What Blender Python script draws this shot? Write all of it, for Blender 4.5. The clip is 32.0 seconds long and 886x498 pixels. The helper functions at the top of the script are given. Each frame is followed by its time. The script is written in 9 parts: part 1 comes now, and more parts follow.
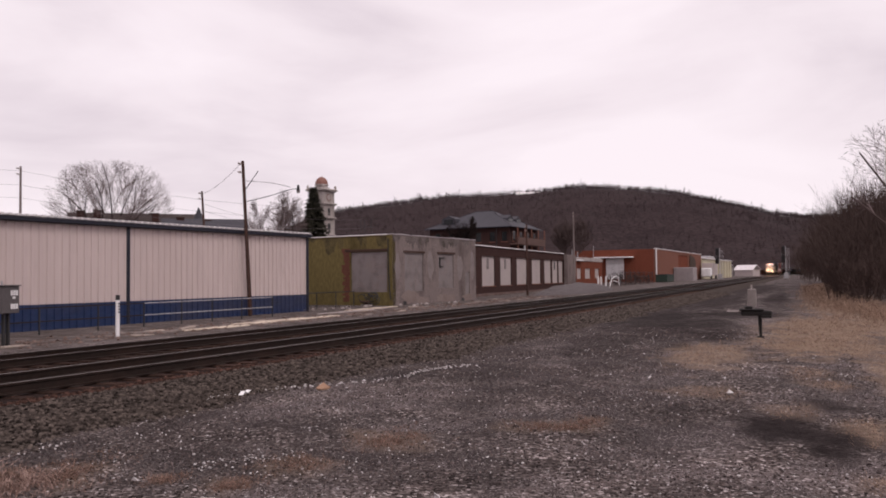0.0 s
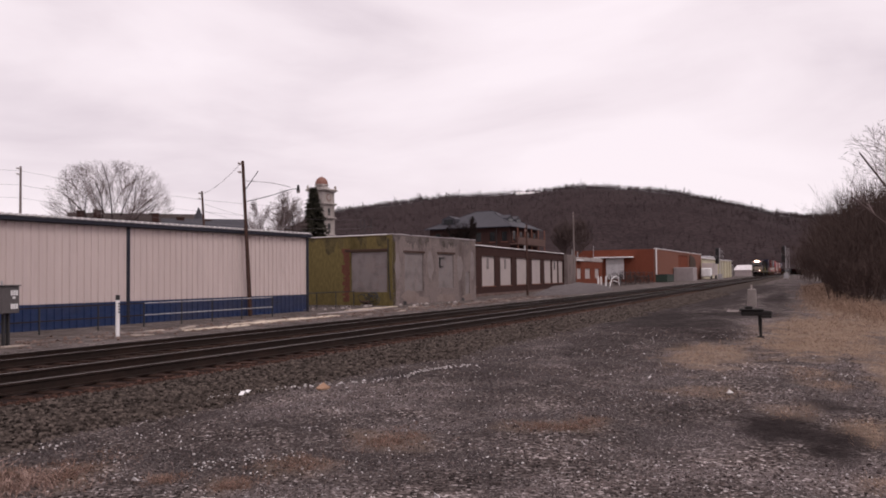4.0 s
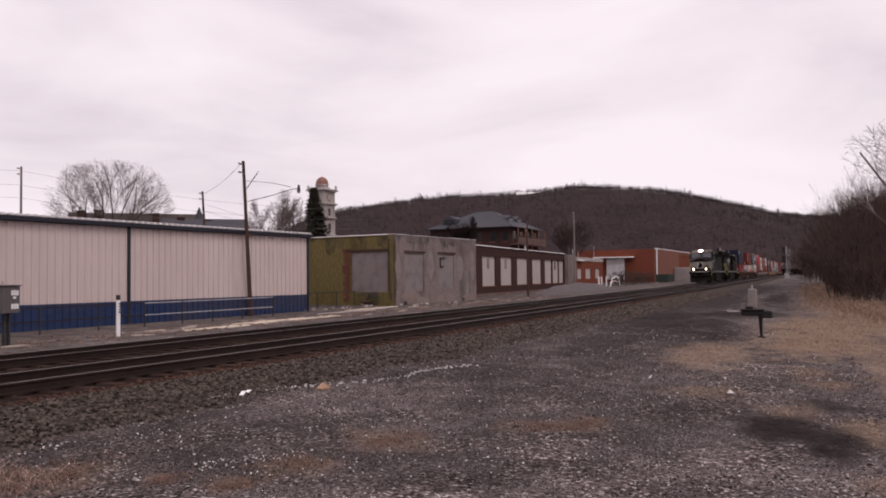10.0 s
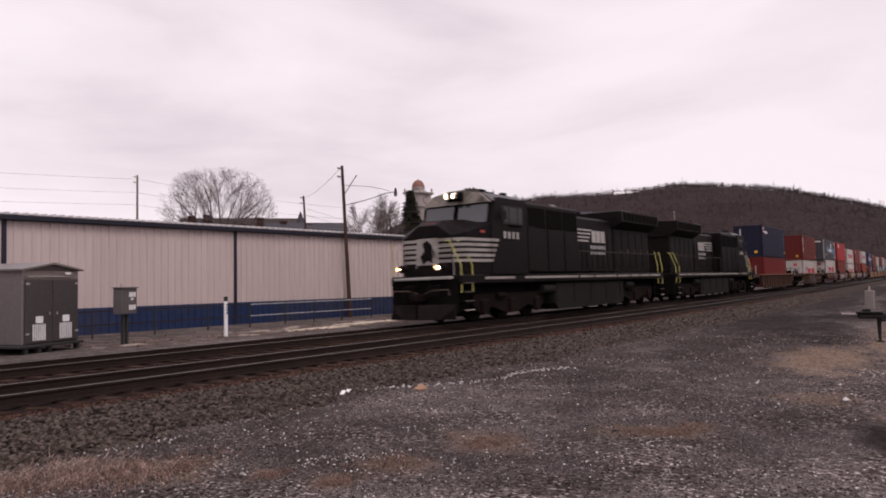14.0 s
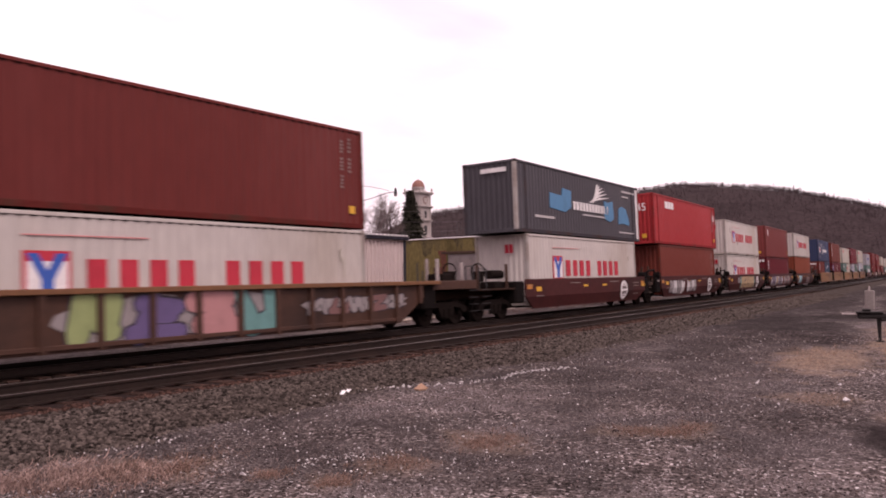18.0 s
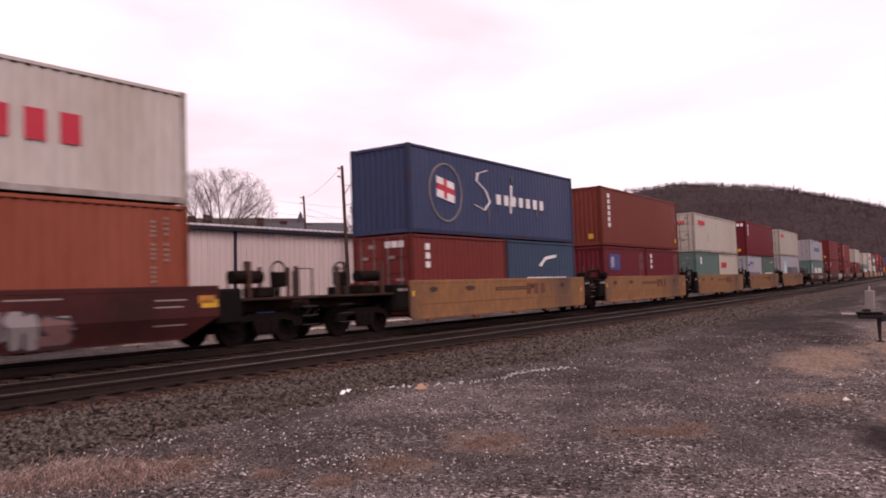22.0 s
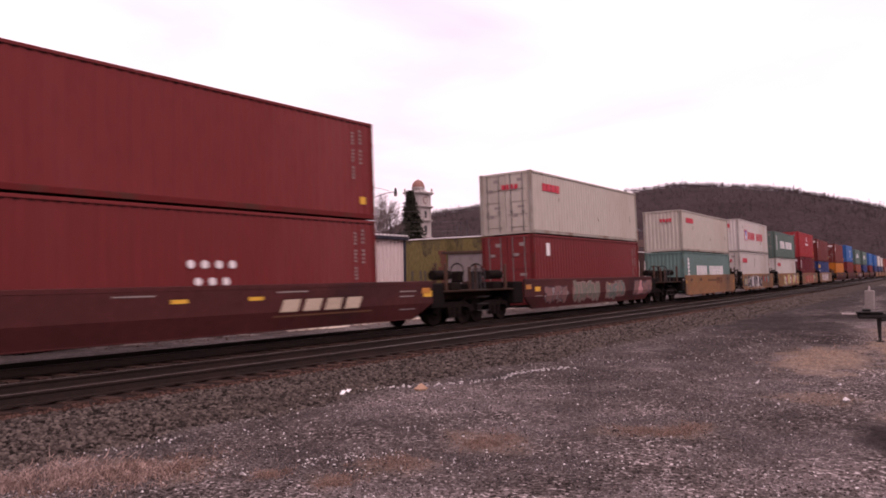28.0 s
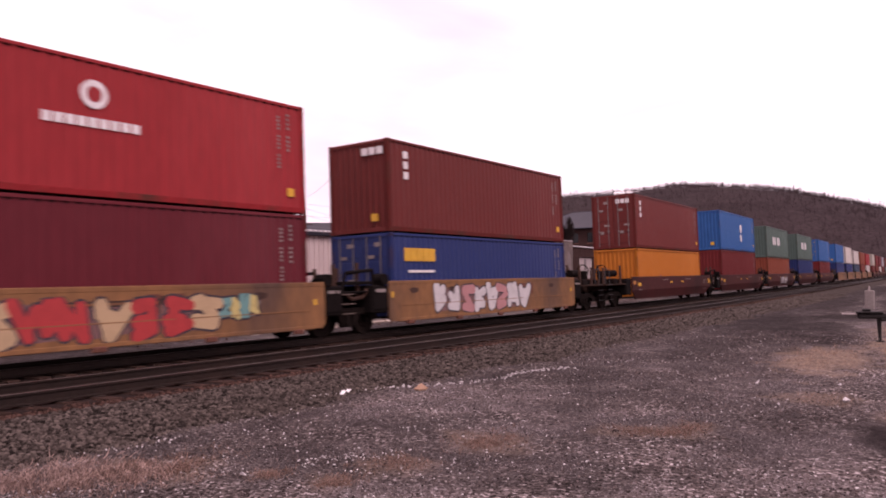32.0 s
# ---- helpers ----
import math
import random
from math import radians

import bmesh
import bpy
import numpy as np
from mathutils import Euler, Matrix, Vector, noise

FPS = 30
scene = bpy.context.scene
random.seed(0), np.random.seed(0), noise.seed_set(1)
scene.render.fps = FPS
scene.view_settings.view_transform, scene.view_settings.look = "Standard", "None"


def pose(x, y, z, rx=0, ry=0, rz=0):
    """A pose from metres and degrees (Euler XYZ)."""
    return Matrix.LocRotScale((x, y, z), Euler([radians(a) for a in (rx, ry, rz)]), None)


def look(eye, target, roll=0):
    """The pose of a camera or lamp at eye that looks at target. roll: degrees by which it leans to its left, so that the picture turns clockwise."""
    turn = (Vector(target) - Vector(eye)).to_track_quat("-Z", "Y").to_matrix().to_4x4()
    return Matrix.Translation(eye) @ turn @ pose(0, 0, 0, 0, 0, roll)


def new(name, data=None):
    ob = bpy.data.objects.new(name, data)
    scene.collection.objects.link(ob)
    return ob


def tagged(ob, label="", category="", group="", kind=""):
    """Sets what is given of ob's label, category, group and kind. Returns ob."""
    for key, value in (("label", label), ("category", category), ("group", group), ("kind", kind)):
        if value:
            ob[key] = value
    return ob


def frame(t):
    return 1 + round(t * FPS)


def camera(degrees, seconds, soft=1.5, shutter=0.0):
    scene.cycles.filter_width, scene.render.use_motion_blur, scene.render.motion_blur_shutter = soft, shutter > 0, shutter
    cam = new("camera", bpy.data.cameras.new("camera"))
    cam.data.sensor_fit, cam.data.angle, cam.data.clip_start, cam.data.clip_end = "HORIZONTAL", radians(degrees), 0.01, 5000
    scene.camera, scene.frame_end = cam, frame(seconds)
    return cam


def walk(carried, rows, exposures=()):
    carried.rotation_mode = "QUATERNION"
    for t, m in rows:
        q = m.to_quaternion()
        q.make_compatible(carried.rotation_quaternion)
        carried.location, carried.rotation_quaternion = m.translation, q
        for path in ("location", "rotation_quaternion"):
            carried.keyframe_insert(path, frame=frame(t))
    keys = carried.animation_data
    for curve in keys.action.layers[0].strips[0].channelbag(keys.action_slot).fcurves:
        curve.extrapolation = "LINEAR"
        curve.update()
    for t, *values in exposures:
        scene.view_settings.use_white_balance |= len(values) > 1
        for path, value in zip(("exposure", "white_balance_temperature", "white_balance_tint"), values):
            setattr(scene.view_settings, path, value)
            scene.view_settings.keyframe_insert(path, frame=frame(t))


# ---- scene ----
# ---- camera and its walk ----
EYE = Vector((0.0, 0.0, 1.85))
cam = camera(59.231, 32.0, soft=1.82, shutter=0.2)


def aim(yaw, pitch, roll):
    """Eye pose from the angle off the y axis towards x, the tilt up and the roll, in degrees."""
    a, b = radians(yaw), radians(pitch)
    way = Vector((math.sin(a) * math.cos(b), math.cos(a) * math.cos(b), math.sin(b)))
    return look(EYE, EYE + way, roll)


PATH = [
    (0.0, aim(61.330, 2.033, -0.624)),
    (5.0, aim(61.330, 2.033, -0.624)),
    (9.5, aim(61.330, 2.033, -0.624)),
    (10.0, aim(61.296, 2.036, -0.619)),
    (10.5, aim(61.306, 2.036, -0.626)),
    (11.0, aim(59.815, 2.088, -0.674)),
    (11.5, aim(55.841, 2.189, -0.776)),
    (12.0, aim(54.263, 2.182, -0.747)),
    (12.5, aim(54.300, 2.243, -0.759)),
    (13.0, aim(54.264, 2.240, -0.756)),
    (20.0, aim(54.264, 2.240, -0.756)),
    (32.0, aim(54.264, 2.240, -0.756)),
]
walk(cam, PATH, exposures=[(0.0, 0.12, 6500, 10), (14.0, 0.10, 6500, 10), (16.5, 0.50, 6900, 24), (19.0, 0.55, 6900, 25), (20.0, 0.42, 6900, 27), (21.0, 0.47, 6900, 25), (22.0, 0.42, 6900, 24), (23.0, 0.50, 6950, 26), (24.0, 0.43, 6900, 26), (28.0, 0.48, 6900, 33), (29.0, 0.33, 6850, 31), (31.0, 0.38, 6850, 31), (32.0, 0.55, 6850, 34)])

# ---- world and sun: an overcast winter sky ----
world = bpy.data.worlds.new("overcast_sky")
scene.world = world
world.use_nodes = True
wn, wl = world.node_tree.nodes, world.node_tree.links
wn.clear()
w_out = wn.new("ShaderNodeOutputWorld")
w_bg = wn.new("ShaderNodeBackground")
w_sky = wn.new("ShaderNodeTexSky")
w_sky.sky_type, w_sky.sun_disc = "NISHITA", False
w_sky.sun_elevation, w_sky.sun_rotation = radians(38), radians(200)
w_co = wn.new("ShaderNodeTexCoord")
w_map = wn.new("ShaderNodeMapping")
w_map.inputs["Scale"].default_value = (1.0, 1.0, 3.4)
w_n1 = wn.new("ShaderNodeTexNoise")
w_n1.inputs["Scale"].default_value, w_n1.inputs["Detail"].default_value = 2.1, 8
w_n1.inputs["Distortion"].default_value = 0.5
w_rmp = wn.new("ShaderNodeValToRGB")
w_rmp.color_ramp.elements[0].position, w_rmp.color_ramp.elements[0].color = 0.30, (0.71, 0.615, 0.668, 1)
w_rmp.color_ramp.elements[1].position, w_rmp.color_ramp.elements[1].color = 0.60, (0.93, 0.828, 0.875, 1)
w_mid = w_rmp.color_ramp.elements.new(0.45)
w_mid.color = (0.85, 0.748, 0.795, 1)
w_mix = wn.new("ShaderNodeMix")
w_mix.data_type = "RGBA"
w_mix.inputs["Factor"].default_value = 0.97
w_sc = wn.new("ShaderNodeMix")
w_sc.data_type, w_sc.blend_type = "RGBA", "MULTIPLY"
w_sc.inputs["Factor"].default_value = 1.0
w_sc.inputs["B"].default_value = (0.1, 0.1, 0.1, 1)
wl.new(w_co.outputs["Generated"], w_map.inputs["Vector"])
wl.new(w_map.outputs["Vector"], w_n1.inputs["Vector"])
wl.new(w_n1.outputs["Fac"], w_rmp.inputs["Fac"])
wl.new(w_sky.outputs["Color"], w_sc.inputs["A"])
wl.new(w_sc.outputs["Result"], w_mix.inputs["A"])
wl.new(w_rmp.outputs["Color"], w_mix.inputs["B"])
# an overcast sky is brighter overhead than low down
w_xyz = wn.new("ShaderNodeSeparateXYZ")
w_up = wn.new("ShaderNodeMapRange")
w_up.inputs["From Min"].default_value, w_up.inputs["From Max"].default_value = 0.30, 0.9
w_up.inputs["To Min"].default_value, w_up.inputs["To Max"].default_value = 1.0, 1.16
wl.new(w_co.outputs["Generated"], w_xyz.inputs["Vector"])
wl.new(w_xyz.outputs["Z"], w_up.inputs["Value"])
wl.new(w_up.outputs["Result"], w_bg.inputs["Strength"])
wl.new(w_mix.outputs["Result"], w_bg.inputs["Color"])
wl.new(w_bg.outputs["Background"], w_out.inputs["Surface"])

sun_data = bpy.data.lights.new("sun", "SUN")
sun_data.energy, sun_data.angle, sun_data.color = 1.4, radians(20), (1.0, 0.95, 0.9)
sun = new("sun", sun_data)
sun.matrix_world = look((0, 0, 60), (20, 40, 0))

# ---- materials ----
MATS = {}


def mat(name, color, rough=0.8, metal=0.0, scale=3.0, var=0.18, bump=0.0, stain=None, amount=0.35, rnd=0.0, spec=0.3, stretch=(1, 1, 1)):
    """A surface with grain, larger stains and optional relief, in object space metres."""
    if name in MATS:
        return MATS[name]
    m = bpy.data.materials.new(name)
    m.use_nodes = True
    n, l = m.node_tree.nodes, m.node_tree.links
    b = n["Principled BSDF"]
    b.inputs["Roughness"].default_value, b.inputs["Metallic"].default_value = rough, metal
    b.inputs["Specular IOR Level"].default_value = spec
    co = n.new("ShaderNodeTexCoord")
    mp = n.new("ShaderNodeMapping")
    mp.inputs["Scale"].default_value = stretch
    l.new(co.outputs["Object"], mp.inputs["Vector"])
    fine = n.new("ShaderNodeTexNoise")
    fine.inputs["Scale"].default_value, fine.inputs["Detail"].default_value = scale * 6, 6
    big = n.new("ShaderNodeTexNoise")
    big.inputs["Scale"].default_value, big.inputs["Detail"].default_value = scale * 0.45, 5
    for t in (fine, big):
        l.new(mp.outputs["Vector"], t.inputs["Vector"])
    ramp = n.new("ShaderNodeMapRange")
    ramp.inputs["From Min"].default_value, ramp.inputs["From Max"].default_value = 0.25, 0.75
    ramp.inputs["To Min"].default_value, ramp.inputs["To Max"].default_value = 1 - var, 1 + var
    l.new(fine.outputs["Fac"], ramp.inputs["Value"])
    mul = n.new("ShaderNodeMix")
    mul.data_type, mul.blend_type = "RGBA", "MULTIPLY"
    mul.inputs["Factor"].default_value = 1.0
    mask = n.new("ShaderNodeMapRange")
    mask.inputs["From Min"].default_value, mask.inputs["From Max"].default_value = 0.46, 0.70
    mask.inputs["To Max"].default_value = amount
    l.new(big.outputs["Fac"], mask.inputs["Value"])
    st = n.new("ShaderNodeMix")
    st.data_type = "RGBA"
    st.inputs["A"].default_value = (*color, 1)
    sc = stain if stain else tuple(c * 0.55 for c in color)
    st.inputs["B"].default_value = (*sc, 1)
    l.new(mask.outputs["Result"], st.inputs["Factor"])
    l.new(st.outputs["Result"], mul.inputs["A"])
    l.new(ramp.outputs["Result"], mul.inputs["B"])
    last = mul
    if rnd:
        oi = n.new("ShaderNodeObjectInfo")
        rr = n.new("ShaderNodeMapRange")
        rr.inputs["To Min"].default_value, rr.inputs["To Max"].default_value = 1 - rnd, 1 + rnd
        l.new(oi.outputs["Random"], rr.inputs["Value"])
        m2 = n.new("ShaderNodeMix")
        m2.data_type, m2.blend_type = "RGBA", "MULTIPLY"
        m2.inputs["Factor"].default_value = 1.0
        l.new(mul.outputs["Result"], m2.inputs["A"])
        l.new(rr.outputs["Result"], m2.inputs["B"])
        last = m2
    l.new(last.outputs["Result"], b.inputs["Base Color"])
    if bump:
        bp = n.new("ShaderNodeBump")
        bp.inputs["Strength"].default_value, bp.inputs["Distance"].default_value = 0.7, bump
        l.new(fine.outputs["Fac"], bp.inputs["Height"])
        l.new(bp.outputs["Normal"], b.inputs["Normal"])
    MATS[name] = m
    return m


def glow(name, color, strength):
    m = bpy.data.materials.new(name)
    m.use_nodes = True
    b = m.node_tree.nodes["Principled BSDF"]
    b.inputs["Base Color"].default_value = (*color, 1)
    b.inputs["Emission Color"].default_value = (*color, 1)
    b.inputs["Emission Strength"].default_value = strength
    return m


def island_mat(name, c0, c1, rough=0.9, bump=0.0):
    """Stuff whose pieces differ in colour from one to the next."""
    m = bpy.data.materials.new(name)
    m.use_nodes = True
    n, l = m.node_tree.nodes, m.node_tree.links
    b = n["Principled BSDF"]
    b.inputs["Roughness"].default_value = rough
    b.inputs["Specular IOR Level"].default_value = 0.02
    g = n.new("ShaderNodeNewGeometry")
    r = n.new("ShaderNodeValToRGB")
    r.color_ramp.elements[0].color, r.color_ramp.elements[1].color = (*c0, 1), (*c1, 1)
    l.new(g.outputs["Random Per Island"], r.inputs["Fac"])
    l.new(r.outputs["Color"], b.inputs["Base Color"])
    return m


def ground_mat():
    """Cinder and gravel with dry grass, by the mesh's own zone values."""
    m = bpy.data.materials.new("cinder_ground")
    m.use_nodes = True
    n, l = m.node_tree.nodes, m.node_tree.links
    b = n["Principled BSDF"]
    b.inputs["Roughness"].default_value = 0.95
    b.inputs["Specular IOR Level"].default_value = 0.02
    co = n.new("ShaderNodeTexCoord")

    def noise_at(scale, detail=6, rough=0.6):
        t = n.new("ShaderNodeTexNoise")
        t.inputs["Scale"].default_value, t.inputs["Detail"].default_value = scale, detail
        t.inputs["Roughness"].default_value = rough
        l.new(co.outputs["Object"], t.inputs["Vector"])
        return t

    def ramp(src, *stops):
        r = n.new("ShaderNodeValToRGB")
        while len(r.color_ramp.elements) < len(stops):
            r.color_ramp.elements.new(0.5)
        for e, (p, c) in zip(r.color_ramp.elements, stops):
            e.position, e.color = p, (*c, 1)
        l.new(src, r.inputs["Fac"])
        return r.outputs["Color"]

    def mix(f, a, c):
        x = n.new("ShaderNodeMix")
        x.data_type = "RGBA"
        for s, v in (("Factor", f), ("A", a), ("B", c)):
            l.new(v, x.inputs[s])
        return x.outputs["Result"]

    def attr(name):
        a = n.new("ShaderNodeAttribute")
        a.attribute_name = name
        return a.outputs["Fac"]

    vor = n.new("ShaderNodeTexVoronoi")
    vor.inputs["Scale"].default_value = 30
    l.new(co.outputs["Object"], vor.inputs["Vector"])
    vor2 = n.new("ShaderNodeTexVoronoi")
    vor2.inputs["Scale"].default_value = 75
    l.new(co.outputs["Object"], vor2.inputs["Vector"])
    peb = ramp(vor.outputs["Color"], (0.12, (0.012, 0.0090, 0.0086)), (0.45, (0.062, 0.0490, 0.0465)), (0.76, (0.160, 0.130, 0.125)), (0.93, (0.46, 0.40, 0.395)))
    cin = ramp(vor2.outputs["Color"], (0.12, (0.016, 0.0122, 0.0122)), (0.50, (0.062, 0.0495, 0.0490)), (0.78, (0.128, 0.105, 0.104)), (0.95, (0.40, 0.355, 0.355)))
    pm = n.new("ShaderNodeMapRange")
    pm.inputs["From Min"].default_value, pm.inputs["From Max"].default_value = 0.42, 0.58
    l.new(noise_at(0.8, 5).outputs["Fac"], pm.inputs["Value"])
    base = mix(pm.outputs["Result"], cin, peb)
    for sc, lo, hi in ((0.22, 0.66, 1.38), (1.1, 0.74, 1.28)):
        tone = n.new("ShaderNodeMapRange")
        tone.inputs["From Min"].default_value, tone.inputs["From Max"].default_value = 0.36, 0.64
        tone.inputs["To Min"].default_value, tone.inputs["To Max"].default_value = lo, hi
        l.new(noise_at(sc, 5).outputs["Fac"], tone.inputs["Value"])
        tm = n.new("ShaderNodeMix")
        tm.data_type, tm.blend_type = "RGBA", "MULTIPLY"
        tm.inputs["Factor"].default_value = 1.0
        l.new(base, tm.inputs["A"])
        l.new(tone.outputs["Result"], tm.inputs["B"])
        base = tm.outputs["Result"]
    grass = ramp(noise_at(11, 8).outputs["Fac"], (0.30, (0.092, 0.064, 0.048)), (0.50, (0.195, 0.137, 0.102)), (0.72, (0.33, 0.238, 0.178)))
    dark = ramp(noise_at(7).outputs["Fac"], (0.3, (0.012, 0.009, 0.009)), (0.7, (0.028, 0.0215, 0.0215)))
    road = ramp(noise_at(1.3, 8, .7).outputs["Fac"], (0.32, (0.050, 0.037, 0.032)), (0.5, (0.094, 0.077, 0.073)), (0.68, (0.205, 0.172, 0.166)))
    wood = ramp(noise_at(0.25, 10, 0.75).outputs["Fac"], (0.3, (0.018, 0.013, 0.013)), (0.7, (0.06, 0.045, 0.042)))
    col = mix(attr("grass"), base, grass)
    col = mix(attr("dark"), col, dark)
    col = mix(attr("road"), col, road)
    col = mix(attr("wood"), col, wood)
    l.new(col, b.inputs["Base Color"])
    bp = n.new("ShaderNodeBump")
    bp.inputs["Strength"].default_value, bp.inputs["Distance"].default_value = 0.8, 0.03
    l.new(vor.outputs["Distance"], bp.inputs["Height"])
    l.new(bp.outputs["Normal"], b.inputs["Normal"])
    return m


# ---- mesh helpers ----
class Shape:
    """Collects vertices and faces of one mesh."""

    def __init__(self):
        self.v, self.f, self.mi, self.cur = [], [], [], 0

    def face(self, *pts):
        k = len(self.v)
        self.v += [tuple(p) for p in pts]
        self.f.append(tuple(range(k, k + len(pts))))
        self.mi.append(self.cur)

    def add(self, verts, faces):
        k = len(self.v)
        self.v += [tuple(p) for p in verts]
        self.f += [tuple(i + k for i in q) for q in faces]
        self.mi += [self.cur] * len(faces)

    def box(self, x0, x1, y0, y1, z0, z1, m=None):
        vs = [Vector((x, y, z)) for x in (x0, x1) for y in (y0, y1) for z in (z0, z1)]
        if m is not None:
            vs = [m @ p for p in vs]
        self.add(vs, [(0, 1, 3, 2), (4, 6, 7, 5), (0, 4, 5, 1), (2, 3, 7, 6), (0, 2, 6, 4), (1, 5, 7, 3)])
        return self

    def cbox(self, x0, x1, y0, y1, z0, z1, c=0.02, m=None):
        """A box with chamfered edges."""
        lo, hi = (x0, y0, z0), (x1, y1, z1)
        c = min(c, (x1 - x0) / 2.1, (y1 - y0) / 2.1, (z1 - z0) / 2.1)
        vs, idx = [], {}
        for i in (0, 1):
            for j in (0, 1):
                for k in (0, 1):
                    s = (i, j, k)
                    p = [hi[a] if s[a] else lo[a] for a in range(3)]
                    for ax in range(3):
                        q = [p[a] if a == ax else p[a] + (-c if s[a] else c) for a in range(3)]
                        idx[s, ax] = len(vs)
                        vs.append(Vector(q) if m is None else m @ Vector(q))
        fs = []
        for ax in range(3):
            a, b = [(1, 2), (2, 0), (0, 1)][ax]
            for e in (0, 1):
                ring = []
                for u, w in ((0, 0), (1, 0), (1, 1), (0, 1)):
                    s = [0, 0, 0]
                    s[ax], s[a], s[b] = e, u, w
                    ring.append(idx[tuple(s), ax])
                fs.append(tuple(ring if e else ring[::-1]))
        for ax in range(3):
            a, b = [(1, 2), (2, 0), (0, 1)][ax]
            for u in (0, 1):
                for w in (0, 1):
                    s0, s1 = [0, 0, 0], [0, 0, 0]
                    s0[a] = s1[a] = u
                    s0[b] = s1[b] = w
                    s1[ax] = 1
                    q = (idx[tuple(s0), a], idx[tuple(s1), a], idx[tuple(s1), b], idx[tuple(s0), b])
                    fs.append(q if u == w else q[::-1])
        for i in (0, 1):
            for j in (0, 1):
                for k in (0, 1):
                    q = tuple(idx[(i, j, k), a] for a in range(3))
                    fs.append(q if (i + j + k) % 2 else q[::-1])
        self.add(vs, fs)
        return self

    def tube(self, p0, p1, r0, r1=None, n=6, caps=True):
        r1 = r0 if r1 is None else r1
        p0, p1 = Vector(p0), Vector(p1)
        d = (p1 - p0).normalized()
        a = d.orthogonal().normalized()
        b = d.cross(a)
        ring = [(math.cos(2 * math.pi * i / n), math.sin(2 * math.pi * i / n)) for i in range(n)]
        vs = [p0 + r0 * (c * a + s * b) for c, s in ring] + [p1 + r1 * (c * a + s * b) for c, s in ring]
        fs = [(i, (i + 1) % n, n + (i + 1) % n, n + i) for i in range(n)]
        if caps:
            fs += [tuple(range(n))[::-1], tuple(range(n, 2 * n))]
        self.add(vs, fs)
        return self

    def bar(self, pts, r, n=5):
        """A bent rod through the points, in one piece."""
        pts = [Vector(p) for p in pts]
        vs, fs, ref = [], [], None
        for k, p in enumerate(pts):
            d = (pts[min(k + 1, len(pts) - 1)] - pts[max(k - 1, 0)]).normalized()
            ref = d.orthogonal().normalized() if ref is None else (ref - d * ref.dot(d)).normalized()
            b = d.cross(ref)
            vs += [p + r * (math.cos(6.28319 * i / n) * ref + math.sin(6.28319 * i / n) * b) for i in range(n)]
        for k in range(len(pts) - 1):
            fs += [(k * n + i, k * n + (i + 1) % n, (k + 1) * n + (i + 1) % n, (k + 1) * n + i) for i in range(n)]
        fs += [tuple(range(n))[::-1], tuple(range(len(vs) - n, len(vs)))]
        self.add(vs, fs)
        return self

    def prism(self, outline, axis, lo, hi):
        """An outline of two coordinates, drawn out along an axis (0 x, 1 y, 2 z)."""
        n = len(outline)

        def pt(o, d):
            p = list(o)
            p.insert(axis, d)
            return p

        vs = [pt(o, lo) for o in outline] + [pt(o, hi) for o in outline]
        fs = [(i, (i + 1) % n, n + (i + 1) % n, n + i) for i in range(n)] + [tuple(range(n))[::-1], tuple(range(n, 2 * n))]
        self.add(vs, fs)
        return self

    def mesh(self, name, *mats):
        me = bpy.data.meshes.new(name)
        me.from_pydata(self.v, [], self.f)
        for x in mats:
            me.materials.append(x)
        if len(mats) > 1:
            me.polygons.foreach_set("material_index", self.mi)
        bm = bmesh.new()
        bm.from_mesh(me)
        bmesh.ops.recalc_face_normals(bm, faces=bm.faces)
        bm.to_mesh(me)
        bm.free()
        return me


def part(name, sh, material, parent=None, label="", m=None):
    """One mesh object, a part of its parent."""
    me = sh if isinstance(sh, bpy.types.Mesh) else sh.mesh(name, *(material if isinstance(material, tuple) else (material,)))
    ob = new(name, me)
    if parent is not None:
        ob.parent = parent
    if m is not None:
        ob.matrix_basis = m
    if label:
        ob["label"] = label
    return ob


def thing(name, label, category, m=None, group="", kind=""):
    ob = new(name)
    if m is not None:
        ob.matrix_basis = m
    return tagged(ob, label, category, group, kind)


# ---- the line of the tracks ----
KNOTS_S = (-60, 30, 70, 120, 200, 320, 520, 600)
KNOTS_K = (9.57e-4, 1.0402e-3, 2.008e-4, -3.0e-6, 9.23e-5, -7.3e-5, -3.8e-4, -9.0e-4)
LINE_S = np.arange(-300.0, 1200.0, 1.0)
_k = np.interp(LINE_S, KNOTS_S, KNOTS_K)
_k[LINE_S > 900] = 0.0
_a = np.concatenate([[0], np.cumsum((_k[1:] + _k[:-1]) / 2)])
_a -= _a[300]
_x = np.concatenate([[0], np.cumsum(np.cos((_a[1:] + _a[:-1]) / 2))])
_y = np.concatenate([[0], np.cumsum(np.sin((_a[1:] + _a[:-1]) / 2))])
LINE_X, LINE_Y, LINE_A = _x - _x[300], _y - _y[300] + 16.159, _a
CANT = 0.02466
RAIL_Z = 0.2875
DROP = 0.08  # the far track lies this much below the near one


def rise(s):
    s = min(max(s, -40.0), 450.0)
    return 0.003367 * s - 3.472e-6 * s * s


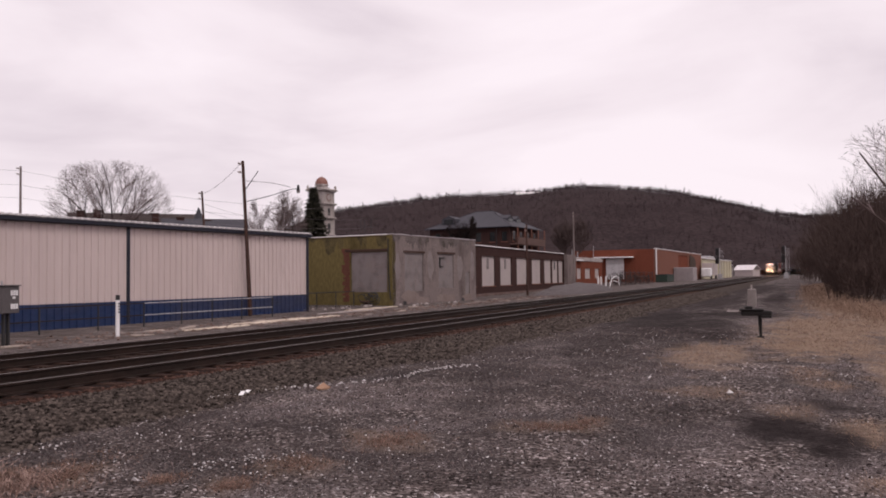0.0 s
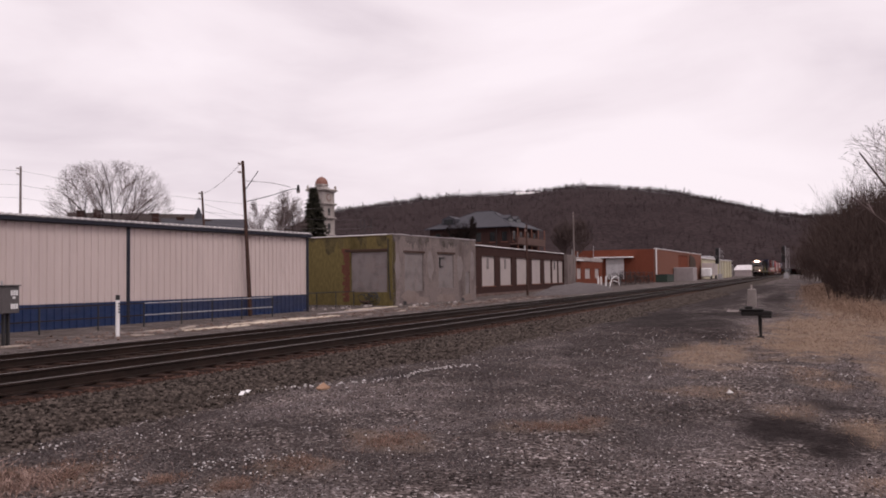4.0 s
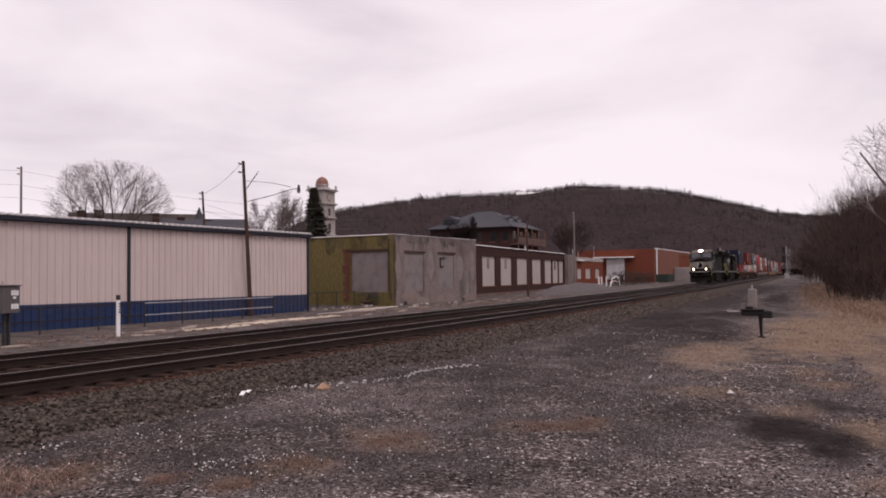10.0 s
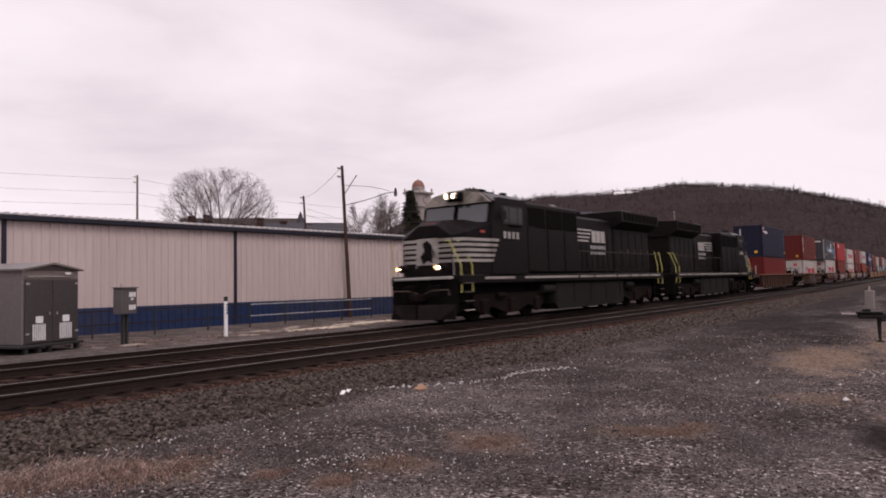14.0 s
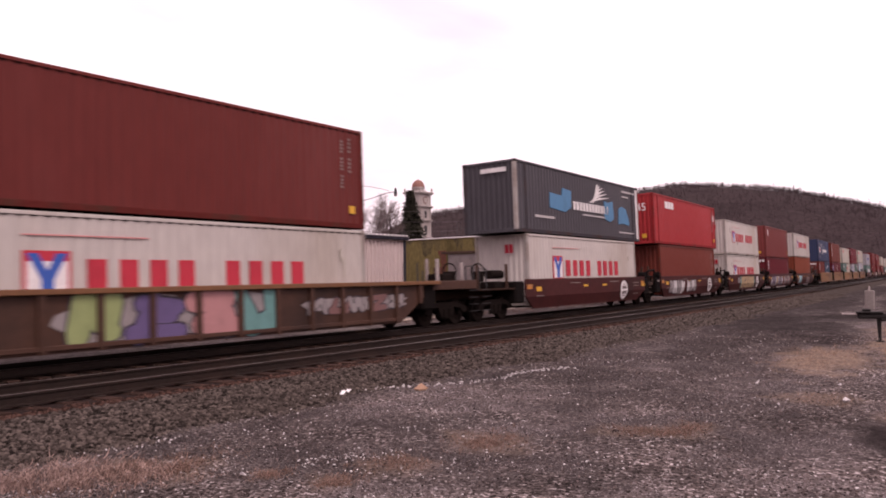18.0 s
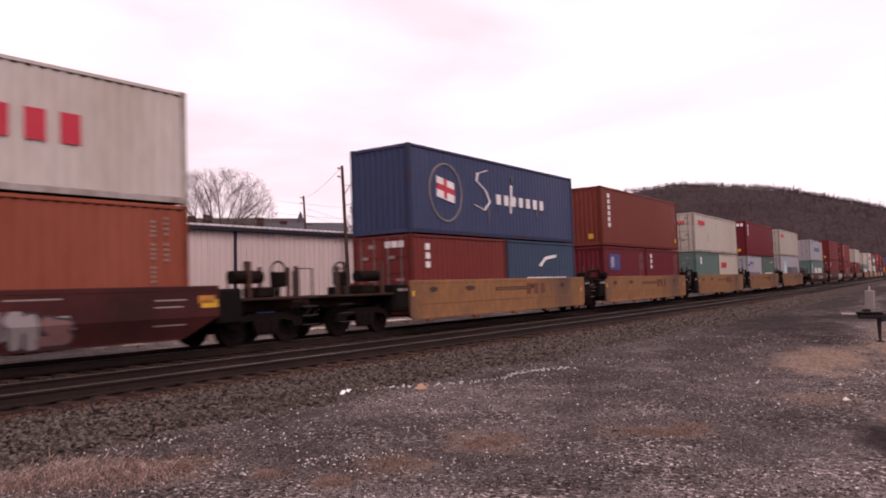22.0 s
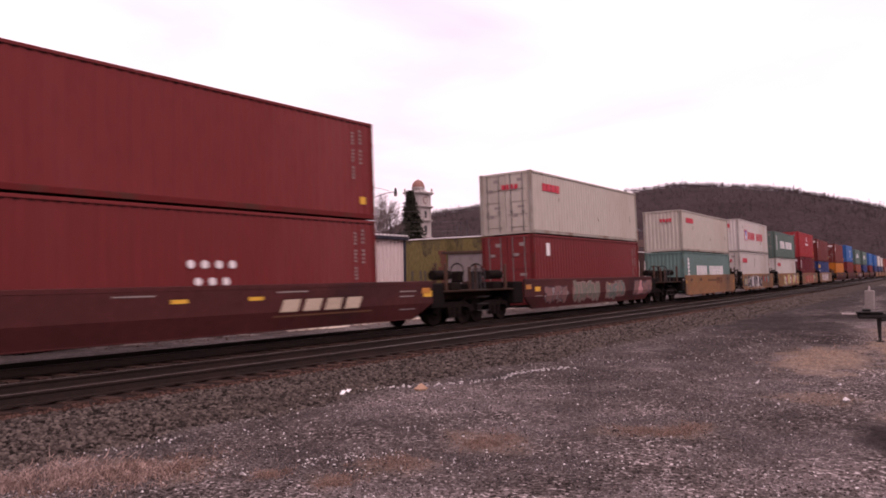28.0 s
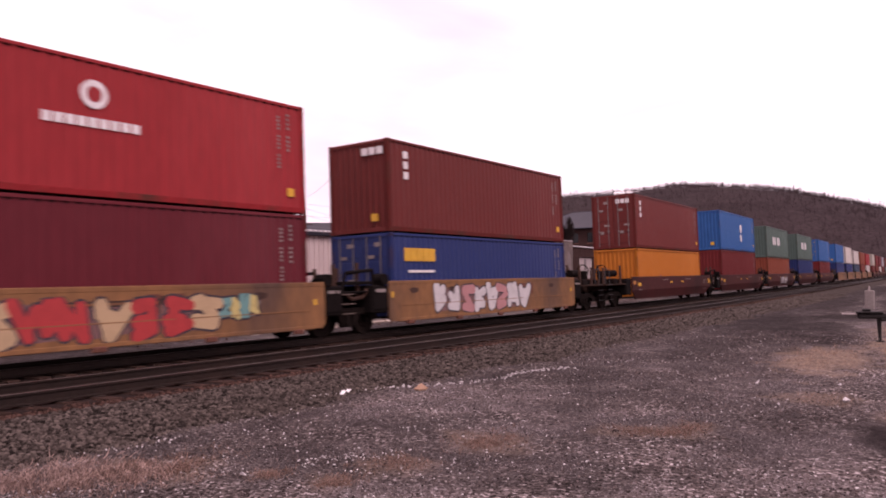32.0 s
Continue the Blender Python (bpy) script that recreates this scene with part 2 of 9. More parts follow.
def on_line(s, off=0.0, z=0.0):
    """A point by its distance along the far track, its offset away from the camera and its height over the rails."""
    x, y, a = (float(np.interp(s, LINE_S, t)) for t in (LINE_X, LINE_Y, LINE_A))
    return Vector((x - math.sin(a) * off, y + math.cos(a) * off, RAIL_Z + rise(s) + z - (DROP if off > -2.0 else 0.0) - CANT * (off if abs(off) < 1.6 else off + 4.1 if off < 0 else 0)))


def bogie_pose(s, half=5.0):
    """Pose of a vehicle body on the far track, over two points of it; its wheels reach DROP below the origin."""
    p0, p1 = on_line(s - half), on_line(s + half)
    a = (p1 - p0).normalized()
    lat = Vector((-a.y, a.x, 0)).normalized()
    lat = (lat + Vector((0, 0, -CANT))).normalized()
    up = a.cross(lat).normalized()
    lat = up.cross(a)
    m = Matrix((a, lat, up)).transposed().to_4x4()
    m.translation = (p0 + p1) / 2 + up * DROP
    return m


def ground_z(x):
    return rise(x) if x > 0 else 0.0

# ---- large structure ----
M_GROUND = ground_mat()
M_BALLAST = island_mat("ballast_stones", (0.0125, 0.0098, 0.0088), (0.112, 0.088, 0.078))
M_RAIL = mat("rail_steel", (0.022, 0.0135, 0.011), 0.6, 0.5, 2, 0.25, stain=(0.05, 0.026, 0.019))
M_HEAD = mat("rail_head", (0.17, 0.145, 0.14), 0.42, 0.6, 2, 0.15)
M_TIE = mat("creosoted_wood", (0.036, 0.0215, 0.0175), 0.9, 0, 3, 0.35, 0.01, stain=(0.062, 0.031, 0.023), rnd=0.30, spec=0.03)
M_WHITEWALL = mat("cream_sheet_steel", (0.50, 0.405, 0.392), 0.55, 0, 0.6, 0.06, stain=(0.40, 0.315, 0.30), amount=0.4, stretch=(1, 1, 0.15))
M_BLUE = mat("blue_sheet_steel", (0.0135, 0.025, 0.074), 0.6, 0, 1, 0.2, stain=(0.045, 0.040, 0.056), amount=0.6, stretch=(.5, 1, 1.5))
M_NAVY = mat("navy_trim", (0.014, 0.014, 0.024), 0.5, 0, 1, 0.12)
M_OLIVE = mat("olive_painted_render", (0.136, 0.106, 0.046), 0.85, 0, 1.2, 0.25, 0.01, stain=(0.058, 0.043, 0.020), amount=0.75, stretch=(1, 1, .45), spec=0.03)
M_GREYR = mat("weathered_grey_render", (0.180, 0.143, 0.138), 0.9, 0, 2.2, 0.28, 0.01, stain=(0.085, 0.065, 0.062), amount=0.85, stretch=(1, 1, 0.45), spec=0.03)
M_PANEL = mat("grey_infill", (0.185, 0.155, 0.155), 0.85, 0, 3.0, 0.16, stain=(0.115, 0.093, 0.092), amount=.75)
M_BRICKD = mat("dark_brick", (0.052, 0.0290, 0.0265), 0.9, 0, 3, 0.3, 0.01, stain=(0.03, 0.016, 0.015), spec=0.03)
M_BRICKO = mat("orange_brick", (0.150, 0.048, 0.031), 0.9, 0, 1.2, 0.18, stain=(0.10, 0.032, 0.02), spec=0.03)
M_BRICKP = mat("faded_brick", (0.165, 0.078, 0.060), 0.9, 0, 1.2, 0.2, stain=(0.17, 0.06, 0.042), spec=0.03)
M_BOARD = mat("white_boards", (0.37, 0.31, 0.30), 0.8, 0, 1.5, 0.12, stain=(0.30, 0.26, 0.26), amount=0.5)
M_COPING = mat("pale_coping", (0.62, 0.57, 0.58), 0.6, 0, 2, 0.15)
M_RUST = mat("rusty_brick_patch", (0.115, 0.042, 0.028), 0.9, 0, 3, 0.3, 0.01)
M_TAR = mat("tar_roof", (0.045, 0.04, 0.042), 0.9)
M_CREAM = mat("cream_block", (0.42, 0.37, 0.27), 0.8, 0, 0.8, 0.12, stain=(0.36, 0.31, 0.22))
M_WOOD = mat("weathered_pole", (0.052, 0.026, 0.021), 0.9, 0, 2, 0.3, 0.01, stretch=(1, 1, 0.1))
M_WIRE = mat("wire", (0.13, 0.11, 0.115), 0.6)
M_GALV = mat("galvanised", (0.36, 0.34, 0.35), 0.5, 0.5, 3, 0.12)
M_DARKM = mat("dark_metal", (0.035, 0.032, 0.034), 0.6, 0.3, 4, 0.2)
M_GLASS = mat("window_glass", (0.012, 0.013, 0.015), 0.15, 0, 1, 0.05, spec=0.25)
M_SLATE = mat("slate_roof", (0.040, 0.037, 0.046), 0.75, 0, 1, 0.15)
M_STONE = mat("pale_stone", (0.36, 0.315, 0.30), 0.85, 0, 1, 0.16, stain=(0.20, 0.165, 0.155), amount=.7)
M_COPPER = mat("rosy_dome", (0.215, 0.100, 0.080), 0.6, 0.2, 1, 0.12)
M_CONC = mat("old_concrete", (0.33, 0.28, 0.27), 0.9, 0, 1.4, 0.18, 0.01, stain=(0.15, 0.11, 0.10), amount=0.6)
M_WHITE = mat("white_paint", (0.72, 0.69, 0.70), 0.6, 0, 3, 0.08)
M_TWIG = mat("grey_twigs", (0.160, 0.120, 0.119), 0.95, 0, 3, 0.3, spec=0.03)
M_BARK = mat("bark", (0.078, 0.056, 0.053), 0.95, 0, 3, 0.3, spec=0.03)
M_BARKD = mat("dark_twigs", (0.022, 0.0155, 0.0145), 0.95, 0, 3, 0.3, spec=0.03)
M_BRUSH = mat("brown_brush", (0.062, 0.043, 0.039), 0.95, 0, 0.5, 0.3, stain=(0.03, 0.02, 0.018), spec=0.03)
M_HILLT = island_mat("winter_wood", (0.019, 0.0140, 0.0148), (0.078, 0.0570, 0.0600))
M_DRY = island_mat("dry_grass", (0.11, 0.070, 0.054), (0.36, 0.250, 0.190))
M_ROSY = island_mat("rosy_dead_grass", (0.10, 0.062, 0.053), (0.40, 0.280, 0.245))
M_RUSSET = island_mat("russet_grass", (0.070, 0.042, 0.034), (0.27, 0.172, 0.138))
M_GREEN = island_mat("conifer", (0.014, 0.013, 0.011), (0.040, 0.037, 0.027))
M_CHIP = island_mat("loose_stones", (0.014, 0.0106, 0.0102), (0.160, 0.124, 0.119))
M_DARKB = island_mat("dark_ballast", (0.0095, 0.0072, 0.0062), (0.060, 0.046, 0.040))
M_PALE = island_mat("pale_stones", (0.25, 0.22, 0.22), (0.62, 0.58, 0.58))
M_RUSTB = island_mat("rust_dusted_ballast", (0.020, 0.0115, 0.0095), (0.092, 0.050, 0.040))


def blob(x, y, cx, cy, rx, ry, turn=0.0, most=None):
    """1 inside an ellipse with a ragged edge, 0 outside."""
    c, s = math.cos(turn), math.sin(turn)
    u, w = ((x - cx) * c + (y - cy) * s) / rx, (-(x - cx) * s + (y - cy) * c) / ry
    rag = 0.30 * noise.noise(Vector((x * 0.7, y * 1.1, 3))) + 0.55 * noise.noise(Vector((x * 1.9, y * 3.1, 7))) + 0.35 * noise.noise(Vector((x * 4.1, y * 6.3, 2)))
    d = math.hypot(u, w) + rag
    return min(max((1.12 - d) * 1.5, 0.0), most or (0.92 if rx > 1.9 or ry > .9 else 0.34))


# straw-coloured far patches first, then the small russet ones close by
GRASS = [(27, 1.2, 9, 2.0, 0.03), (34, -1.2, 14, 3.4, 0.0), (48, 1.2, 20, 2.2, 0.05), (18.2, 3.2, 3.0, 1.0, 0.16, .7), (21.0, 1.1, 3.0, 1.9, 0.05),
         (30, -8, 25, 4.5, 0), (75, 3.4, 25, 1.4, .03), (17, -.6, 3.5, .8, 0, .7), (11.3, .94, .7, .36, .08), (10.1, .05, .9, .26, 0, .75), (7.7, -.08, .35, .2, 0), (12.5, 2.3, .6, .65, .18, .4), (13.9, .55, .5, .3, 0, .45), (15.2, 1.0, 1.2, .35, 0, .35),
         (9.24, 3.1, .5, .25, .32), (6.14, 5.04, .4, .42, .69), (7.5, 4.81, .55, .5, .57), (4.71, 6.58, .48, .26, .95), (4.4, 7.05, .55, .2, 1.0), (5.04, 5.66, .3, .14, .84), (5.25, 5.03, .3, .22, .76), (8.9, 3.5, .3, .5, .3, .3)]
DARK = [(10.1, 1.0, 1.1, .55, 0.1, .95), (9.5, .36, 1.1, .52, .03, .95), (11.8, .5, .8, .25, .04, .8), (24, 4.1, 3.1, 1.0, .16, .9), (28.5, 4.9, 4.5, 1.0, .18, .8), (36, 5.4, 4, 1.2, .15, .8), (55, 5.4, 14, .9, .08, .8), (33, 7.4, 6, .7, .17, .75), (31, 6.3, 4, .5, .17, .6), (45, 8.4, 10, .8, .13, .75), (62, 10.2, 14, .9, .11, .7), (25, 5.6, 3, .35, .2, .6), (36, 3.6, 3, .4, .1, .7), (19.6, 3.95, 1.2, .37, .2, .8), (17.5, 6.2, 1.1, .32, .34, .7),
        (7.1, 6.4, 1.6, 1.1, .74, .32), (20, 6.2, 7, 1.0, .25, .45), (11.5, 1.9, 2.2, .5, .15, .3), (15.5, 5.4, 2.5, .6, .25, .35), (8.6, 8.3, 2.5, .6, .4, .5), (12.5, 4.5, 2.0, .5, .3, .25), (32, 7.6, 13, 2.4, .2, .78), (21.5, 7.2, 5, 1.6, .32, .4), (52, 8.8, 20, 2.6, .12, .8), (85, 10.5, 30, 3.0, .08, .7), (27, 5.6, 6, .8, .2, .8), (14.5, 6.3, 5.0, 2.2, .35, .33), (17, 4.6, 4, 1.0, .2, .35)]


def zones(x, y):
    g = max([blob(x, y, *e) for e in GRASS])
    d = max([blob(x, y, *e) for e in DARK])
    far = y - float(np.interp(x, LINE_X, LINE_Y))
    r = 1.0 if 3.0 < far < 12 and -30 < x < 260 else 0.0
    r *= 0.75 + 0.5 * noise.noise(Vector((x * 0.5, y * 1.2, 1)))
    w = 1.0 if (y < -14 or far > 60 or x > 420) else 0.0
    return g, d * (1 - g), min(max(r, 0), 1), w


def axis(*spans):
    out = []
    for lo, hi, step in spans:
        out += list(np.arange(lo, hi, step))
    return out


def build_ground():
    xs = axis((-1500, -200, 260), (-200, -20, 20), (-20, 0, 2), (0, 20, 0.22), (20, 60, 0.5), (60, 130, 1.5), (130, 300, 8), (300, 600, 30), (600, 2600, 250))
    ys = axis((-1500, -200, 260), (-200, -40, 20), (-40, -8, 2), (-8, 12, 0.25), (12, 34, 0.9), (34, 60, 4), (60, 200, 20), (200, 1800, 200))
    v, f, nx, ny = [], [], len(xs), len(ys)
    att = {k: [] for k in ("grass", "dark", "road", "wood")}
    for x in xs:
        for y in ys:
            near = -8 < y < 12 and -2 < x < 60
            z = ground_z(x) + (0.05 * noise.noise(Vector((x * 0.35, y * 0.35, 0))) + 0.018 * noise.noise(Vector((x * 1.6, y * 1.6, 5))) if near else 0)
            far = y - float(np.interp(x, LINE_X, LINE_Y))
            if far > 30:
                z += min((far - 30) * 0.045, 12)
            v.append((x, y, z))
            for k, q in zip(("grass", "dark", "road", "wood"), zones(x, y)):
                att[k].append(q)
    for i in range(nx - 1):
        for j in range(ny - 1):
            a = i * ny + j
            f.append((a, a + ny, a + ny + 1, a + 1))
    me = bpy.data.meshes.new("ground")
    me.from_pydata(v, [], f)
    for k, q in att.items():
        me.attributes.new(k, "FLOAT", "POINT").data.foreach_set("value", q)
    me.polygons.foreach_set("use_smooth", [True] * len(f))
    me.materials.append(M_GROUND)
    tagged(new("ground", me), "dark cinder and gravel ground with dry grass patches", "ground", kind="structure")


build_ground()


def sweep(profile, s0, s1, step, off, closed=False, cant=CANT):
    """A profile of (offset, height) drawn along a track."""
    sh, n = Shape(), len(profile)
    ss = list(np.arange(s0, s1 + 0.01, step))
    for s in ss:
        for o, z in profile:
            p = on_line(s, off)
            a = float(np.interp(s, LINE_S, LINE_A))
            sh.v.append((p.x - math.sin(a) * o, p.y + math.cos(a) * o, p.z + z - cant * o))
    for i in range(len(ss) - 1):
        for j in range(n if closed else n - 1):
            k = (j + 1) % n
            sh.f.append((i * n + j, (i + 1) * n + j, (i + 1) * n + k, i * n + k))
            sh.mi.append(0)
    return sh


M_BEDD = mat("ballast_bed", (0.024, 0.016, 0.0145), 0.95, 0, 5, 0.55, 0.04, stain=(0.016, 0.0108, 0.010), amount=0.6, spec=0.03)
BED = [(-9.4, -0.34), (-7.6, -0.19), (-6.2, -0.12), (-5.6, -0.095), (-4.1, -0.125), (-2.6, -0.19), (-2.0, -0.25), (-1.5, -0.175), (0.0, -0.205), (1.5, -0.245), (2.3, -0.26), (3.6, -0.30)]
bed_shape = sweep(BED, -60, 560, 4, 0, cant=0.0)
for i in range(len(bed_shape.f)):
    bed_shape.mi[i] = 1 if i % 11 < 3 else 0
M_SHOULDER = mat("ballast_shoulder", (0.051, 0.040, 0.035), 0.95, 0, 5, 0.5, 0.04, stain=(0.032, 0.022, 0.020), amount=0.6, spec=0.03)
bed = part("ballast", bed_shape, (M_BEDD, M_SHOULDER))
tagged(bed, "dark stone ballast bed under the two tracks", "ballast", kind="structure")

TRACKS = (0.0, -4.1)
tie_mesh = Shape().cbox(-0.115, 0.115, -1.3, 1.3, -0.19, 0.0, 0.012).mesh("sleeper", M_TIE)
plate_mesh = Shape().cbox(-0.09, 0.09, -0.17, 0.17, 0.0, 0.012, 0.004).mesh("tie_plate", M_RAIL)
RAILP = [(-0.07, -0.17), (0.07, -0.17), (0.07, -0.158), (0.012, -0.14), (0.012, -0.045), (0.036, -0.032), (0.036, -0.004), (0.03, 0.0), (-0.03, 0.0), (-0.036, -0.004), (-0.036, -0.032), (-0.012, -0.045), (-0.012, -0.14), (-0.07, -0.158)]
for ti, toff in enumerate(TRACKS):
    track = thing("railway_track", "main line track of worn steel rails on creosoted sleepers" if ti else "main line track carrying the freight train", "track", kind="structure")
    for ro in (-0.753, 0.753):
        prof = [(o + ro, z) for o, z in RAILP]
        sh = sweep(prof, -60, 560, 3.0, toff, True)
        for i in range(len(sh.f)):
            sh.mi[i] = 1 if i % len(RAILP) in (7,) else 0
        part("rail", sh, (M_RAIL, M_HEAD), track, "rusty rail with a polished head")
    rest = Shape()
    k = 0
    for s in np.arange(-30, 260, 0.53):
        p = on_line(s, toff, -0.182)
        a = float(np.interp(s, LINE_S, LINE_A))
        m = Matrix.Translation(p) @ Matrix.Rotation(a + random.uniform(-.015, .015), 4, "Z") @ Matrix.Rotation(-CANT, 4, "X")
        m = m @ Matrix.Translation((0, random.uniform(-.06, .06), random.uniform(-.012, .008)))
        if 2 < s < 70:
            part("sleeper", tie_mesh, None, track, m=m)
            if ti:
                for ro in (-0.753, 0.753):
                    part("tie_plate", plate_mesh, None, track, m=m @ Matrix.Translation((0, ro, 0.0)))
        else:
            rest.box(-0.115, 0.115, -1.3, 1.3, -0.19, 0.0, m)
    tagged(part("distant_sleepers", rest, M_TIE, track), kind="stuff")


def pebble(sh, p, r, squash=0.6):
    vs = []
    for d in ((1, 0, 0), (-0.9, 0.15, 0), (0, 1, 0), (0.1, -1, 0), (0, 0, 1), (0, 0, -1)):
        q = Vector(d) * r * random.uniform(0.65, 1.25)
        q.z *= squash
        vs.append(p + Matrix.Rotation(random.random() * 6.3, 3, "Z") @ q)
    vs = [vs[0], vs[1], vs[2], vs[3], vs[4], vs[5]]
    sh.add(vs, [(0, 2, 4), (2, 1, 4), (1, 3, 4), (3, 0, 4), (2, 0, 5), (1, 2, 5), (3, 1, 5), (0, 3, 5)])


CUBE_V = np.array([(x, y, z) for x in (-1, 1) for y in (-1, 1) for z in (-1, 1)], float)
CUBE_F = np.array([(0, 1, 3, 2), (4, 6, 7, 5), (0, 4, 5, 1), (2, 3, 7, 6), (0, 2, 6, 4), (1, 5, 7, 3)])
OCTA_V = np.array([(1, 0, 0), (-1, 0, 0), (0, 1, 0), (0, -1, 0), (0, 0, 1), (0, 0, -1)], float)
OCTA_F = np.array([(0, 2, 4), (2, 1, 4), (1, 3, 4), (3, 0, 4), (2, 0, 5), (1, 2, 5), (3, 1, 5), (0, 3, 5)])


def stone_field(name, places, sizes, squash, material, rnd, lumpy=True):
    """Broken stones of those sizes at those places, each turned and chipped by chance, as one mesh."""
    base, faces = (CUBE_V * .72, CUBE_F) if lumpy else (OCTA_V, OCTA_F)
    n, k = len(places), len(base)
    v = base[None] * rnd.uniform(.55, 1.25, (n, k, 3)) * rnd.uniform(.65, 1.35, (n, 1, 3))
    q = rnd.normal(size=(n, 4)) * (1, .45, .45, 1)
    w, x, y, z = (q / np.linalg.norm(q, axis=1)[:, None]).T
    rot = np.stack([np.stack([1 - 2 * (y * y + z * z), 2 * (x * y - z * w), 2 * (x * z + y * w)], 1),
                    np.stack([2 * (x * y + z * w), 1 - 2 * (x * x + z * z), 2 * (y * z - x * w)], 1),
                    np.stack([2 * (x * z - y * w), 2 * (y * z + x * w), 1 - 2 * (x * x + y * y)], 1)], 1)
    v = np.einsum("nij,nkj->nki", rot, v) * np.asarray(sizes)[:, None, None]
    v[:, :, 2] *= squash
    v += np.asarray(places)[:, None, :]
    f = (faces[None] + (np.arange(n) * k)[:, None, None]).reshape(-1, faces.shape[1])
    me = bpy.data.meshes.new(name)
    me.vertices.add(n * k)
    me.vertices.foreach_set("co", v.reshape(-1))
    me.loops.add(f.size)
    me.loops.foreach_set("vertex_index", f.reshape(-1).astype(np.int32))
    me.polygons.add(len(f))
    me.polygons.foreach_set("loop_start", np.arange(0, f.size, f.shape[1], dtype=np.int32))
    me.update(calc_edges=True)
    me.materials.append(material)
    return new(name, me)


def bumps(x, y):
    return 0.05 * noise.noise(Vector((x * 0.35, y * 0.35, 0))) + 0.018 * noise.noise(Vector((x * 1.6, y * 1.6, 5)))


def scatter_stones():
    rnd = np.random.RandomState(5)
    # crushed stone of the bed: the shoulder, the rusty strip by the sleeper ends, the darker rest
    fields = {"shoulder": ([], []), "rusty": ([], []), "sooty": ([], [])}
    n = 78000
    ss = rnd.uniform(0, 1, n) ** 1.7 * 66 + 1.5
    oo = np.where(rnd.uniform(0, 1, n) < .70, rnd.uniform(-9.3, -5.5, n), rnd.uniform(-5.7, 2.8, n))
    px, py, pa = (np.interp(ss, LINE_S, t) for t in (LINE_X, LINE_Y, LINE_A))
    zz = np.interp(oo, [b[0] for b in BED], [b[1] for b in BED])
    rr = rnd.uniform(.012, .036, n) * (1 + ss / 60)
    for s, o, x, y, a, z, r in zip(ss, oo, px, py, pa, zz, rr):
        rel = min(abs(o + 4.1), abs(o))
        if abs(rel - 0.753) < 0.15 or (rel < 1.3 and (s % 0.53) > 0.33):
            continue
        kind = "shoulder" if o < -5.75 else "rusty" if o < -4.7 else "sooty"
        p = (x - math.sin(a) * o, y + math.cos(a) * o, RAIL_Z - DROP + rise(s) + z + (.004 if kind == "shoulder" else 0))
        fields[kind][0].append(p)
        fields[kind][1].append(r * (1 if o < -4.7 else .85))
    for kind, name, material, label in (("shoulder", "ballast_stones", M_BALLAST, "loose crushed stone on the track bed"), ("rusty", "rusty_ballast", M_RUSTB, "rust-dusted crushed stone at the sleeper ends"), ("sooty", "track_ballast", M_DARKB, "darker crushed stone between the rails")):
        tagged(stone_field(name, *fields[kind], .8, material, rnd), label, "ballast", kind="stuff")
    # loose gravel of the open ground
    grey, pale = ([], []), ([], [])
    for _ in range(105000):
        x, y = 2.4 + 24 * rnd.random_sample() ** 1.8, rnd.uniform(-2.5, 9.9)
        dens = noise.noise(Vector((x * 0.5, y * 0.5, 9))) + .5 * noise.noise(Vector((x * 1.7, y * 1.7, 4)))
        if dens < rnd.uniform(-0.8, 0.45) or y < x * .1 - 1.5:
            continue
        if max([blob(x, y, *e) for e in GRASS[:6] + DARK[:3]]) > .25:
            continue
        spot = pale if rnd.random_sample() < (0.06 if x < 9 else 0.025) + .08 * max(dens, 0) else grey
        spot[0].append((x, y, ground_z(x) + bumps(x, y) + .003))
        spot[1].append(rnd.uniform(.006, .016) * (1 + x / 60))
    for (xa, ya), (xb, yb), n in (((5.6, 8.9), (7.2, 8.6), 170), ((5.5, 5.9), (6.4, 5.4), 130), ((4.6, 8.3), (5.6, 7.9), 150)):
        for u in rnd.uniform(0, 1, n):
            x, y = xa + (xb - xa) * u + rnd.normal(0, .12), ya + (yb - ya) * u + rnd.normal(0, .10)
            spot = pale if rnd.random_sample() < .45 else grey
            spot[0].append((x, y, ground_z(x) + bumps(x, y) + .006))
            spot[1].append(rnd.uniform(.008, .020))
    tagged(stone_field("gravel", *grey, .75, M_CHIP, rnd, False), "scattered grey gravel on the cinder ground", "gravel", kind="stuff")
    tagged(stone_field("pale_gravel", *pale, .75, M_PALE, rnd, False), "scattered pale limestone chips", "gravel", kind="stuff")


scatter_stones()


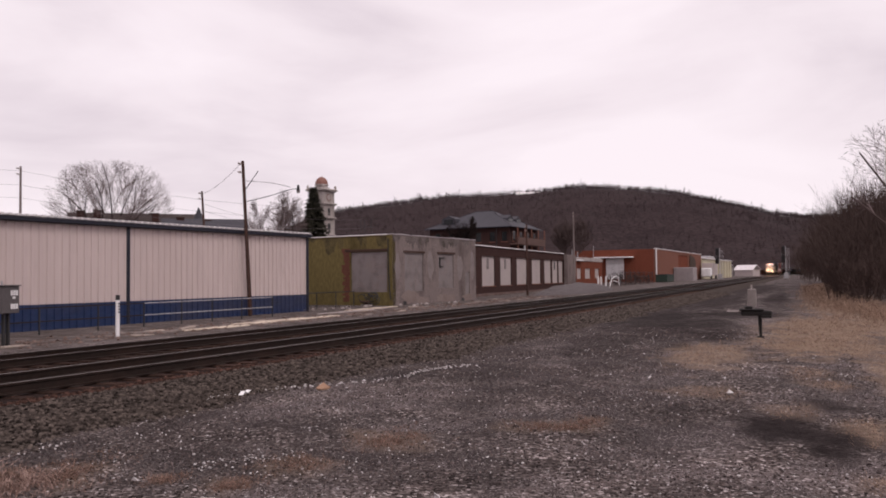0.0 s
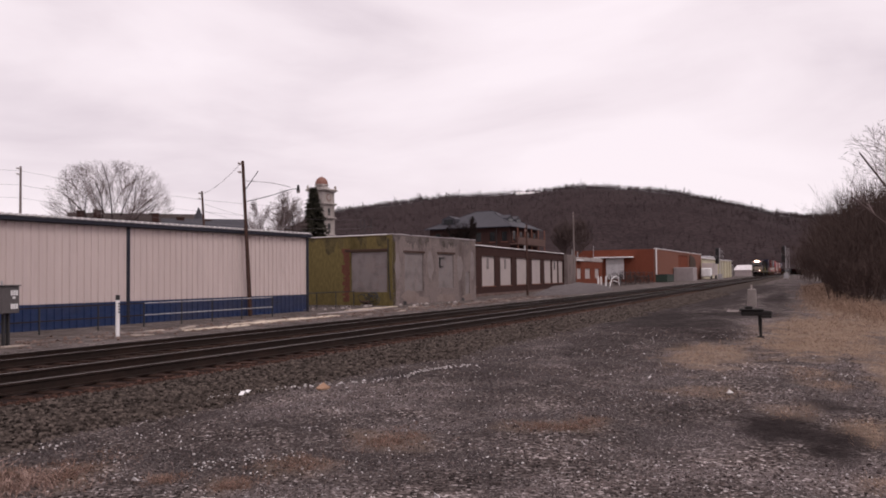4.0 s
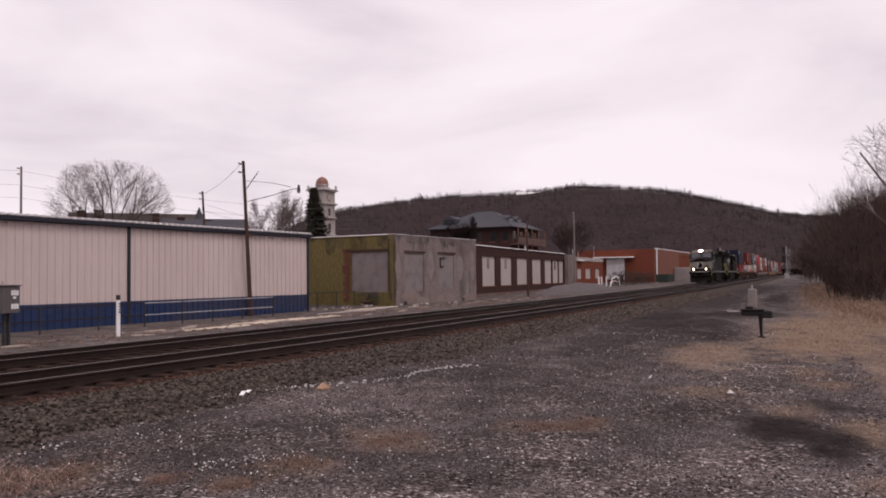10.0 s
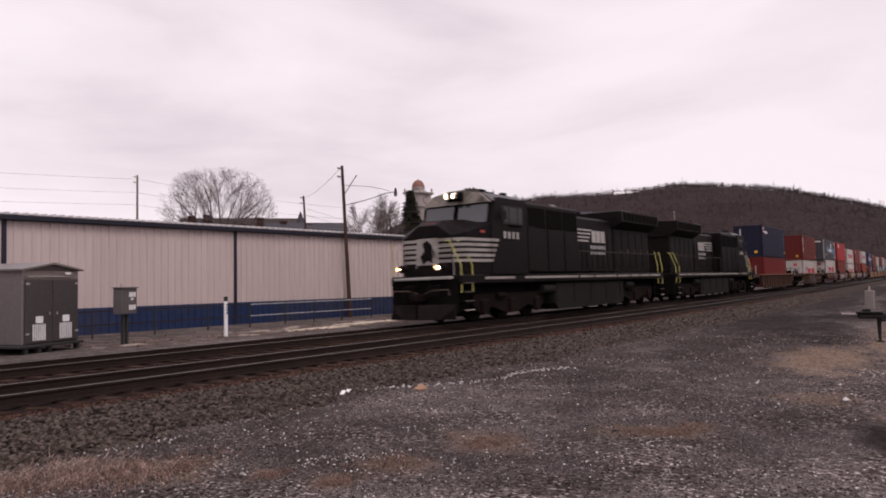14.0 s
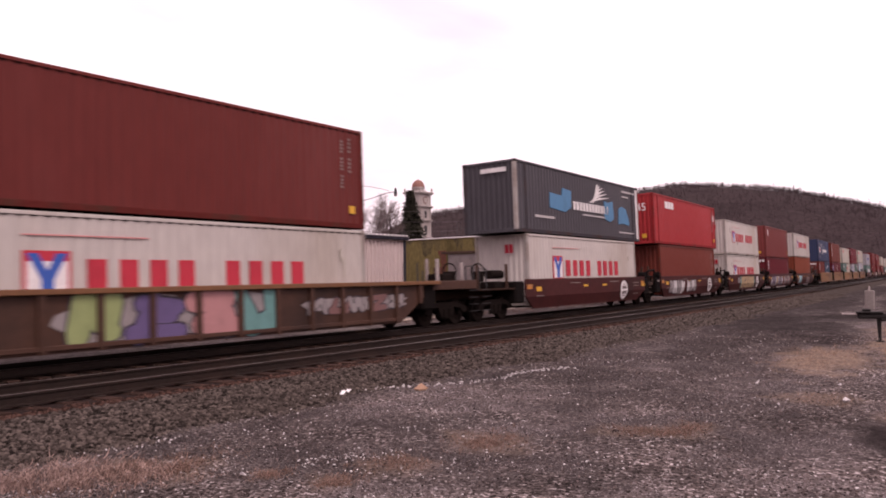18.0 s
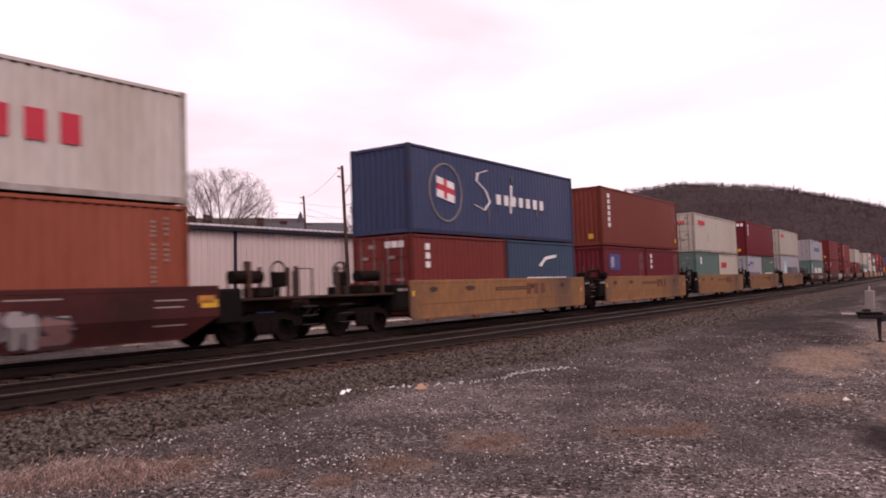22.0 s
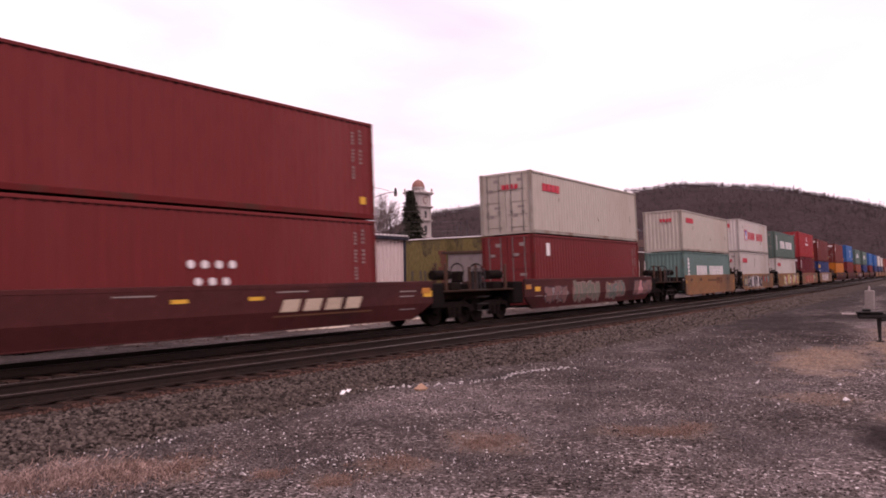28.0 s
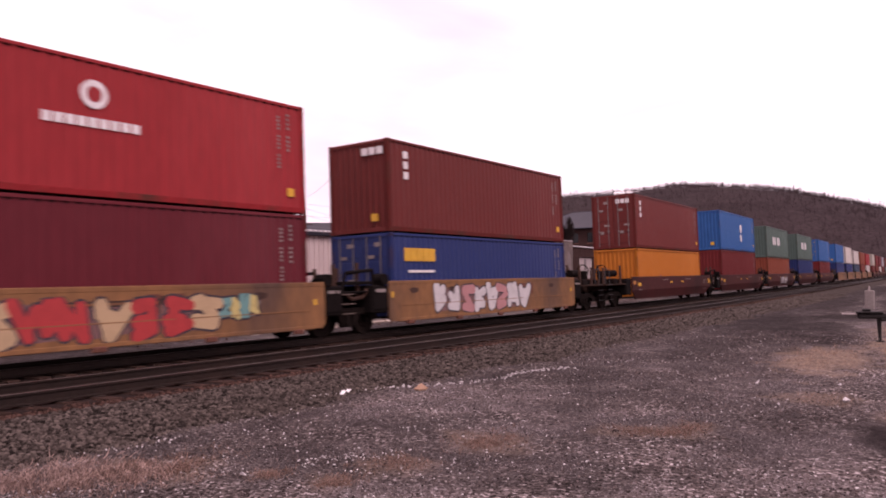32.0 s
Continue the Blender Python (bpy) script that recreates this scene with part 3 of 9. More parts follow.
def blades():
    rnd = random.Random(8)
    sh = Shape()

    def tuft(x, y, n, h, spread):
        z0 = ground_z(x) + 0.05 * noise.noise(Vector((x * 0.35, y * 0.35, 0))) - 0.01
        for _ in range(n):
            a, r = rnd.random() * 6.3, rnd.random() * spread
            p = Vector((x + math.cos(a) * r, y + math.sin(a) * r, z0))
            lean = Vector((rnd.gauss(0, .9), rnd.gauss(0, .9), 0))
            hh = h * rnd.uniform(.4, 1.15)
            w = Vector((math.sin(a), -math.cos(a), 0)) * (0.004 + 0.00016 * (x * x + y * y) ** .5)
            mid = p + Vector((0, 0, hh * .6)) + lean * hh * .3
            tip = p + Vector((0, 0, hh * .9)) + lean * hh * .85
            sh.face(p - w, p + w, mid + w * .7)
            sh.face(mid - w * .7, mid + w * .7, tip)

    for _ in range(50):
        tuft(rnd.gauss(4.2, .55), rnd.gauss(6.8, .33), 22, .085, .18)
    for cx, cy, rx, ry, *_t in GRASS:
        if cx < 9.3 and cy > 2:
            for _ in range(int(40 + 330 * rx * ry)):
                tuft(rnd.gauss(cx, rx * .45), rnd.gauss(cy, ry * .45), 9, .055, .09)
    russet, sh = sh, Shape()
    for cx, cy, n, h in ((3.55, 7.35, 26, .20), (3.95, 7.45, 20, .22), (4.15, 7.05, 20, .20), (3.75, 6.95, 26, .15), (4.3, 6.6, 16, .11), (3.95, 6.6, 14, .11), (4.55, 6.75, 12, .10), (4.45, 6.15, 9, .08)):
        for _ in range(n):
            tuft(rnd.gauss(cx, .13), rnd.gauss(cy, .15), 16, h * rnd.uniform(.5, 1.1), .12)
    rosy, sh = sh, Shape()
    for cx, cy, rx, ry, t, *_m in GRASS:
        if 9.3 < cx < 80 or cy < 0:
            for _ in range(int(130 * min(rx * ry, 22) ** .5)):
                x, y = rnd.gauss(cx, rx * .55), rnd.gauss(cy, ry * .5)
                if blob(x, y, cx, cy, rx * 1.15, ry * 1.15, t) > .3:
                    tuft(x, y, 6, .05 + .005 * max(x - 14, 0), .2)
    for _ in range(1500):
        x = rnd.uniform(30, 95)
        e = float(np.interp(x, (30, 42, 60, 95), (-1.6, 1.0, 2.8, 4.6)))
        tuft(x, e + rnd.gauss(0, .7), 9, rnd.uniform(.25, .65), .35)
    tagged(part("russet_grass", russet, M_RUSSET), "low reddish-brown dead grass in the gravel", "grass", kind="stuff")
    tagged(part("clump_grass", rosy, M_ROSY), "bushy rosy-tan dead grass beside the ballast", "grass", kind="stuff")
    tagged(part("dry_grass", sh, M_DRY), "tufts of dead straw-coloured winter grass", "grass", kind="stuff")


blades()


# ---- trees ----
def branch(sh, p, d, length, r, depth, rnd, spread=0.5, up=0.12, twig_w=0.02, kids=(2, 4), sides=4, env=None):
    segs = 3 if depth > 1 else 2
    q, dirn, rr = p, d.normalized(), r
    pts = [(q, rr)]
    for seg in range(segs):
        dirn = (dirn + Vector((rnd.gauss(0, .13), rnd.gauss(0, .13), rnd.gauss(0, .10) + up * .3))).normalized()
        q2 = q + dirn * (length / segs)
        if env is not None and sum(((q2[i] - env[0][i]) / env[1][i]) ** 2 for i in range(3)) > 1.0 + rnd.uniform(-.10, .06):
            depth = 0
            if seg:
                break
        r2 = rr * (0.80 if depth else 0.5)
        if depth >= 2:
            sh.tube(q, q2, rr, r2, sides if depth < 4 else 7, caps=False)
        else:
            w = dirn.orthogonal().normalized() * max(rr, twig_w * .5)
            w = Matrix.Rotation(rnd.random() * 3.1, 3, dirn) @ w
            sh.face(q - w, q + w, q2 + w * .6, q2 - w * .6)
        q, rr = q2, r2
        pts.append((q, rr))
    if depth == 0:
        return
    n = rnd.randint(*kids)
    for i in range(n + 1):
        b, br = pts[rnd.randint(1, len(pts) - 1)] if i < n else pts[-1]
        nd = (dirn + Vector((rnd.gauss(0, spread), rnd.gauss(0, spread), rnd.gauss(up, spread * .6)))).normalized()
        branch(sh, b, nd, length * rnd.uniform(.55, .85), br * rnd.uniform(.5, .75), depth - 1, rnd, spread, up, twig_w, kids, sides, env)


def bare_tree(name, label, x, y, z, limbs, seed, twig_w, material, spread=0.45, depth=5, kids=(2, 4), lean=0.5, r=0.25, trunk=1.5, length=3.0, up=.12, env=None):
    rnd = random.Random(seed)
    t = thing(name, label, "tree", Matrix.Translation((x, y, z)))
    sh = Shape().tube((0, 0, -.3), (0, 0, trunk), r * 1.4, r, 9)
    part("trunk", sh, material, t)
    cr = Shape()
    for i in range(limbs):
        a = 6.283 * (i + rnd.random() * .6) / limbs
        d = Vector((math.cos(a) * lean, math.sin(a) * lean, 1)).normalized()
        branch(cr, Vector((0, 0, trunk * rnd.uniform(.75, 1))), d, length * rnd.uniform(.8, 1.15), r * .55, depth, rnd, spread, up, twig_w, kids, 4, env)
    part("crown", cr, material, t, "leafless branches and fine twigs")
    return t


def limb(sh, p, d, length, r, depth, rnd, env, twig, kids=3):
    """A limb that runs on to the crown's edge, giving off side shoots on its way."""
    n = 7 if depth > 1 else 4
    step, q, rr = length / n, p, r
    for k in range(n):
        out = Vector((q.x, q.y, 0))
        d = (d + Vector((rnd.gauss(0, .15), rnd.gauss(0, .15), rnd.gauss(0, .10))) + out * (.09 / max(out.length, .5))).normalized()
        q2 = q + d * step
        r2 = max(rr * (.80 if depth > 2 else .74 if depth > 1 else .68), twig * .4)
        e = sum(abs((q2[i] - env[0][i]) / env[1][i]) ** 2.7 for i in range(3))
        if e > 1 + rnd.uniform(-.12, .05):
            return
        r2 = max(min(r2, r * 1.15 * (1.02 - e)), twig * .4)
        if depth > 1:
            sh.cur = 1 if depth > 2 else 0
            sh.tube(q, q2, rr, r2, 5 if depth > 2 else 3, caps=False)
            sh.cur = 0
        else:
            w = Matrix.Rotation(rnd.random() * 3.1, 3, d) @ d.orthogonal().normalized() * max(rr, twig * .5)
            sh.face(q - w, q + w, q2 + w * .7, q2 - w * .7)
        q, rr = q2, r2
        if depth and (k > 0 or depth < 3):
            for _ in range(1 if depth > 2 else kids):
                side = Vector((rnd.gauss(0, 1), rnd.gauss(0, 1), rnd.gauss(.15, .7))).normalized()
                limb(sh, q, (d + side * rnd.uniform(.45, .85)).normalized(), length * rnd.uniform(.34, .55), rr * rnd.uniform(.4, .6), depth - 1, rnd, env, twig, kids)


def shade_tree(label, x, y, z, limbs, seed, r, trunk, length, env, twig, material, open_out=1.0, depth=3, kids=3, limb_material=None):
    rnd = random.Random(seed)
    t = thing("bare_tree", label, "tree", Matrix.Translation((x, y, z)))
    part("trunk", Shape().tube((0, 0, -.3), (0, 0, trunk), r * 1.35, r, 9), material, t)
    cr = Shape()
    for i in range(limbs):
        a = 2.4 * i + rnd.random() * .5
        lean = open_out * (.08 + .72 * ((i + .5) / limbs))
        d = Vector((math.cos(a) * lean, math.sin(a) * lean, 1)).normalized()
        limb(cr, Vector((math.cos(a) * r * .5, math.sin(a) * r * .5, trunk * rnd.uniform(.7, 1))), d, length * rnd.uniform(.85, 1.15), r * rnd.uniform(.42, .6), depth, rnd, env, twig, kids)
    part("crown", cr, (material, limb_material or M_BARKD), t, "leafless branches and fine twigs")


shade_tree("broad leafless shade tree with many upright limbs", 46.3, 59.0, 1.4, 19, 21, .19, 1.6, 12.5, ((0, 0, 5.3), (5.2, 5.2, 5.9)), .014, M_TWIG, 1.15, 3, 4)
shade_tree("leafless tree behind the painted building", 75.2, 65.9, 2.2, 9, 22, .16, 2.2, 9.5, ((0, 0, 5.0), (2.7, 2.7, 5.6)), .026, M_TWIG, .9, 3, 4)
shade_tree("leafless tree beside the domed tower", 77.9, 65.7, 2.2, 10, 23, .17, 2.2, 10.0, ((0, 0, 5.2), (2.8, 2.8, 6.0)), .026, M_TWIG, .9, 3, 4)
shade_tree("leafless tree rising over the thicket", 44.5, -2.3, 0.2, 6, 25, .15, 2.6, 11.0, ((0, 0, 5.0), (4.2, 4.1, 4.4)), .013, M_TWIG, .85, 3, 3, M_BARK)
bare_tree("bare_tree", "leafless tree in front of the wooded hill", 122.7, 43.0, 1.0, 8, 27, 0.04, M_BARK, .42, 5, (2, 4), .6, .2, 2.5, 3.4, .12, ((0, 0, 5.6), (3.6, 3.6, 5.6)))


def conifer(x, y, z, h, r, seed):
    """Whorls of drooping boughs, each a spine with hanging sprays."""
    rnd = random.Random(seed)
    t = thing("conifer", "tall dark evergreen conifer", "tree", Matrix.Translation((x, y, z)))
    part("trunk", Shape().tube((0, 0, 0), (0, 0, h * .97), .25, .03, 7), M_BARK, t)
    sh = Shape()
    for k in range(420):
        u = (k + rnd.random()) / 420
        a, reach = k * 2.4 + rnd.gauss(0, .3), (r * (1 - u) ** .9 + .12) * rnd.uniform(.55, 1.12)
        out = Vector((math.cos(a), math.sin(a), 0))
        base = Vector((0, 0, h * (.05 + .95 * u)))
        n = max(3, int(reach * 5))
        for j in range(n):
            f = (j + .6) / n
            c = base + out * reach * f + Vector((0, 0, .10 * reach * f - .42 * reach * f * f))
            for _ in range(5):
                d = (out * rnd.uniform(.1, .9) + Vector((rnd.gauss(0, .7), rnd.gauss(0, .7), rnd.uniform(-.9, .25)))).normalized()
                w = d.orthogonal().normalized() * rnd.uniform(.10, .20)
                sh.face(c - w, c + w, c + d * rnd.uniform(.35, .85))
    part("crown", sh, M_GREEN, t)


conifer(94.4, 74.0, 2.2, 13.4, 4.1, 31)
shade_tree("dark leafless tree before the brick hall", 111.0, 57.5, 2.0, 10, 33, .22, 2.0, 9.0, ((0, 0, 5.2), (2.9, 2.9, 5.3)), .05, M_BARKD, .8, 3, 4)


def thicket():
    rnd = random.Random(41)
    sh = Shape()
    for i in range(250):
        x = rnd.uniform(40, 130)
        e = float(np.interp(x, (38, 42, 60, 90, 130), (-.6, 1.4, 2.6, 4.2, 6.2)))
        y = e - 0.4 - abs(rnd.gauss(0, 5.0))
        h = rnd.uniform(.75, 1.15) * float(np.interp(x, (38, 50, 75, 130), (3.4, 5.3, 8.2, 11.0))) * min(1, .5 + (e - y) * .13)
        for _ in range(5):
            d = Vector((rnd.gauss(0, .2), rnd.gauss(0, .2), 1))
            branch(sh, Vector((x + rnd.gauss(0, .3), y + rnd.gauss(0, .3), ground_z(x) - .1)), d, h * .44, .028, 3, rnd, .30, .14, 0.018, (2, 4), 3)
    for i in range(110):
        x = rnd.uniform(125, 330)
        y = x * .068 - abs(rnd.gauss(0, .05)) * x - .5
        h = rnd.uniform(.6, 1.0) * float(np.interp(x, (125, 330), (10, 13)))
        for _ in range(4):
            branch(sh, Vector((x + rnd.gauss(0, .8), y + rnd.gauss(0, .8), ground_z(x) - .1)), Vector((rnd.gauss(0, .22), rnd.gauss(0, .22), 1)), h * .42, .05, 2, rnd, .36, .14, .06, (3, 5), 3)
    tagged(part("thicket", sh, M_BRUSH), "dense leafless brush along the railway bank", "bushes", kind="stuff")


thicket()


# ---- the wooded hill ----
RIDGE = ((-300, 30), (300, 38), (440, 46), (500, 58), (560, 74), (610, 82), (700, 89), (800, 96), (890, 97), (950, 101), (1010, 104), (1100, 100.2), (1200, 93.5), (1300, 79), (1370, 68), (1450, 63), (1700, 60), (2400, 50))


def hill():
    """A long ridge on an arc round the viewer."""
    v, f, cols, rows = [], [], 120, 14

    def spot(ai, ri):
        px = -300 + 2700 * ai / (cols - 1)
        a = radians(61.336) + math.atan((px - 784) / 1379.1)
        top = float(np.interp(px, [q[0] for q in RIDGE], [q[1] for q in RIDGE])) - 7.6
        u = ri / (rows - 1)
        d = 430 + 470 * min(u / .8, 1.3)
        z = (4 + (top - 4) * math.sin(min(u / .8, 1) * math.pi / 2) ** 1.25) if u <= .8 else top - (u - .8) * 160
        z += 3.5 * noise.noise(Vector((math.cos(a) * d * .012, math.sin(a) * d * .012, 0))) * min(u * 3, 1)
        return Vector((math.sin(a) * d, math.cos(a) * d, z))

    for i in range(cols):
        for j in range(rows):
            v.append(tuple(spot(i, j)))
    for i in range(cols - 1):
        for j in range(rows - 1):
            k = i * rows + j
            f.append((k, k + rows, k + rows + 1, k + 1))
    me = bpy.data.meshes.new("hill")
    me.from_pydata(v, [], f)
    me.polygons.foreach_set("use_smooth", [True] * len(f))
    me.materials.append(mat("leaf_litter_slope", (0.034, 0.0235, 0.0245), 0.95, 0, 0.06, 0.55, stain=(0.022, 0.0143, 0.0155), amount=.7, spec=0.03))
    tagged(new("hill", me), "long wooded hill in winter brown", "hill", kind="structure")
    rnd = random.Random(51)
    sh = Shape()
    for k in range(12500):
        ai = rnd.uniform(30, cols - 24)
        crest = k % 2 == 0
        ri = rnd.uniform(.66, .81) * (rows - 1) if crest else (rnd.random() ** .7) * (rows - 1) * .74
        p = spot(ai, ri)
        if abs(p.x - 722) < 20 and abs(p.y - 299) < 13:
            continue
        far = p.length / 900
        h = rnd.uniform(3.2, 7.2) * (1 + .40 * noise.noise(Vector((ai * 1.1, 0, 0)))) * (.55 + .45 * far)
        wide = 1.0
        if rnd.random() < .05:
            h, wide = h * 1.45, 1.5
        side = Vector((p.y, -p.x, 0)).normalized()
        w = rnd.uniform(.07, .14) * (.4 + .6 * far)
        tip = p + Vector((0, 0, h * .85)) + side * rnd.gauss(0, .4)
        sh.face(p - side * w, p + side * w, tip)
        for _ in range(13 if wide == 1 else 26):
            f = rnd.uniform(.15, .95)
            c = p.lerp(tip, f)
            q = c + side * rnd.gauss(0, 2.1) * wide * (1.15 - f) + Vector((rnd.gauss(0, .6), rnd.gauss(0, .6), h * rnd.uniform(.06, .22)))
            e = (Vector((0, 0, .07)) + side * .10) * (.4 + .6 * far)
            sh.face(c - e, c + e, q)
    tagged(part("far_woods", sh, M_HILLT), "leafless woods covering the hill", "woods", kind="stuff")


hill()

# ---- buildings, street side ----
def wall_frame(p0, p1):
    """Pose with x along a wall seen from the tracks, y out of the back, z up."""
    a, b = Vector((*p0, 0)), Vector((*p1, 0))
    d = (b - a).normalized()
    m = Matrix((d, Vector((-d.y, d.x, 0)), Vector((0, 0, 1)))).transposed().to_4x4()
    m.translation = a
    return m, (b - a).length


def ribbed(x0, x1, y, z0, z1, pitch=0.305, depth=0.06):
    """Sheet cladding with standing ribs."""
    sh, xs = Shape(), []
    x = x0
    while x < x1 - pitch:
        xs += [(x, y), (x + pitch * .72, y), (x + pitch * .80, y - depth), (x + pitch * .92, y - depth)]
        x += pitch
    xs += [(x, y), (x1, y)]
    for (a, ya), (b, yb) in zip(xs[:-1], xs[1:]):
        sh.face((a, ya, z0), (b, yb, z0), (b, yb, z1), (a, ya, z1))
    return sh


def opening_wall(sh, L, h, holes, y0=0.0, y1=0.35, z0=-0.3):
    """One sheet of wall of that length and height with rectangular openings cut through."""
    xs = sorted({0.0, L, *[c for q in holes for c in q[:2]]})
    zs = sorted({z0, h, *[c for q in holes for c in q[2:4]]})
    solid = {}
    for i, (a, b) in enumerate(zip(xs[:-1], xs[1:])):
        for j, (c, d) in enumerate(zip(zs[:-1], zs[1:])):
            solid[i, j] = not any(q[0] < (a + b) / 2 < q[1] and q[2] < (c + d) / 2 < q[3] for q in holes)
    nz = len(zs)
    vs = [(x, y, z) for y in (y0, y1) for x in xs for z in zs]
    back = len(xs) * nz
    fs = []
    for (i, j), s in solid.items():
        if not s:
            continue
        k = i * nz + j
        ring = (k, k + nz, k + nz + 1, k + 1)
        fs += [ring, tuple(q + back for q in ring[::-1])]
        for (di, dj), (u, w) in zip(((0, -1), (1, 0), (0, 1), (-1, 0)), ((0, 1), (1, 2), (2, 3), (3, 0))):
            if not solid.get((i + di, j + dj), False):
                fs.append((ring[u], ring[w], ring[w] + back, ring[u] + back))
    sh.add(vs, fs)
    return sh


def metal_shed():
    m, L = wall_frame((-26, 27.165), (32.76, 26.14))
    t = thing("metal_warehouse", "long cream ribbed steel warehouse with a blue base band", "warehouse", m)
    j = [47.56 - 9.3 * k for k in range(5, -1, -1)]
    part("back_wall", Shape().box(0, L, 0.08, 16, -0.2, 4.0), M_WHITEWALL, t)
    edges = [0.0] + j + [L]
    for a, b in zip(edges[:-1], edges[1:]):
        part("wall_panel", ribbed(a + .06, b - .06, 0.0, 1.0, 4.02), M_WHITEWALL, t, "cream ribbed steel cladding")
        part("base_panel", ribbed(a + .06, b - .06, -0.012, -0.2, 1.0), M_BLUE, t, "blue ribbed steel band")
    for a in j + [L]:
        part("corner_trim", Shape().cbox(a - .07, a + .07, -0.07, 0.1, -0.2, 4.02, .01), M_NAVY, t, "navy joint trim")
    part("gutter", Shape().cbox(-.2, L + .15, -0.22, 0.05, 3.98, 4.18, .03), M_NAVY, t, "navy eaves gutter")
    ro = Shape()
    ro.prism([(-0.25, 4.16), (8, 4.95), (16.3, 4.16), (16.3, 4.10), (8, 4.87), (-0.2, 4.12)], 0, -.2, L + .2)
    part("roof", ro, mat("pale_steel_roof", (0.48, 0.45, 0.47), 0.5, 0.2, 1, 0.1), t)
    sh = Shape()
    x = .1
    while x < L:
        sh.box(x, x + .11, -0.27, 0.4, 4.17, 4.245)
        x += .305
    tagged(part("roof_ribs", sh, M_COPING, t), kind="stuff")


metal_shed()


M_LINT = mat("dark_rusty_lintel", (.05, .026, .02), .9, 0, 3, .3)
M_SOOTY = mat("soot_streak", (.125, .10, .096), .95, 0, 3, .5, stain=(.05, .038, .034), amount=.9)
M_MOSS = mat("olive_soot", (.098, .075, .032), .95, 0, 3, .5, stain=(.03, .022, .014), amount=.9)


def painted_block():
    m, L = wall_frame((39.83, 25.27), (50.45, 24.92))
    t = thing("painted_block_building", "flat-roofed rendered building, grey front and olive side", "building", m)
    h = 4.42
    fills = [(1.33, 3.5, .95, 3.32), (5.42, 7.4, 1.1, 3.33), (9.05, 9.7, .5, 2.18)]
    part("front_wall", opening_wall(Shape(), L, h, fills), M_GREYR, t, "weathered grey rendered wall")
    for a, b, lo, hi in fills:
        part("blocked_window", Shape().box(a, b, .05, .3, lo, hi), M_PANEL, t, "window blocked up and painted grey")
    for a, b in ((1.2, 3.7), (5.25, 7.65)):
        part("lintel", Shape().cbox(a, b, -.03, .2, 3.36, 3.50, .02), M_LINT, t, "rusty lintel")
    fr = Shape()
    for a, b, lo, hi in ((5.58, 6.18, 3.06, 3.14), (5.58, 5.66, 2.5, 3.14), (5.58, 6.0, 2.5, 2.56)):
        fr.box(a, b, -.02, .06, lo, hi)
    part("window_frame", fr, M_DARKM, t, "remains of a dark window frame")
    for a in (1.15, 8.5):
        part("crawl_vent", Shape().box(a, a + .35, -.01, .1, .12, .36), M_DARKM, t, "dark vent hole")
    sh = opening_wall(Shape(), 9.0, h, [(.38, 3.12, .95, 3.42)], 0, .35)
    for k, p in enumerate(sh.v):
        sh.v[k] = (p[1] - .004, p[0], p[2])
    part("side_wall", sh, M_OLIVE, t, "stained olive painted wall")
    part("blocked_window", Shape().box(.05, .3, .38, 3.12, .95, 3.42), M_PANEL, t, "large window filled with grey board")
    part("lintel", Shape().cbox(-.03, .2, .3, 3.6, 3.44, 3.60, .02), M_LINT, t, "rusty lintel")
    rq = Shape()
    rnd = random.Random(3)
    for k in range(26):
        z = .35 + k * .128
        rq.box(-.015, .1, 3.3 - rnd.uniform(0, .12), 3.72 + rnd.uniform(-.16, .16), z, z + .12)
    part("exposed_brick", rq, M_RUST, t, "strip of exposed red brick")
    part("downpipe", Shape().bar([(-.06, .28, 4.2), (-.06, .26, 2.4), (-.06, .2, 1.2), (-.06, .1, .5)], .035, 6), M_DARKM, t, "thin dark pipe")
    part("back_wall", Shape().box(.3, L, 8.7, 9, -.3, h - .2), M_GREYR, t)
    part("end_wall", Shape().box(L - .35, L - .003, .35, 8.7, -.3, h - .1), M_GREYR, t)
    part("roof", Shape().box(.3, L - .3, .3, 8.8, h - .5, h - .35), M_TAR, t)
    cp = Shape().cbox(-.06, .4, .4, 9, h, h + .07, .02)
    part("coping", cp, M_COPING, t, "pale parapet coping")
    rc = random.Random(9)
    x = 0.0
    while x < L - .1:
        w = rc.uniform(.5, 1.2)
        part("coping_stone", Shape().cbox(x, min(x + w, L) - .02, -.04, .4, h + .001, h + .05 + rc.uniform(0, .05), .02), mat("broken_coping", (0.30, 0.26, 0.27), 0.9, 0, 3, .2), t, "broken concrete coping")
        x += w
    rs = random.Random(29)
    for axis, a, b, deep in ((1, 1.5, 4.2, .95), (1, 5.6, 8.3, .85), (1, 8.6, 9.6, .5), (1, .1, .9, .5), (0, .4, 1.2, .8), (0, 1.9, 2.6, .8), (0, 3.7, 5.4, 1.2), (0, 5.8, 8.6, .4)):
        pts = [(a, h - .03), (b, h - .03)]
        n = int((b - a) / .16) + 2
        for k in range(n):
            q = b - (b - a) * k / (n - 1)
            pts.append((q, h - .06 - deep * rs.uniform(.12, 1.0) * math.sin(math.pi * (k + .6) / (n + .2)) ** .4))
        part("soot_stain", Shape().prism(pts, axis, -.007 if axis else -.012, .01), M_SOOTY if axis else M_MOSS, t, "dark water stain under the parapet")
    M_BARE = mat("bare_pinkish_plaster", (.196, .150, .139), .95, 0, 3, .3, .01, stain=(.15, .11, .10), amount=.7)
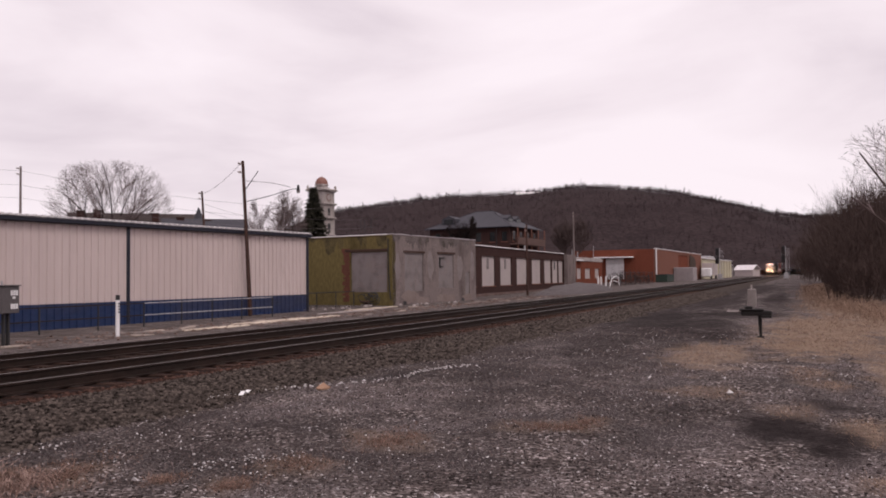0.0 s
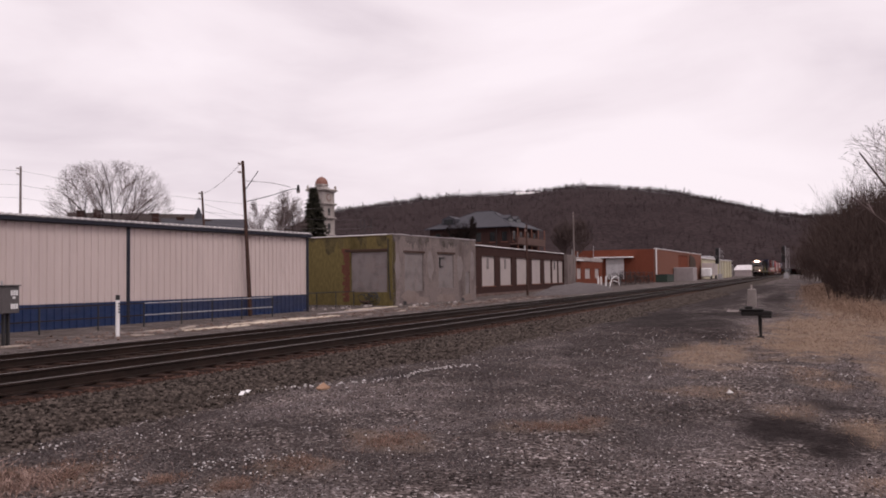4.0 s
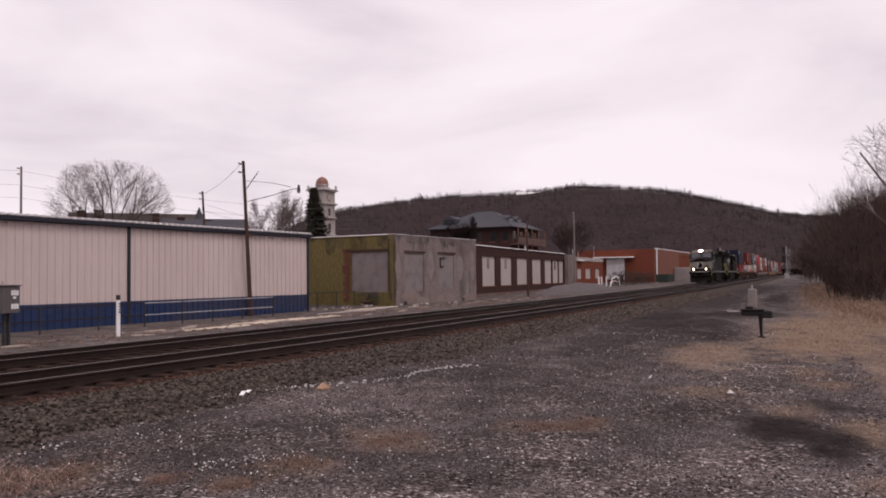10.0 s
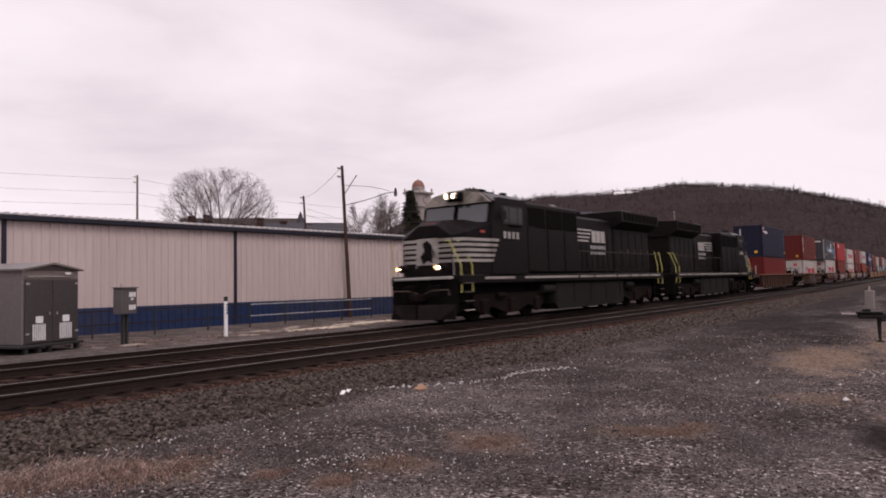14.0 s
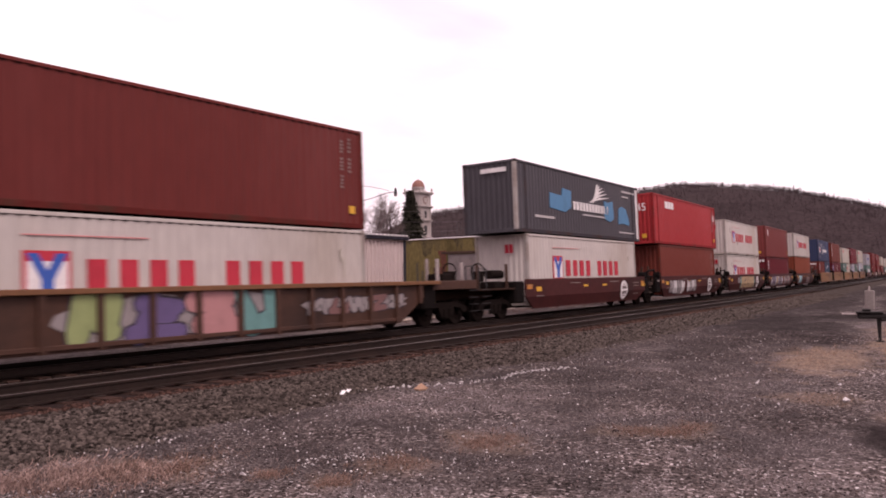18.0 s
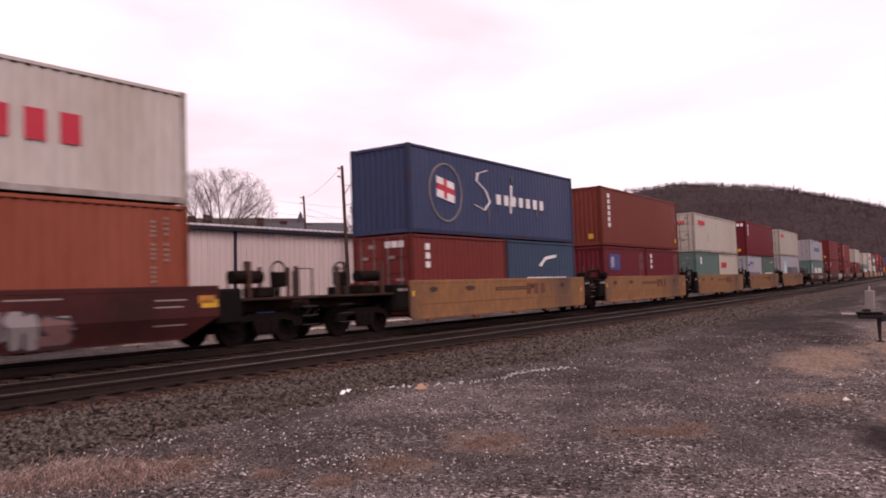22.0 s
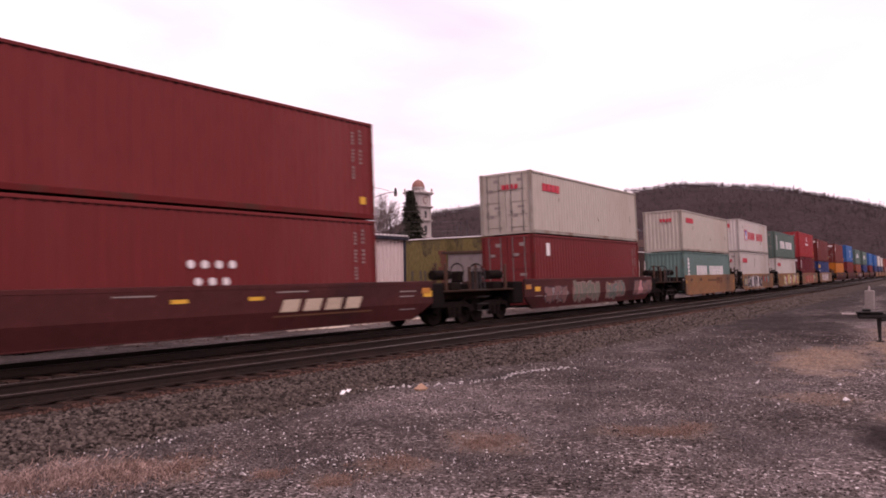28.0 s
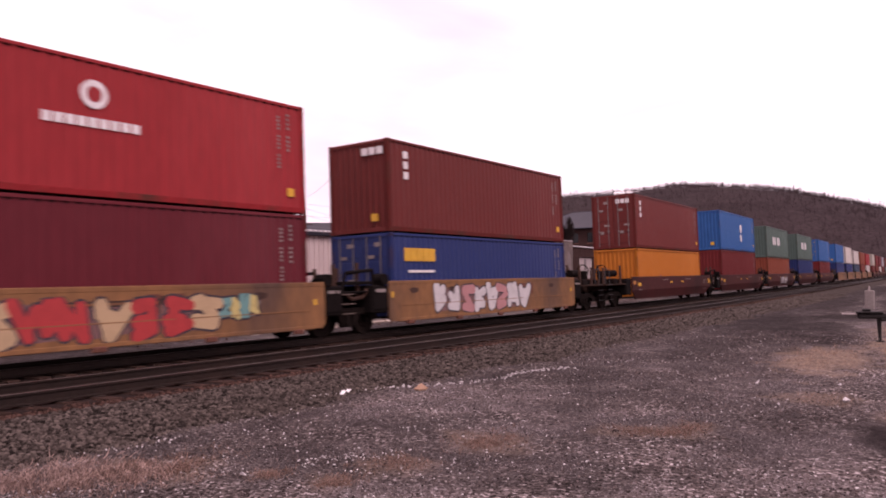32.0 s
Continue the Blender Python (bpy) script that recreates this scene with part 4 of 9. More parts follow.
    M_FADE = mat("faded_grey_paint", (.194, .158, .155), .95, 0, 3, .25, stain=(.15, .12, .118), amount=.7)
    for axis, x, z, w, d, mm in ((1, 1.9, .62, 1.0, .42, M_BARE), (1, 3.4, .35, .9, .25, M_BARE), (1, 6.4, .40, 1.5, .30, M_BARE), (1, 9.4, .35, .8, .30, M_BARE), (1, .55, 2.4, .35, .9, M_FADE), (1, 4.4, 2.6, .45, 1.0, M_FADE), (1, 8.3, 2.5, .45, .9, M_FADE),
                                 (1, 10.1, 2.6, .3, 1.1, M_FADE)):
        pts = [(x + w * rs.uniform(.7, 1.15) * math.cos(k * .3491), z + d * rs.uniform(.7, 1.15) * math.sin(k * .3491)) for k in range(18)]
        part("wall_patch", Shape().prism(pts, axis, -.0045 if axis else -.0095, .01), mm, t, "patch of worn paint on the wall")
    for a, b, lo, hi in fills[:2]:
        for _ in range(9):
            x, z, w, d = rs.uniform(a + .3, b - .3), rs.uniform(lo + .3, hi - .3), rs.uniform(.12, .3), rs.uniform(.08, .35)
            part("wall_patch", Shape().prism([(x + w * rs.uniform(.6, 1.2) * math.cos(k * .57), z + d * rs.uniform(.6, 1.2) * math.sin(k * .57)) for k in range(11)], 1, .046 - .0004 * rs.random(), .06), M_FADE, t, "brush-marked patch of grey paint")
    for _ in range(12):
        x, z, w, d = rs.uniform(.8, 2.7), rs.uniform(1.2, 3.1), rs.uniform(.15, .45), rs.uniform(.06, .2)
        part("wall_patch", Shape().prism([(x + w * rs.uniform(.6, 1.2) * math.cos(k * .57), z + d * rs.uniform(.6, 1.2) * math.sin(k * .57)) for k in range(11)], 0, .046 - .0004 * rs.random(), .06), M_FADE, t, "brush-marked patch of grey paint")
    an = Shape()
    for a in (.9, 1.3, 2.0):
        an.tube((a, 3, h - .4), (a, 3, h + .9 + a * .2), .02, n=5)
        an.tube((a - .35, 3, h + .7), (a + .35, 3, h + .7), .015, n=5)
    part("aerial", an, M_DARKM, t, "roof aerial")


painted_block()


def brick_row():
    m, L = wall_frame((51.5, 27.5), (87.5, 31.65))
    t = thing("brick_workshop", "long dark brick workshop with white boarded windows", "building", m)
    h = 4.35
    win = [(2.0, 5.6), (7.05, 10.5), (12.0, 15.4), (17.05, 20.75), (22.4, 25.9), (27.35, 30.3), (30.8, 33.4), (33.7, 35.9)]
    part("front_wall", opening_wall(Shape(), L, h, [(a, b, 1.02, 3.55) for a, b in win]), M_BRICKD, t)
    for i, (a, b) in enumerate(win):
        part("boarded_window", Shape().box(a, b, .1, .3, 1.02, 3.55), M_BOARD, t, "window covered with white boards")
        part("sill", Shape().cbox(a - .05, b + .05, -.05, .12, .94, 1.02, .01), M_BRICKP, t)
        if i in (1, 2, 6):
            c = (a + b) / 2
            part("vent", Shape().cbox(c - .25, c + .25, .06, .12, 2.5, 3.4, .01), M_PANEL if i < 6 else M_DARKM, t, "grey patch on the boards")
    part("base_course", Shape().cbox(0, L, -.06, .02, -.3, .40, .02), mat("stained_base", (0.105, 0.062, 0.054), .95, 0, 3, .3, .01, stain=(.17, .125, .115), amount=.7), t, "stained rough base course")
    part("end_wall", Shape().box(0, .35, .35, 12, -.3, h), M_BRICKD, t)
    part("end_wall", Shape().box(L - .35, L, .35, 12, -.3, h), M_BRICKD, t)
    part("back_wall", Shape().box(0, L, 12, 12.3, -.3, h), M_BRICKD, t)
    part("roof", Shape().box(.3, L - .3, .3, 12, h - .4, h - .3), M_TAR, t)
    part("coping", Shape().cbox(-.1, L + .1, -.1, .4, h, h + .09, .02), M_COPING, t, "white metal coping")
    part("roof_vent", Shape().tube((30.3, 3, h - .4), (30.3, 3, h + .9), .1, n=8), M_GALV, t)
    part("skylight", Shape().prism([(27, h - .3), (31, h + .35), (35, h - .3)], 1, 4, 7), M_COPING, t)
    m2, L2 = wall_frame((87.7, 31.3), (106, 32.7))
    t2 = thing("brick_annex", "low red brick annex with three small white windows", "building", m2)
    part("pilaster", Shape().cbox(-.3, 3.6, -.15, .3, -.3, 4.28, .03), M_GREYR, t2, "grey concrete end pier")
    wins = [(4.5, 6.6, 1.4, 2.7), (8.6, 11.4, 1.4, 2.7), (14.0, 16.4, 1.4, 2.7)]
    part("front_wall", opening_wall(Shape(), L2 - 3.6, 3.6, [(a - 3.6, b - 3.6, c, d) for a, b, c, d in wins]), M_BRICKO, t2, m=Matrix.Translation((3.6, 0, 0)))
    for a, b, c, d in wins:
        part("window", Shape().cbox(a, b, .08, .2, c, d, .01), M_BOARD, t2, "white painted window")
    part("parapet", Shape().cbox(3.6, L2, -.08, .35, 3.6, 4.1, .03), M_CONC, t2, "weathered grey parapet")
    part("lamp_bracket", Shape().cbox(4.4, 6.6, -.4, -.1, 3.62, 3.78, .02), M_WHITE, t2, "white strip light")
    part("side_wall", Shape().box(L2 - .3, L2, .35, 10, -.3, 4.0), M_BRICKO, t2)
    part("back_wall", Shape().box(0, L2, 10, 10.3, -.3, 4.0), M_BRICKO, t2)
    part("roof", Shape().box(0, L2 - .3, .35, 10, 3.6, 3.7), M_TAR, t2)


brick_row()


def orange_factory():
    m, L = wall_frame((145, 34.6), (199, 36.4))
    t = thing("brick_factory", "tall orange brick factory with a white loading door", "building", m)
    h = 6.55
    part("front_wall", opening_wall(Shape(), L, h, [(23.2, 35.5, 2.6, 5.9)]), M_BRICKP, t, "faded brick front")
    part("blocked_window", Shape().box(23.2, 35.5, .15, .3, 2.6, 5.9), M_BRICKO, t)
    part("ivy", Shape().prism([(36, .6), (39, 3), (44, 2.4), (45, 4.4), (43, 5.6), (37, 6.2)], 1, -.2, -.02), mat("ivy", (0.05, 0.028, 0.02), .9), t, "brown winter creeper")
    sh = Shape()
    opening_wall(sh, 15.4, h, [(5.86, 9.3, 1.0, 4.9)], 0, .35)
    for i, p in enumerate(sh.v):
        sh.v[i] = (p[1] + .003, p[0] + .004, p[2])
    part("side_wall", sh, M_BRICKO, t, "orange brick side wall")
    part("loading_door", Shape().cbox(.06, .25, 5.86, 9.3, .5, 4.9, .01), M_WHITE, t, "white loading door")
    part("canopy", Shape().cbox(-1.6, .05, 4.0, 11.4, 5.0, 5.22, .03), M_WHITE, t, "thin white canopy")
    part("back_wall", Shape().box(0, L, 15.2, 15.5, -.3, h), M_BRICKO, t)
    part("end_wall", Shape().box(L - .35, L - .003, .35, 15.2, -.3, h), M_BRICKP, t)
    part("roof", Shape().box(.3, L - .3, .3, 15.2, h - .5, h - .4), M_TAR, t)
    part("coping", Shape().cbox(-.1, L + .1, -.1, .35, h, h + .15, .03), M_COPING, t)
    part("corner_pipe", Shape().tube((-.1, -.15, 0), (-.1, -.15, h), .12, n=7), M_WHITE, t)
    for x in (24, 33):
        v = Shape().tube((x, 4, h - .4), (x, 4, h + .35), .7, n=9).tube((x, 4, h + .35), (x, 4, h + .8), 1.0, .2, n=9)
        part("roof_vent", v, M_GALV, t)
    for a, b, z in ((17, 21.5, 3.2),):
        part("shed", Shape().cbox(a, b, -4, -.1, -.2, z, .1), mat("grey_shed", (0.27, .23, .235), .8), t, "grey lean-to shed")
    dump = thing("dumpster", "dark green steel dumpster by the factory", "dumpster", pose(139, 31.2, ground_z(139), 0, 0, 3))
    part("bin", Shape().cbox(0, 7, 0, 2.0, .1, 1.35, .05), mat("dark_green_paint", (0.018, 0.030, 0.022), .6), dump)
    part("lid", Shape().cbox(-.05, 7.05, -.05, 2.05, 1.35, 1.45, .03), M_DARKM, dump)
    m2, L2 = wall_frame((204, 37), (262, 38.6))
    c = thing("cream_block_building", "long cream block building beyond the factory", "building", m2)
    part("wall", Shape().box(0, L2, 0, 14, -.3, 5.7), M_CREAM, c)
    for k in range(6):
        x = 22 + k * 6
        part("pilaster", Shape().cbox(x, x + .8, -.25, .02, 0, 5.6, .05), M_CREAM, c)
    part("roof", Shape().cbox(-.3, L2 + .3, -.3, 14.3, 5.7, 5.95, .05), M_COPING, c)
    part("roof_unit", Shape().cbox(38, 50, 4, 8, 5.95, 7.2, .1), M_GALV, c, "grey rooftop unit")
    part("doorway", Shape().cbox(20, 26, -.05, .2, 0, 3.4, .03), M_BOARD, c)
    trk = thing("box_truck", "white box truck parked by the cream building", "truck", pose(196, 33.2, ground_z(196), 0, 0, 2))
    part("box", Shape().cbox(0, 9, 0, 2.5, 1.0, 3.9, .06), M_BOARD, trk)
    part("cab", Shape().cbox(-2.2, -.1, .1, 2.4, .6, 2.7, .2), M_WHITE, trk)
    for x in (-1.3, 6.8):
        part("wheel", Shape().tube((x, -.05, .5), (x, .3, .5), .5, n=12), M_DARKM, trk)


orange_factory()


def small_house(x, y, z, w, d, h, roof_h, turn, wall_m, roof_m, label):
    t = thing("house", label, "house", pose(x, y, z, 0, 0, turn))
    part("wall", Shape().box(-w / 2, w / 2, -d / 2, d / 2, -1, h), wall_m, t)
    part("roof", Shape().prism([(-d / 2 - .4, h - .1), (0, h + roof_h), (d / 2 + .4, h - .1), (0, h + roof_h - .25)], 0, -w / 2 - .4, w / 2 + .4), roof_m, t)
    for k in (-.25, .25):
        win = part("window", Shape().cbox(k * w - .5, k * w + .5, -d / 2 - .06, -d / 2 + .05, h * .35, h * .75, .02), M_WHITE, t)
        part("pane", Shape().box(k * w - .4, k * w + .4, -d / 2 - .08, -d / 2 - .055, h * .38, h * .72), M_GLASS, win)
    return t


small_house(332.0, 43.0, 0.9, 7.5, 6, 2.4, 1.9, 70, M_BOARD, M_COPING, "white house with a pale roof beyond the factory")
small_house(286.5, 45.0, 0.6, 5, 5, 3.4, 1.2, 70, M_PANEL, M_COPING, "pale shed beside the cream building")
small_house(48.5, 58.5, 2.0, 10, 7, 4.4, 1.5, -42, M_BRICKD, mat("brown_roof", (.045, .032, .030), .9), "brown-roofed terrace behind the warehouse")
small_house(50.4, 51.6, 1.9, 6.5, 6, 3.9, 1.4, -42, M_BRICKD, M_SLATE, "slate-roofed house behind the warehouse")
small_house(730.5, 301.0, 80.0, 24, 10, 4.2, 2.2, -64, M_WHITE, M_COPING, "white house on the hill's crest")

for x, y, z in ((42.7, 58, 7.5), (43.7, 57.2, 7.6), (47.3, 54.3, 7.4), (48.8, 52.9, 7.1), (50.5, 51.4, 6.9), (52, 49.8, 6.2)):
    c = thing("chimney", "dark brick chimney stack on a roof", "chimney", pose(x, y, z - 2.0, 0, 0, 50))
    part("shaft", Shape().cbox(-.32, .32, -.28, .28, 0, 2.1, .03), M_BRICKD, c)
    part("cap", Shape().cbox(-.38, .38, -.34, .34, 2.1, 2.22, .02), M_LINT, c)
sp = thing("turret", "pointed slate turret roof behind the warehouse", "turret", pose(51.5, 53.5, 2.9))
part("drum", Shape().tube((0, 0, -2), (0, 0, 2.6), 1.0, n=8), M_BRICKD, sp)
part("spire", Shape().tube((0, 0, 2.6), (0, 0, 5.5), 1.2, .03, n=8), M_SLATE, sp)


def domed_tower():
    t = thing("domed_tower", "pale stone clock tower with a rosy dome", "tower", pose(103.2, 79.2, 0))
    w = 1.45
    part("shaft", Shape().cbox(-w, w, -w, w, 0, 16.2, .06), M_STONE, t)
    for z, o, h in ((16.17, .45, .30), (13.92, .38, .26), (11.62, .30, .24), (8.8, .25, .2)):
        part("cornice", Shape().cbox(-w - o, w + o, -w - o, w + o, z, z + h, .06).cbox(-w - o * .5, w + o * .5, -w - o * .5, w + o * .5, z - .18, z, .04), M_STONE, t)
    turns = (Matrix.Identity(4), Matrix.Rotation(-math.pi / 2, 4, "Z"))
    ring = [(math.cos(6.2832 * k / 20), math.sin(6.2832 * k / 20)) for k in range(20)]
    for m in turns:
        for x in (-w + .16, w - .16):
            for lo, hi in ((8.9, 11.5), (11.9, 13.8), (14.2, 16.0)):
                part("pilaster", Shape().cbox(x - .16, x + .16, -w - .09, -w + .02, lo, hi, .02), M_STONE, t, m=m)
        face = part("clock_face", Shape().prism([(.48 * c, 15.1 + .48 * q) for c, q in ring], 1, -w - .05, -w + .02), M_CONC, t, "weathered clock face", m)
        part("clock_rim", Shape().prism([(.60 * c, 15.1 + .60 * q) for c, q in ring], 1, -w - .025, -w + .02), M_BRICKP, face)
        for lo, hi, hw in ((12.15, 13.0, .34), (9.3, 10.5, .38)):
            arch = [(-hw, lo), (hw, lo), (hw, hi)] + [(hw * math.cos(a), hi + hw * math.sin(a)) for a in (.6, 1.2, 1.94, 2.54)] + [(-hw, hi)]
            op = part("belfry_opening", Shape().prism(arch, 1, -w - .02, -w + .05), M_DARKM, t, "dark arched belfry opening", m)
            part("louvre", Shape().box(-hw, hw, -w - .04, -w, lo + .35, lo + .42), M_CONC, op)
            part("surround", Shape().cbox(-hw - .15, -hw, -w - .07, -w, lo - .1, hi, .02).cbox(hw, hw + .15, -w - .07, -w, lo - .1, hi, .02), M_CONC, op)
    for sx in (-1, 1):
        for sy in (-1, 1):
            part("urn", Shape().tube((sx * 1.6, sy * 1.6, 16.47), (sx * 1.6, sy * 1.6, 16.95), .14, .2, 8).tube((sx * 1.6, sy * 1.6, 16.95), (sx * 1.6, sy * 1.6, 17.15), .2, .03, 8), M_STONE, t)
    for k in range(12):
        a = k * .5236
        part("baluster", Shape().tube((1.25 * math.cos(a), 1.25 * math.sin(a), 16.47), (1.25 * math.cos(a), 1.25 * math.sin(a), 16.85), .06, n=6), M_STONE, t)
    part("drum", Shape().tube((0, 0, 16.4), (0, 0, 17.2), .98, n=16), M_STONE, t, "pale round drum")
    part("drum_rim", Shape().tube((0, 0, 17.14), (0, 0, 17.30), 1.14, n=18), M_STONE, t)
    d = Shape()
    for i in range(7):
        a0, a1 = i * math.pi / 14, (i + 1) * math.pi / 14
        d.tube((0, 0, 17.3 + 1.28 * math.sin(a0)), (0, 0, 17.3 + 1.28 * math.sin(a1)), 1.06 * math.cos(a0) + .001, 1.06 * math.cos(a1) + .001, 18, False)
    part("dome", d, M_COPPER, t, "rosy copper dome")
    part("finial", Shape().tube((0, 0, 18.5), (0, 0, 18.8), .07, .02, 6), M_COPPER, t)


domed_tower()


def brick_hall():
    t = thing("brick_hall", "large dark brick hall with a hipped slate roof", "building", pose(127.4, 61.0, 0, 0, 0, -88))
    W2, D2, z1 = 7.6, 6.9, 10.3
    holes = [(x - .5, x + .5, z, z + 1.7) for x in (1.6, 4.2, 6.8, 9.4, 12.0, 14.2) for z in (z1 - 2.6, z1 - 5.6)]
    part("front_wall", opening_wall(Shape(), 2 * W2, z1, holes, 0, .4, 0), M_BRICKD, t, "dark brick front", Matrix.Translation((-W2, -D2, 0)))
    part("core", Shape().box(-W2 + .35, W2 - .05, -D2 + .38, D2, 0, z1 - .02), M_BRICKD, t)
    for a, b, lo, hi in holes:
        w = part("window", Shape().cbox(a - W2, b - W2, -D2 + .14, -D2 + .2, lo, hi, .01), M_DARKM, t)
        part("pane", Shape().box(a - W2 + .08, b - W2 - .08, -D2 + .12, -D2 + .138, lo + .08, hi - .08), M_GLASS, w)
        part("sill", Shape().cbox(a - W2 - .1, b - W2 + .1, -D2 - .08, -D2 + .1, lo - .14, lo, .02), M_BRICKP, w)
    a, b = W2 + .7, D2 + .7
    r = Shape()
    v = [(-a, -b, z1 - .1), (a, -b, z1 - .1), (a, b, z1 - .1), (-a, b, z1 - .1), (-1.6, 0, z1 + 3.3), (1.6, 0, z1 + 3.3)]
    r.add(v, [(0, 1, 5, 4), (1, 2, 5), (2, 3, 4, 5), (3, 0, 4), (3, 2, 1, 0)])
    part("roof", r, M_SLATE, t, "hipped grey slate roof")
    part("ridge_cap", Shape().cbox(-1.7, 1.7, -.1, .1, z1 + 3.22, z1 + 3.36, .02), M_SLATE, t)
    for p, q in (((a, -b), (1.6, 0)), ((a, b), (1.6, 0)), ((-a, -b), (-1.6, 0))):
        part("hip_cap", Shape().tube((*p, z1 - .08), (*q, z1 + 3.32), .06, n=5), M_SLATE, t)
    part("gutter", Shape().cbox(-a, a, -b - .12, -b + .05, z1 - .22, z1 - .06, .02), M_NAVY, t)
    part("gutter", Shape().cbox(a - .05, a + .12, -b, b, z1 - .22, z1 - .06, .02), M_NAVY, t)

    def dormer(x, m):
        d = part("dormer", Shape().prism([(-1.3, z1 + .7), (1.3, z1 + .7), (1.3, z1 + 1.7), (0, z1 + 2.3), (-1.3, z1 + 1.7)], 1, -b + 1.7, -1.0), M_SLATE, t, m=m @ Matrix.Translation((x, 0, 0)))
        part("pane", Shape().box(-.9, .9, -b + 1.64, -b + 1.71, z1 + .85, z1 + 1.6), M_GLASS, d)

    side = Matrix.Rotation(math.pi / 2, 4, "Z") @ Matrix.Translation((0, .1, 0))
    dormer(-4.4, Matrix.Identity(4))
    dormer(-1.9, side)
    dormer(1.9, side)
    brown = mat("brown_balcony", (.10, .058, .050), .9)
    for z in (z1 - 3.0, z1 - 6.0):
        bal = part("balcony", Shape().cbox(W2 - .02, W2 + 1.5, -D2, D2, z - .2, z, .04), brown, t, "brown timber balcony")
        part("railing", Shape().cbox(W2 + 1.4, W2 + 1.5, -D2, D2, z, z + 1.1, .02), brown, bal)
        for y in (-6.7, -3.4, 0, 3.4, 6.7):
            part("balcony_post", Shape().cbox(W2 + 1.32, W2 + 1.48, y - .09, y + .09, z, z + 2.8, .02), M_BRICKP, bal)
    for y in (-5.0, -1.7, 1.7, 5.0):
        w = part("window", Shape().cbox(W2 - .06, W2 + .02, y - .6, y + .6, z1 - 2.6, z1 - .7, .01), M_BRICKP, t)
        part("pane", Shape().box(W2 + .005, W2 + .03, y - .5, y + .5, z1 - 2.5, z1 - .8), M_GLASS, w)
    part("downpipe", Shape().tube((W2 - 2.4, -D2 - .1, 0), (W2 - 2.4, -D2 - .1, z1 - .1), .08, n=6), M_DARKM, t)


brick_hall()


# ---- poles and wires ----
def utility_pole(x, y, h, lean=(0, 0), lamp=False, label="weathered wooden utility pole", wood=M_WOOD):
    z = ground_z(x) + (2.0 if y > 45 else 0)
    t = thing("utility_pole", label, "utility pole", pose(x, y, z, 0, 0, 0))
    top = Vector((lean[0], lean[1], h))
    part("shaft", Shape().tube((0, 0, -.3), top, .105, .07, 9), wood, t)
    for k, dz in enumerate((.15, .55)):
        part("insulator", Shape().tube(top + Vector((-.12, 0, -dz)), top + Vector((-.3, 0, -dz)), .05, n=7), M_CONC, t)
    if lamp:
        r = Vector((math.cos(radians(-38)), math.sin(radians(-38)), 0))
        a = Vector((lean[0] * .72, lean[1] * .72, h * .735))
        pts = [a, a + r * 1.2 + Vector((0, 0, .33)), a + r * 2.2 + Vector((0, 0, .68)), a + r * 2.55 + Vector((0, 0, .72))]
        part("lamp_arm", Shape().bar(pts, .018, 6), M_DARKM, t, "curved lamp arm")
        br = Shape().tube(a + Vector((0, 0, .55)), a + r * .62 + Vector((0, 0, 1.5)), .02, n=5)
        part("brace", br, M_DARKM, t)
        wr = Shape().bar([a + Vector((0, 0, 1.0)), a + r * 1.3 + Vector((0, 0, .95)), a + r * 2.2 + Vector((0, 0, .78))], .014, 4)
        part("stay_wire", wr, M_WIRE, t)
        e = pts[-1]
        hd = part("lamp_head", Shape().tube(e + Vector((0, 0, .18)), e + Vector((0, 0, -.1)), .05, .09, 10), M_DARKM, t, "dark lamp head")
        part("refractor", Shape().tube(e + Vector((0, 0, -.1)), e + Vector((0, 0, -.22)), .09, .07, 10), M_PANEL, hd, "milky refractor")
    return t


utility_pole(28.0, 25.7, 7.35, (-.24, .26), True, "tall leaning wooden pole with a street lamp arm")
M_OLDPOLE = mat("silvered_pole", (0.17, 0.135, 0.13), 0.9, 0, 2, 0.25, stretch=(1, 1, 0.1))
utility_pole(33.6, 52.1, 7.8, (0, 0), wood=M_OLDPOLE, label="silvered wooden utility pole")
utility_pole(40.8, 41.4, 8.0, (-.35, .3))
utility_pole(87.2, 30.25, 9.0, (0, 0), wood=M_OLDPOLE, label="silvered wooden utility pole")
utility_pole(61.0, 25.3, 6.0, (0, 0), False, "short dark pole against the brick wall")
for x, y, h in ((103, 36, 5.5), (125, 40, 6.6), (98, 33.5, 4.9)):
    t = thing("vent_pipe", "thin pale roof vent pipe", "pipe", pose(x, y, 3.0))
    part("pipe", Shape().tube((0, 0, 0), (0, 0, h - 3.0), .05, n=6), M_GALV, t)


def wire(p, q, sag, n=14, r=.010):
    p, q = Vector(p), Vector(q)
    pts = [p.lerp(q, k / n) - Vector((0, 0, sag * 4 * (k / n) * (1 - k / n))) for k in range(n + 1)]
    tagged(part("overhead_wire", Shape().bar(pts, r, 4), M_WIRE), "thin dark overhead wire", "wire")


for z in (9.6, 8.6, 7.7):
    wire((33.6, 52.1, z), (-22, 62, z + .8), .8)
    wire((33.6, 52.1, z), (64, 44, z - 1.0), .7)
wire((27.78, 25.95, 7.45), (40.4, 41.8, 7.9), .25)
wire((40.4, 41.8, 7.3), (72, 48, 6.2), .6)
wire((40.4, 41.8, 6.8), (72, 47, 5.6), .6)


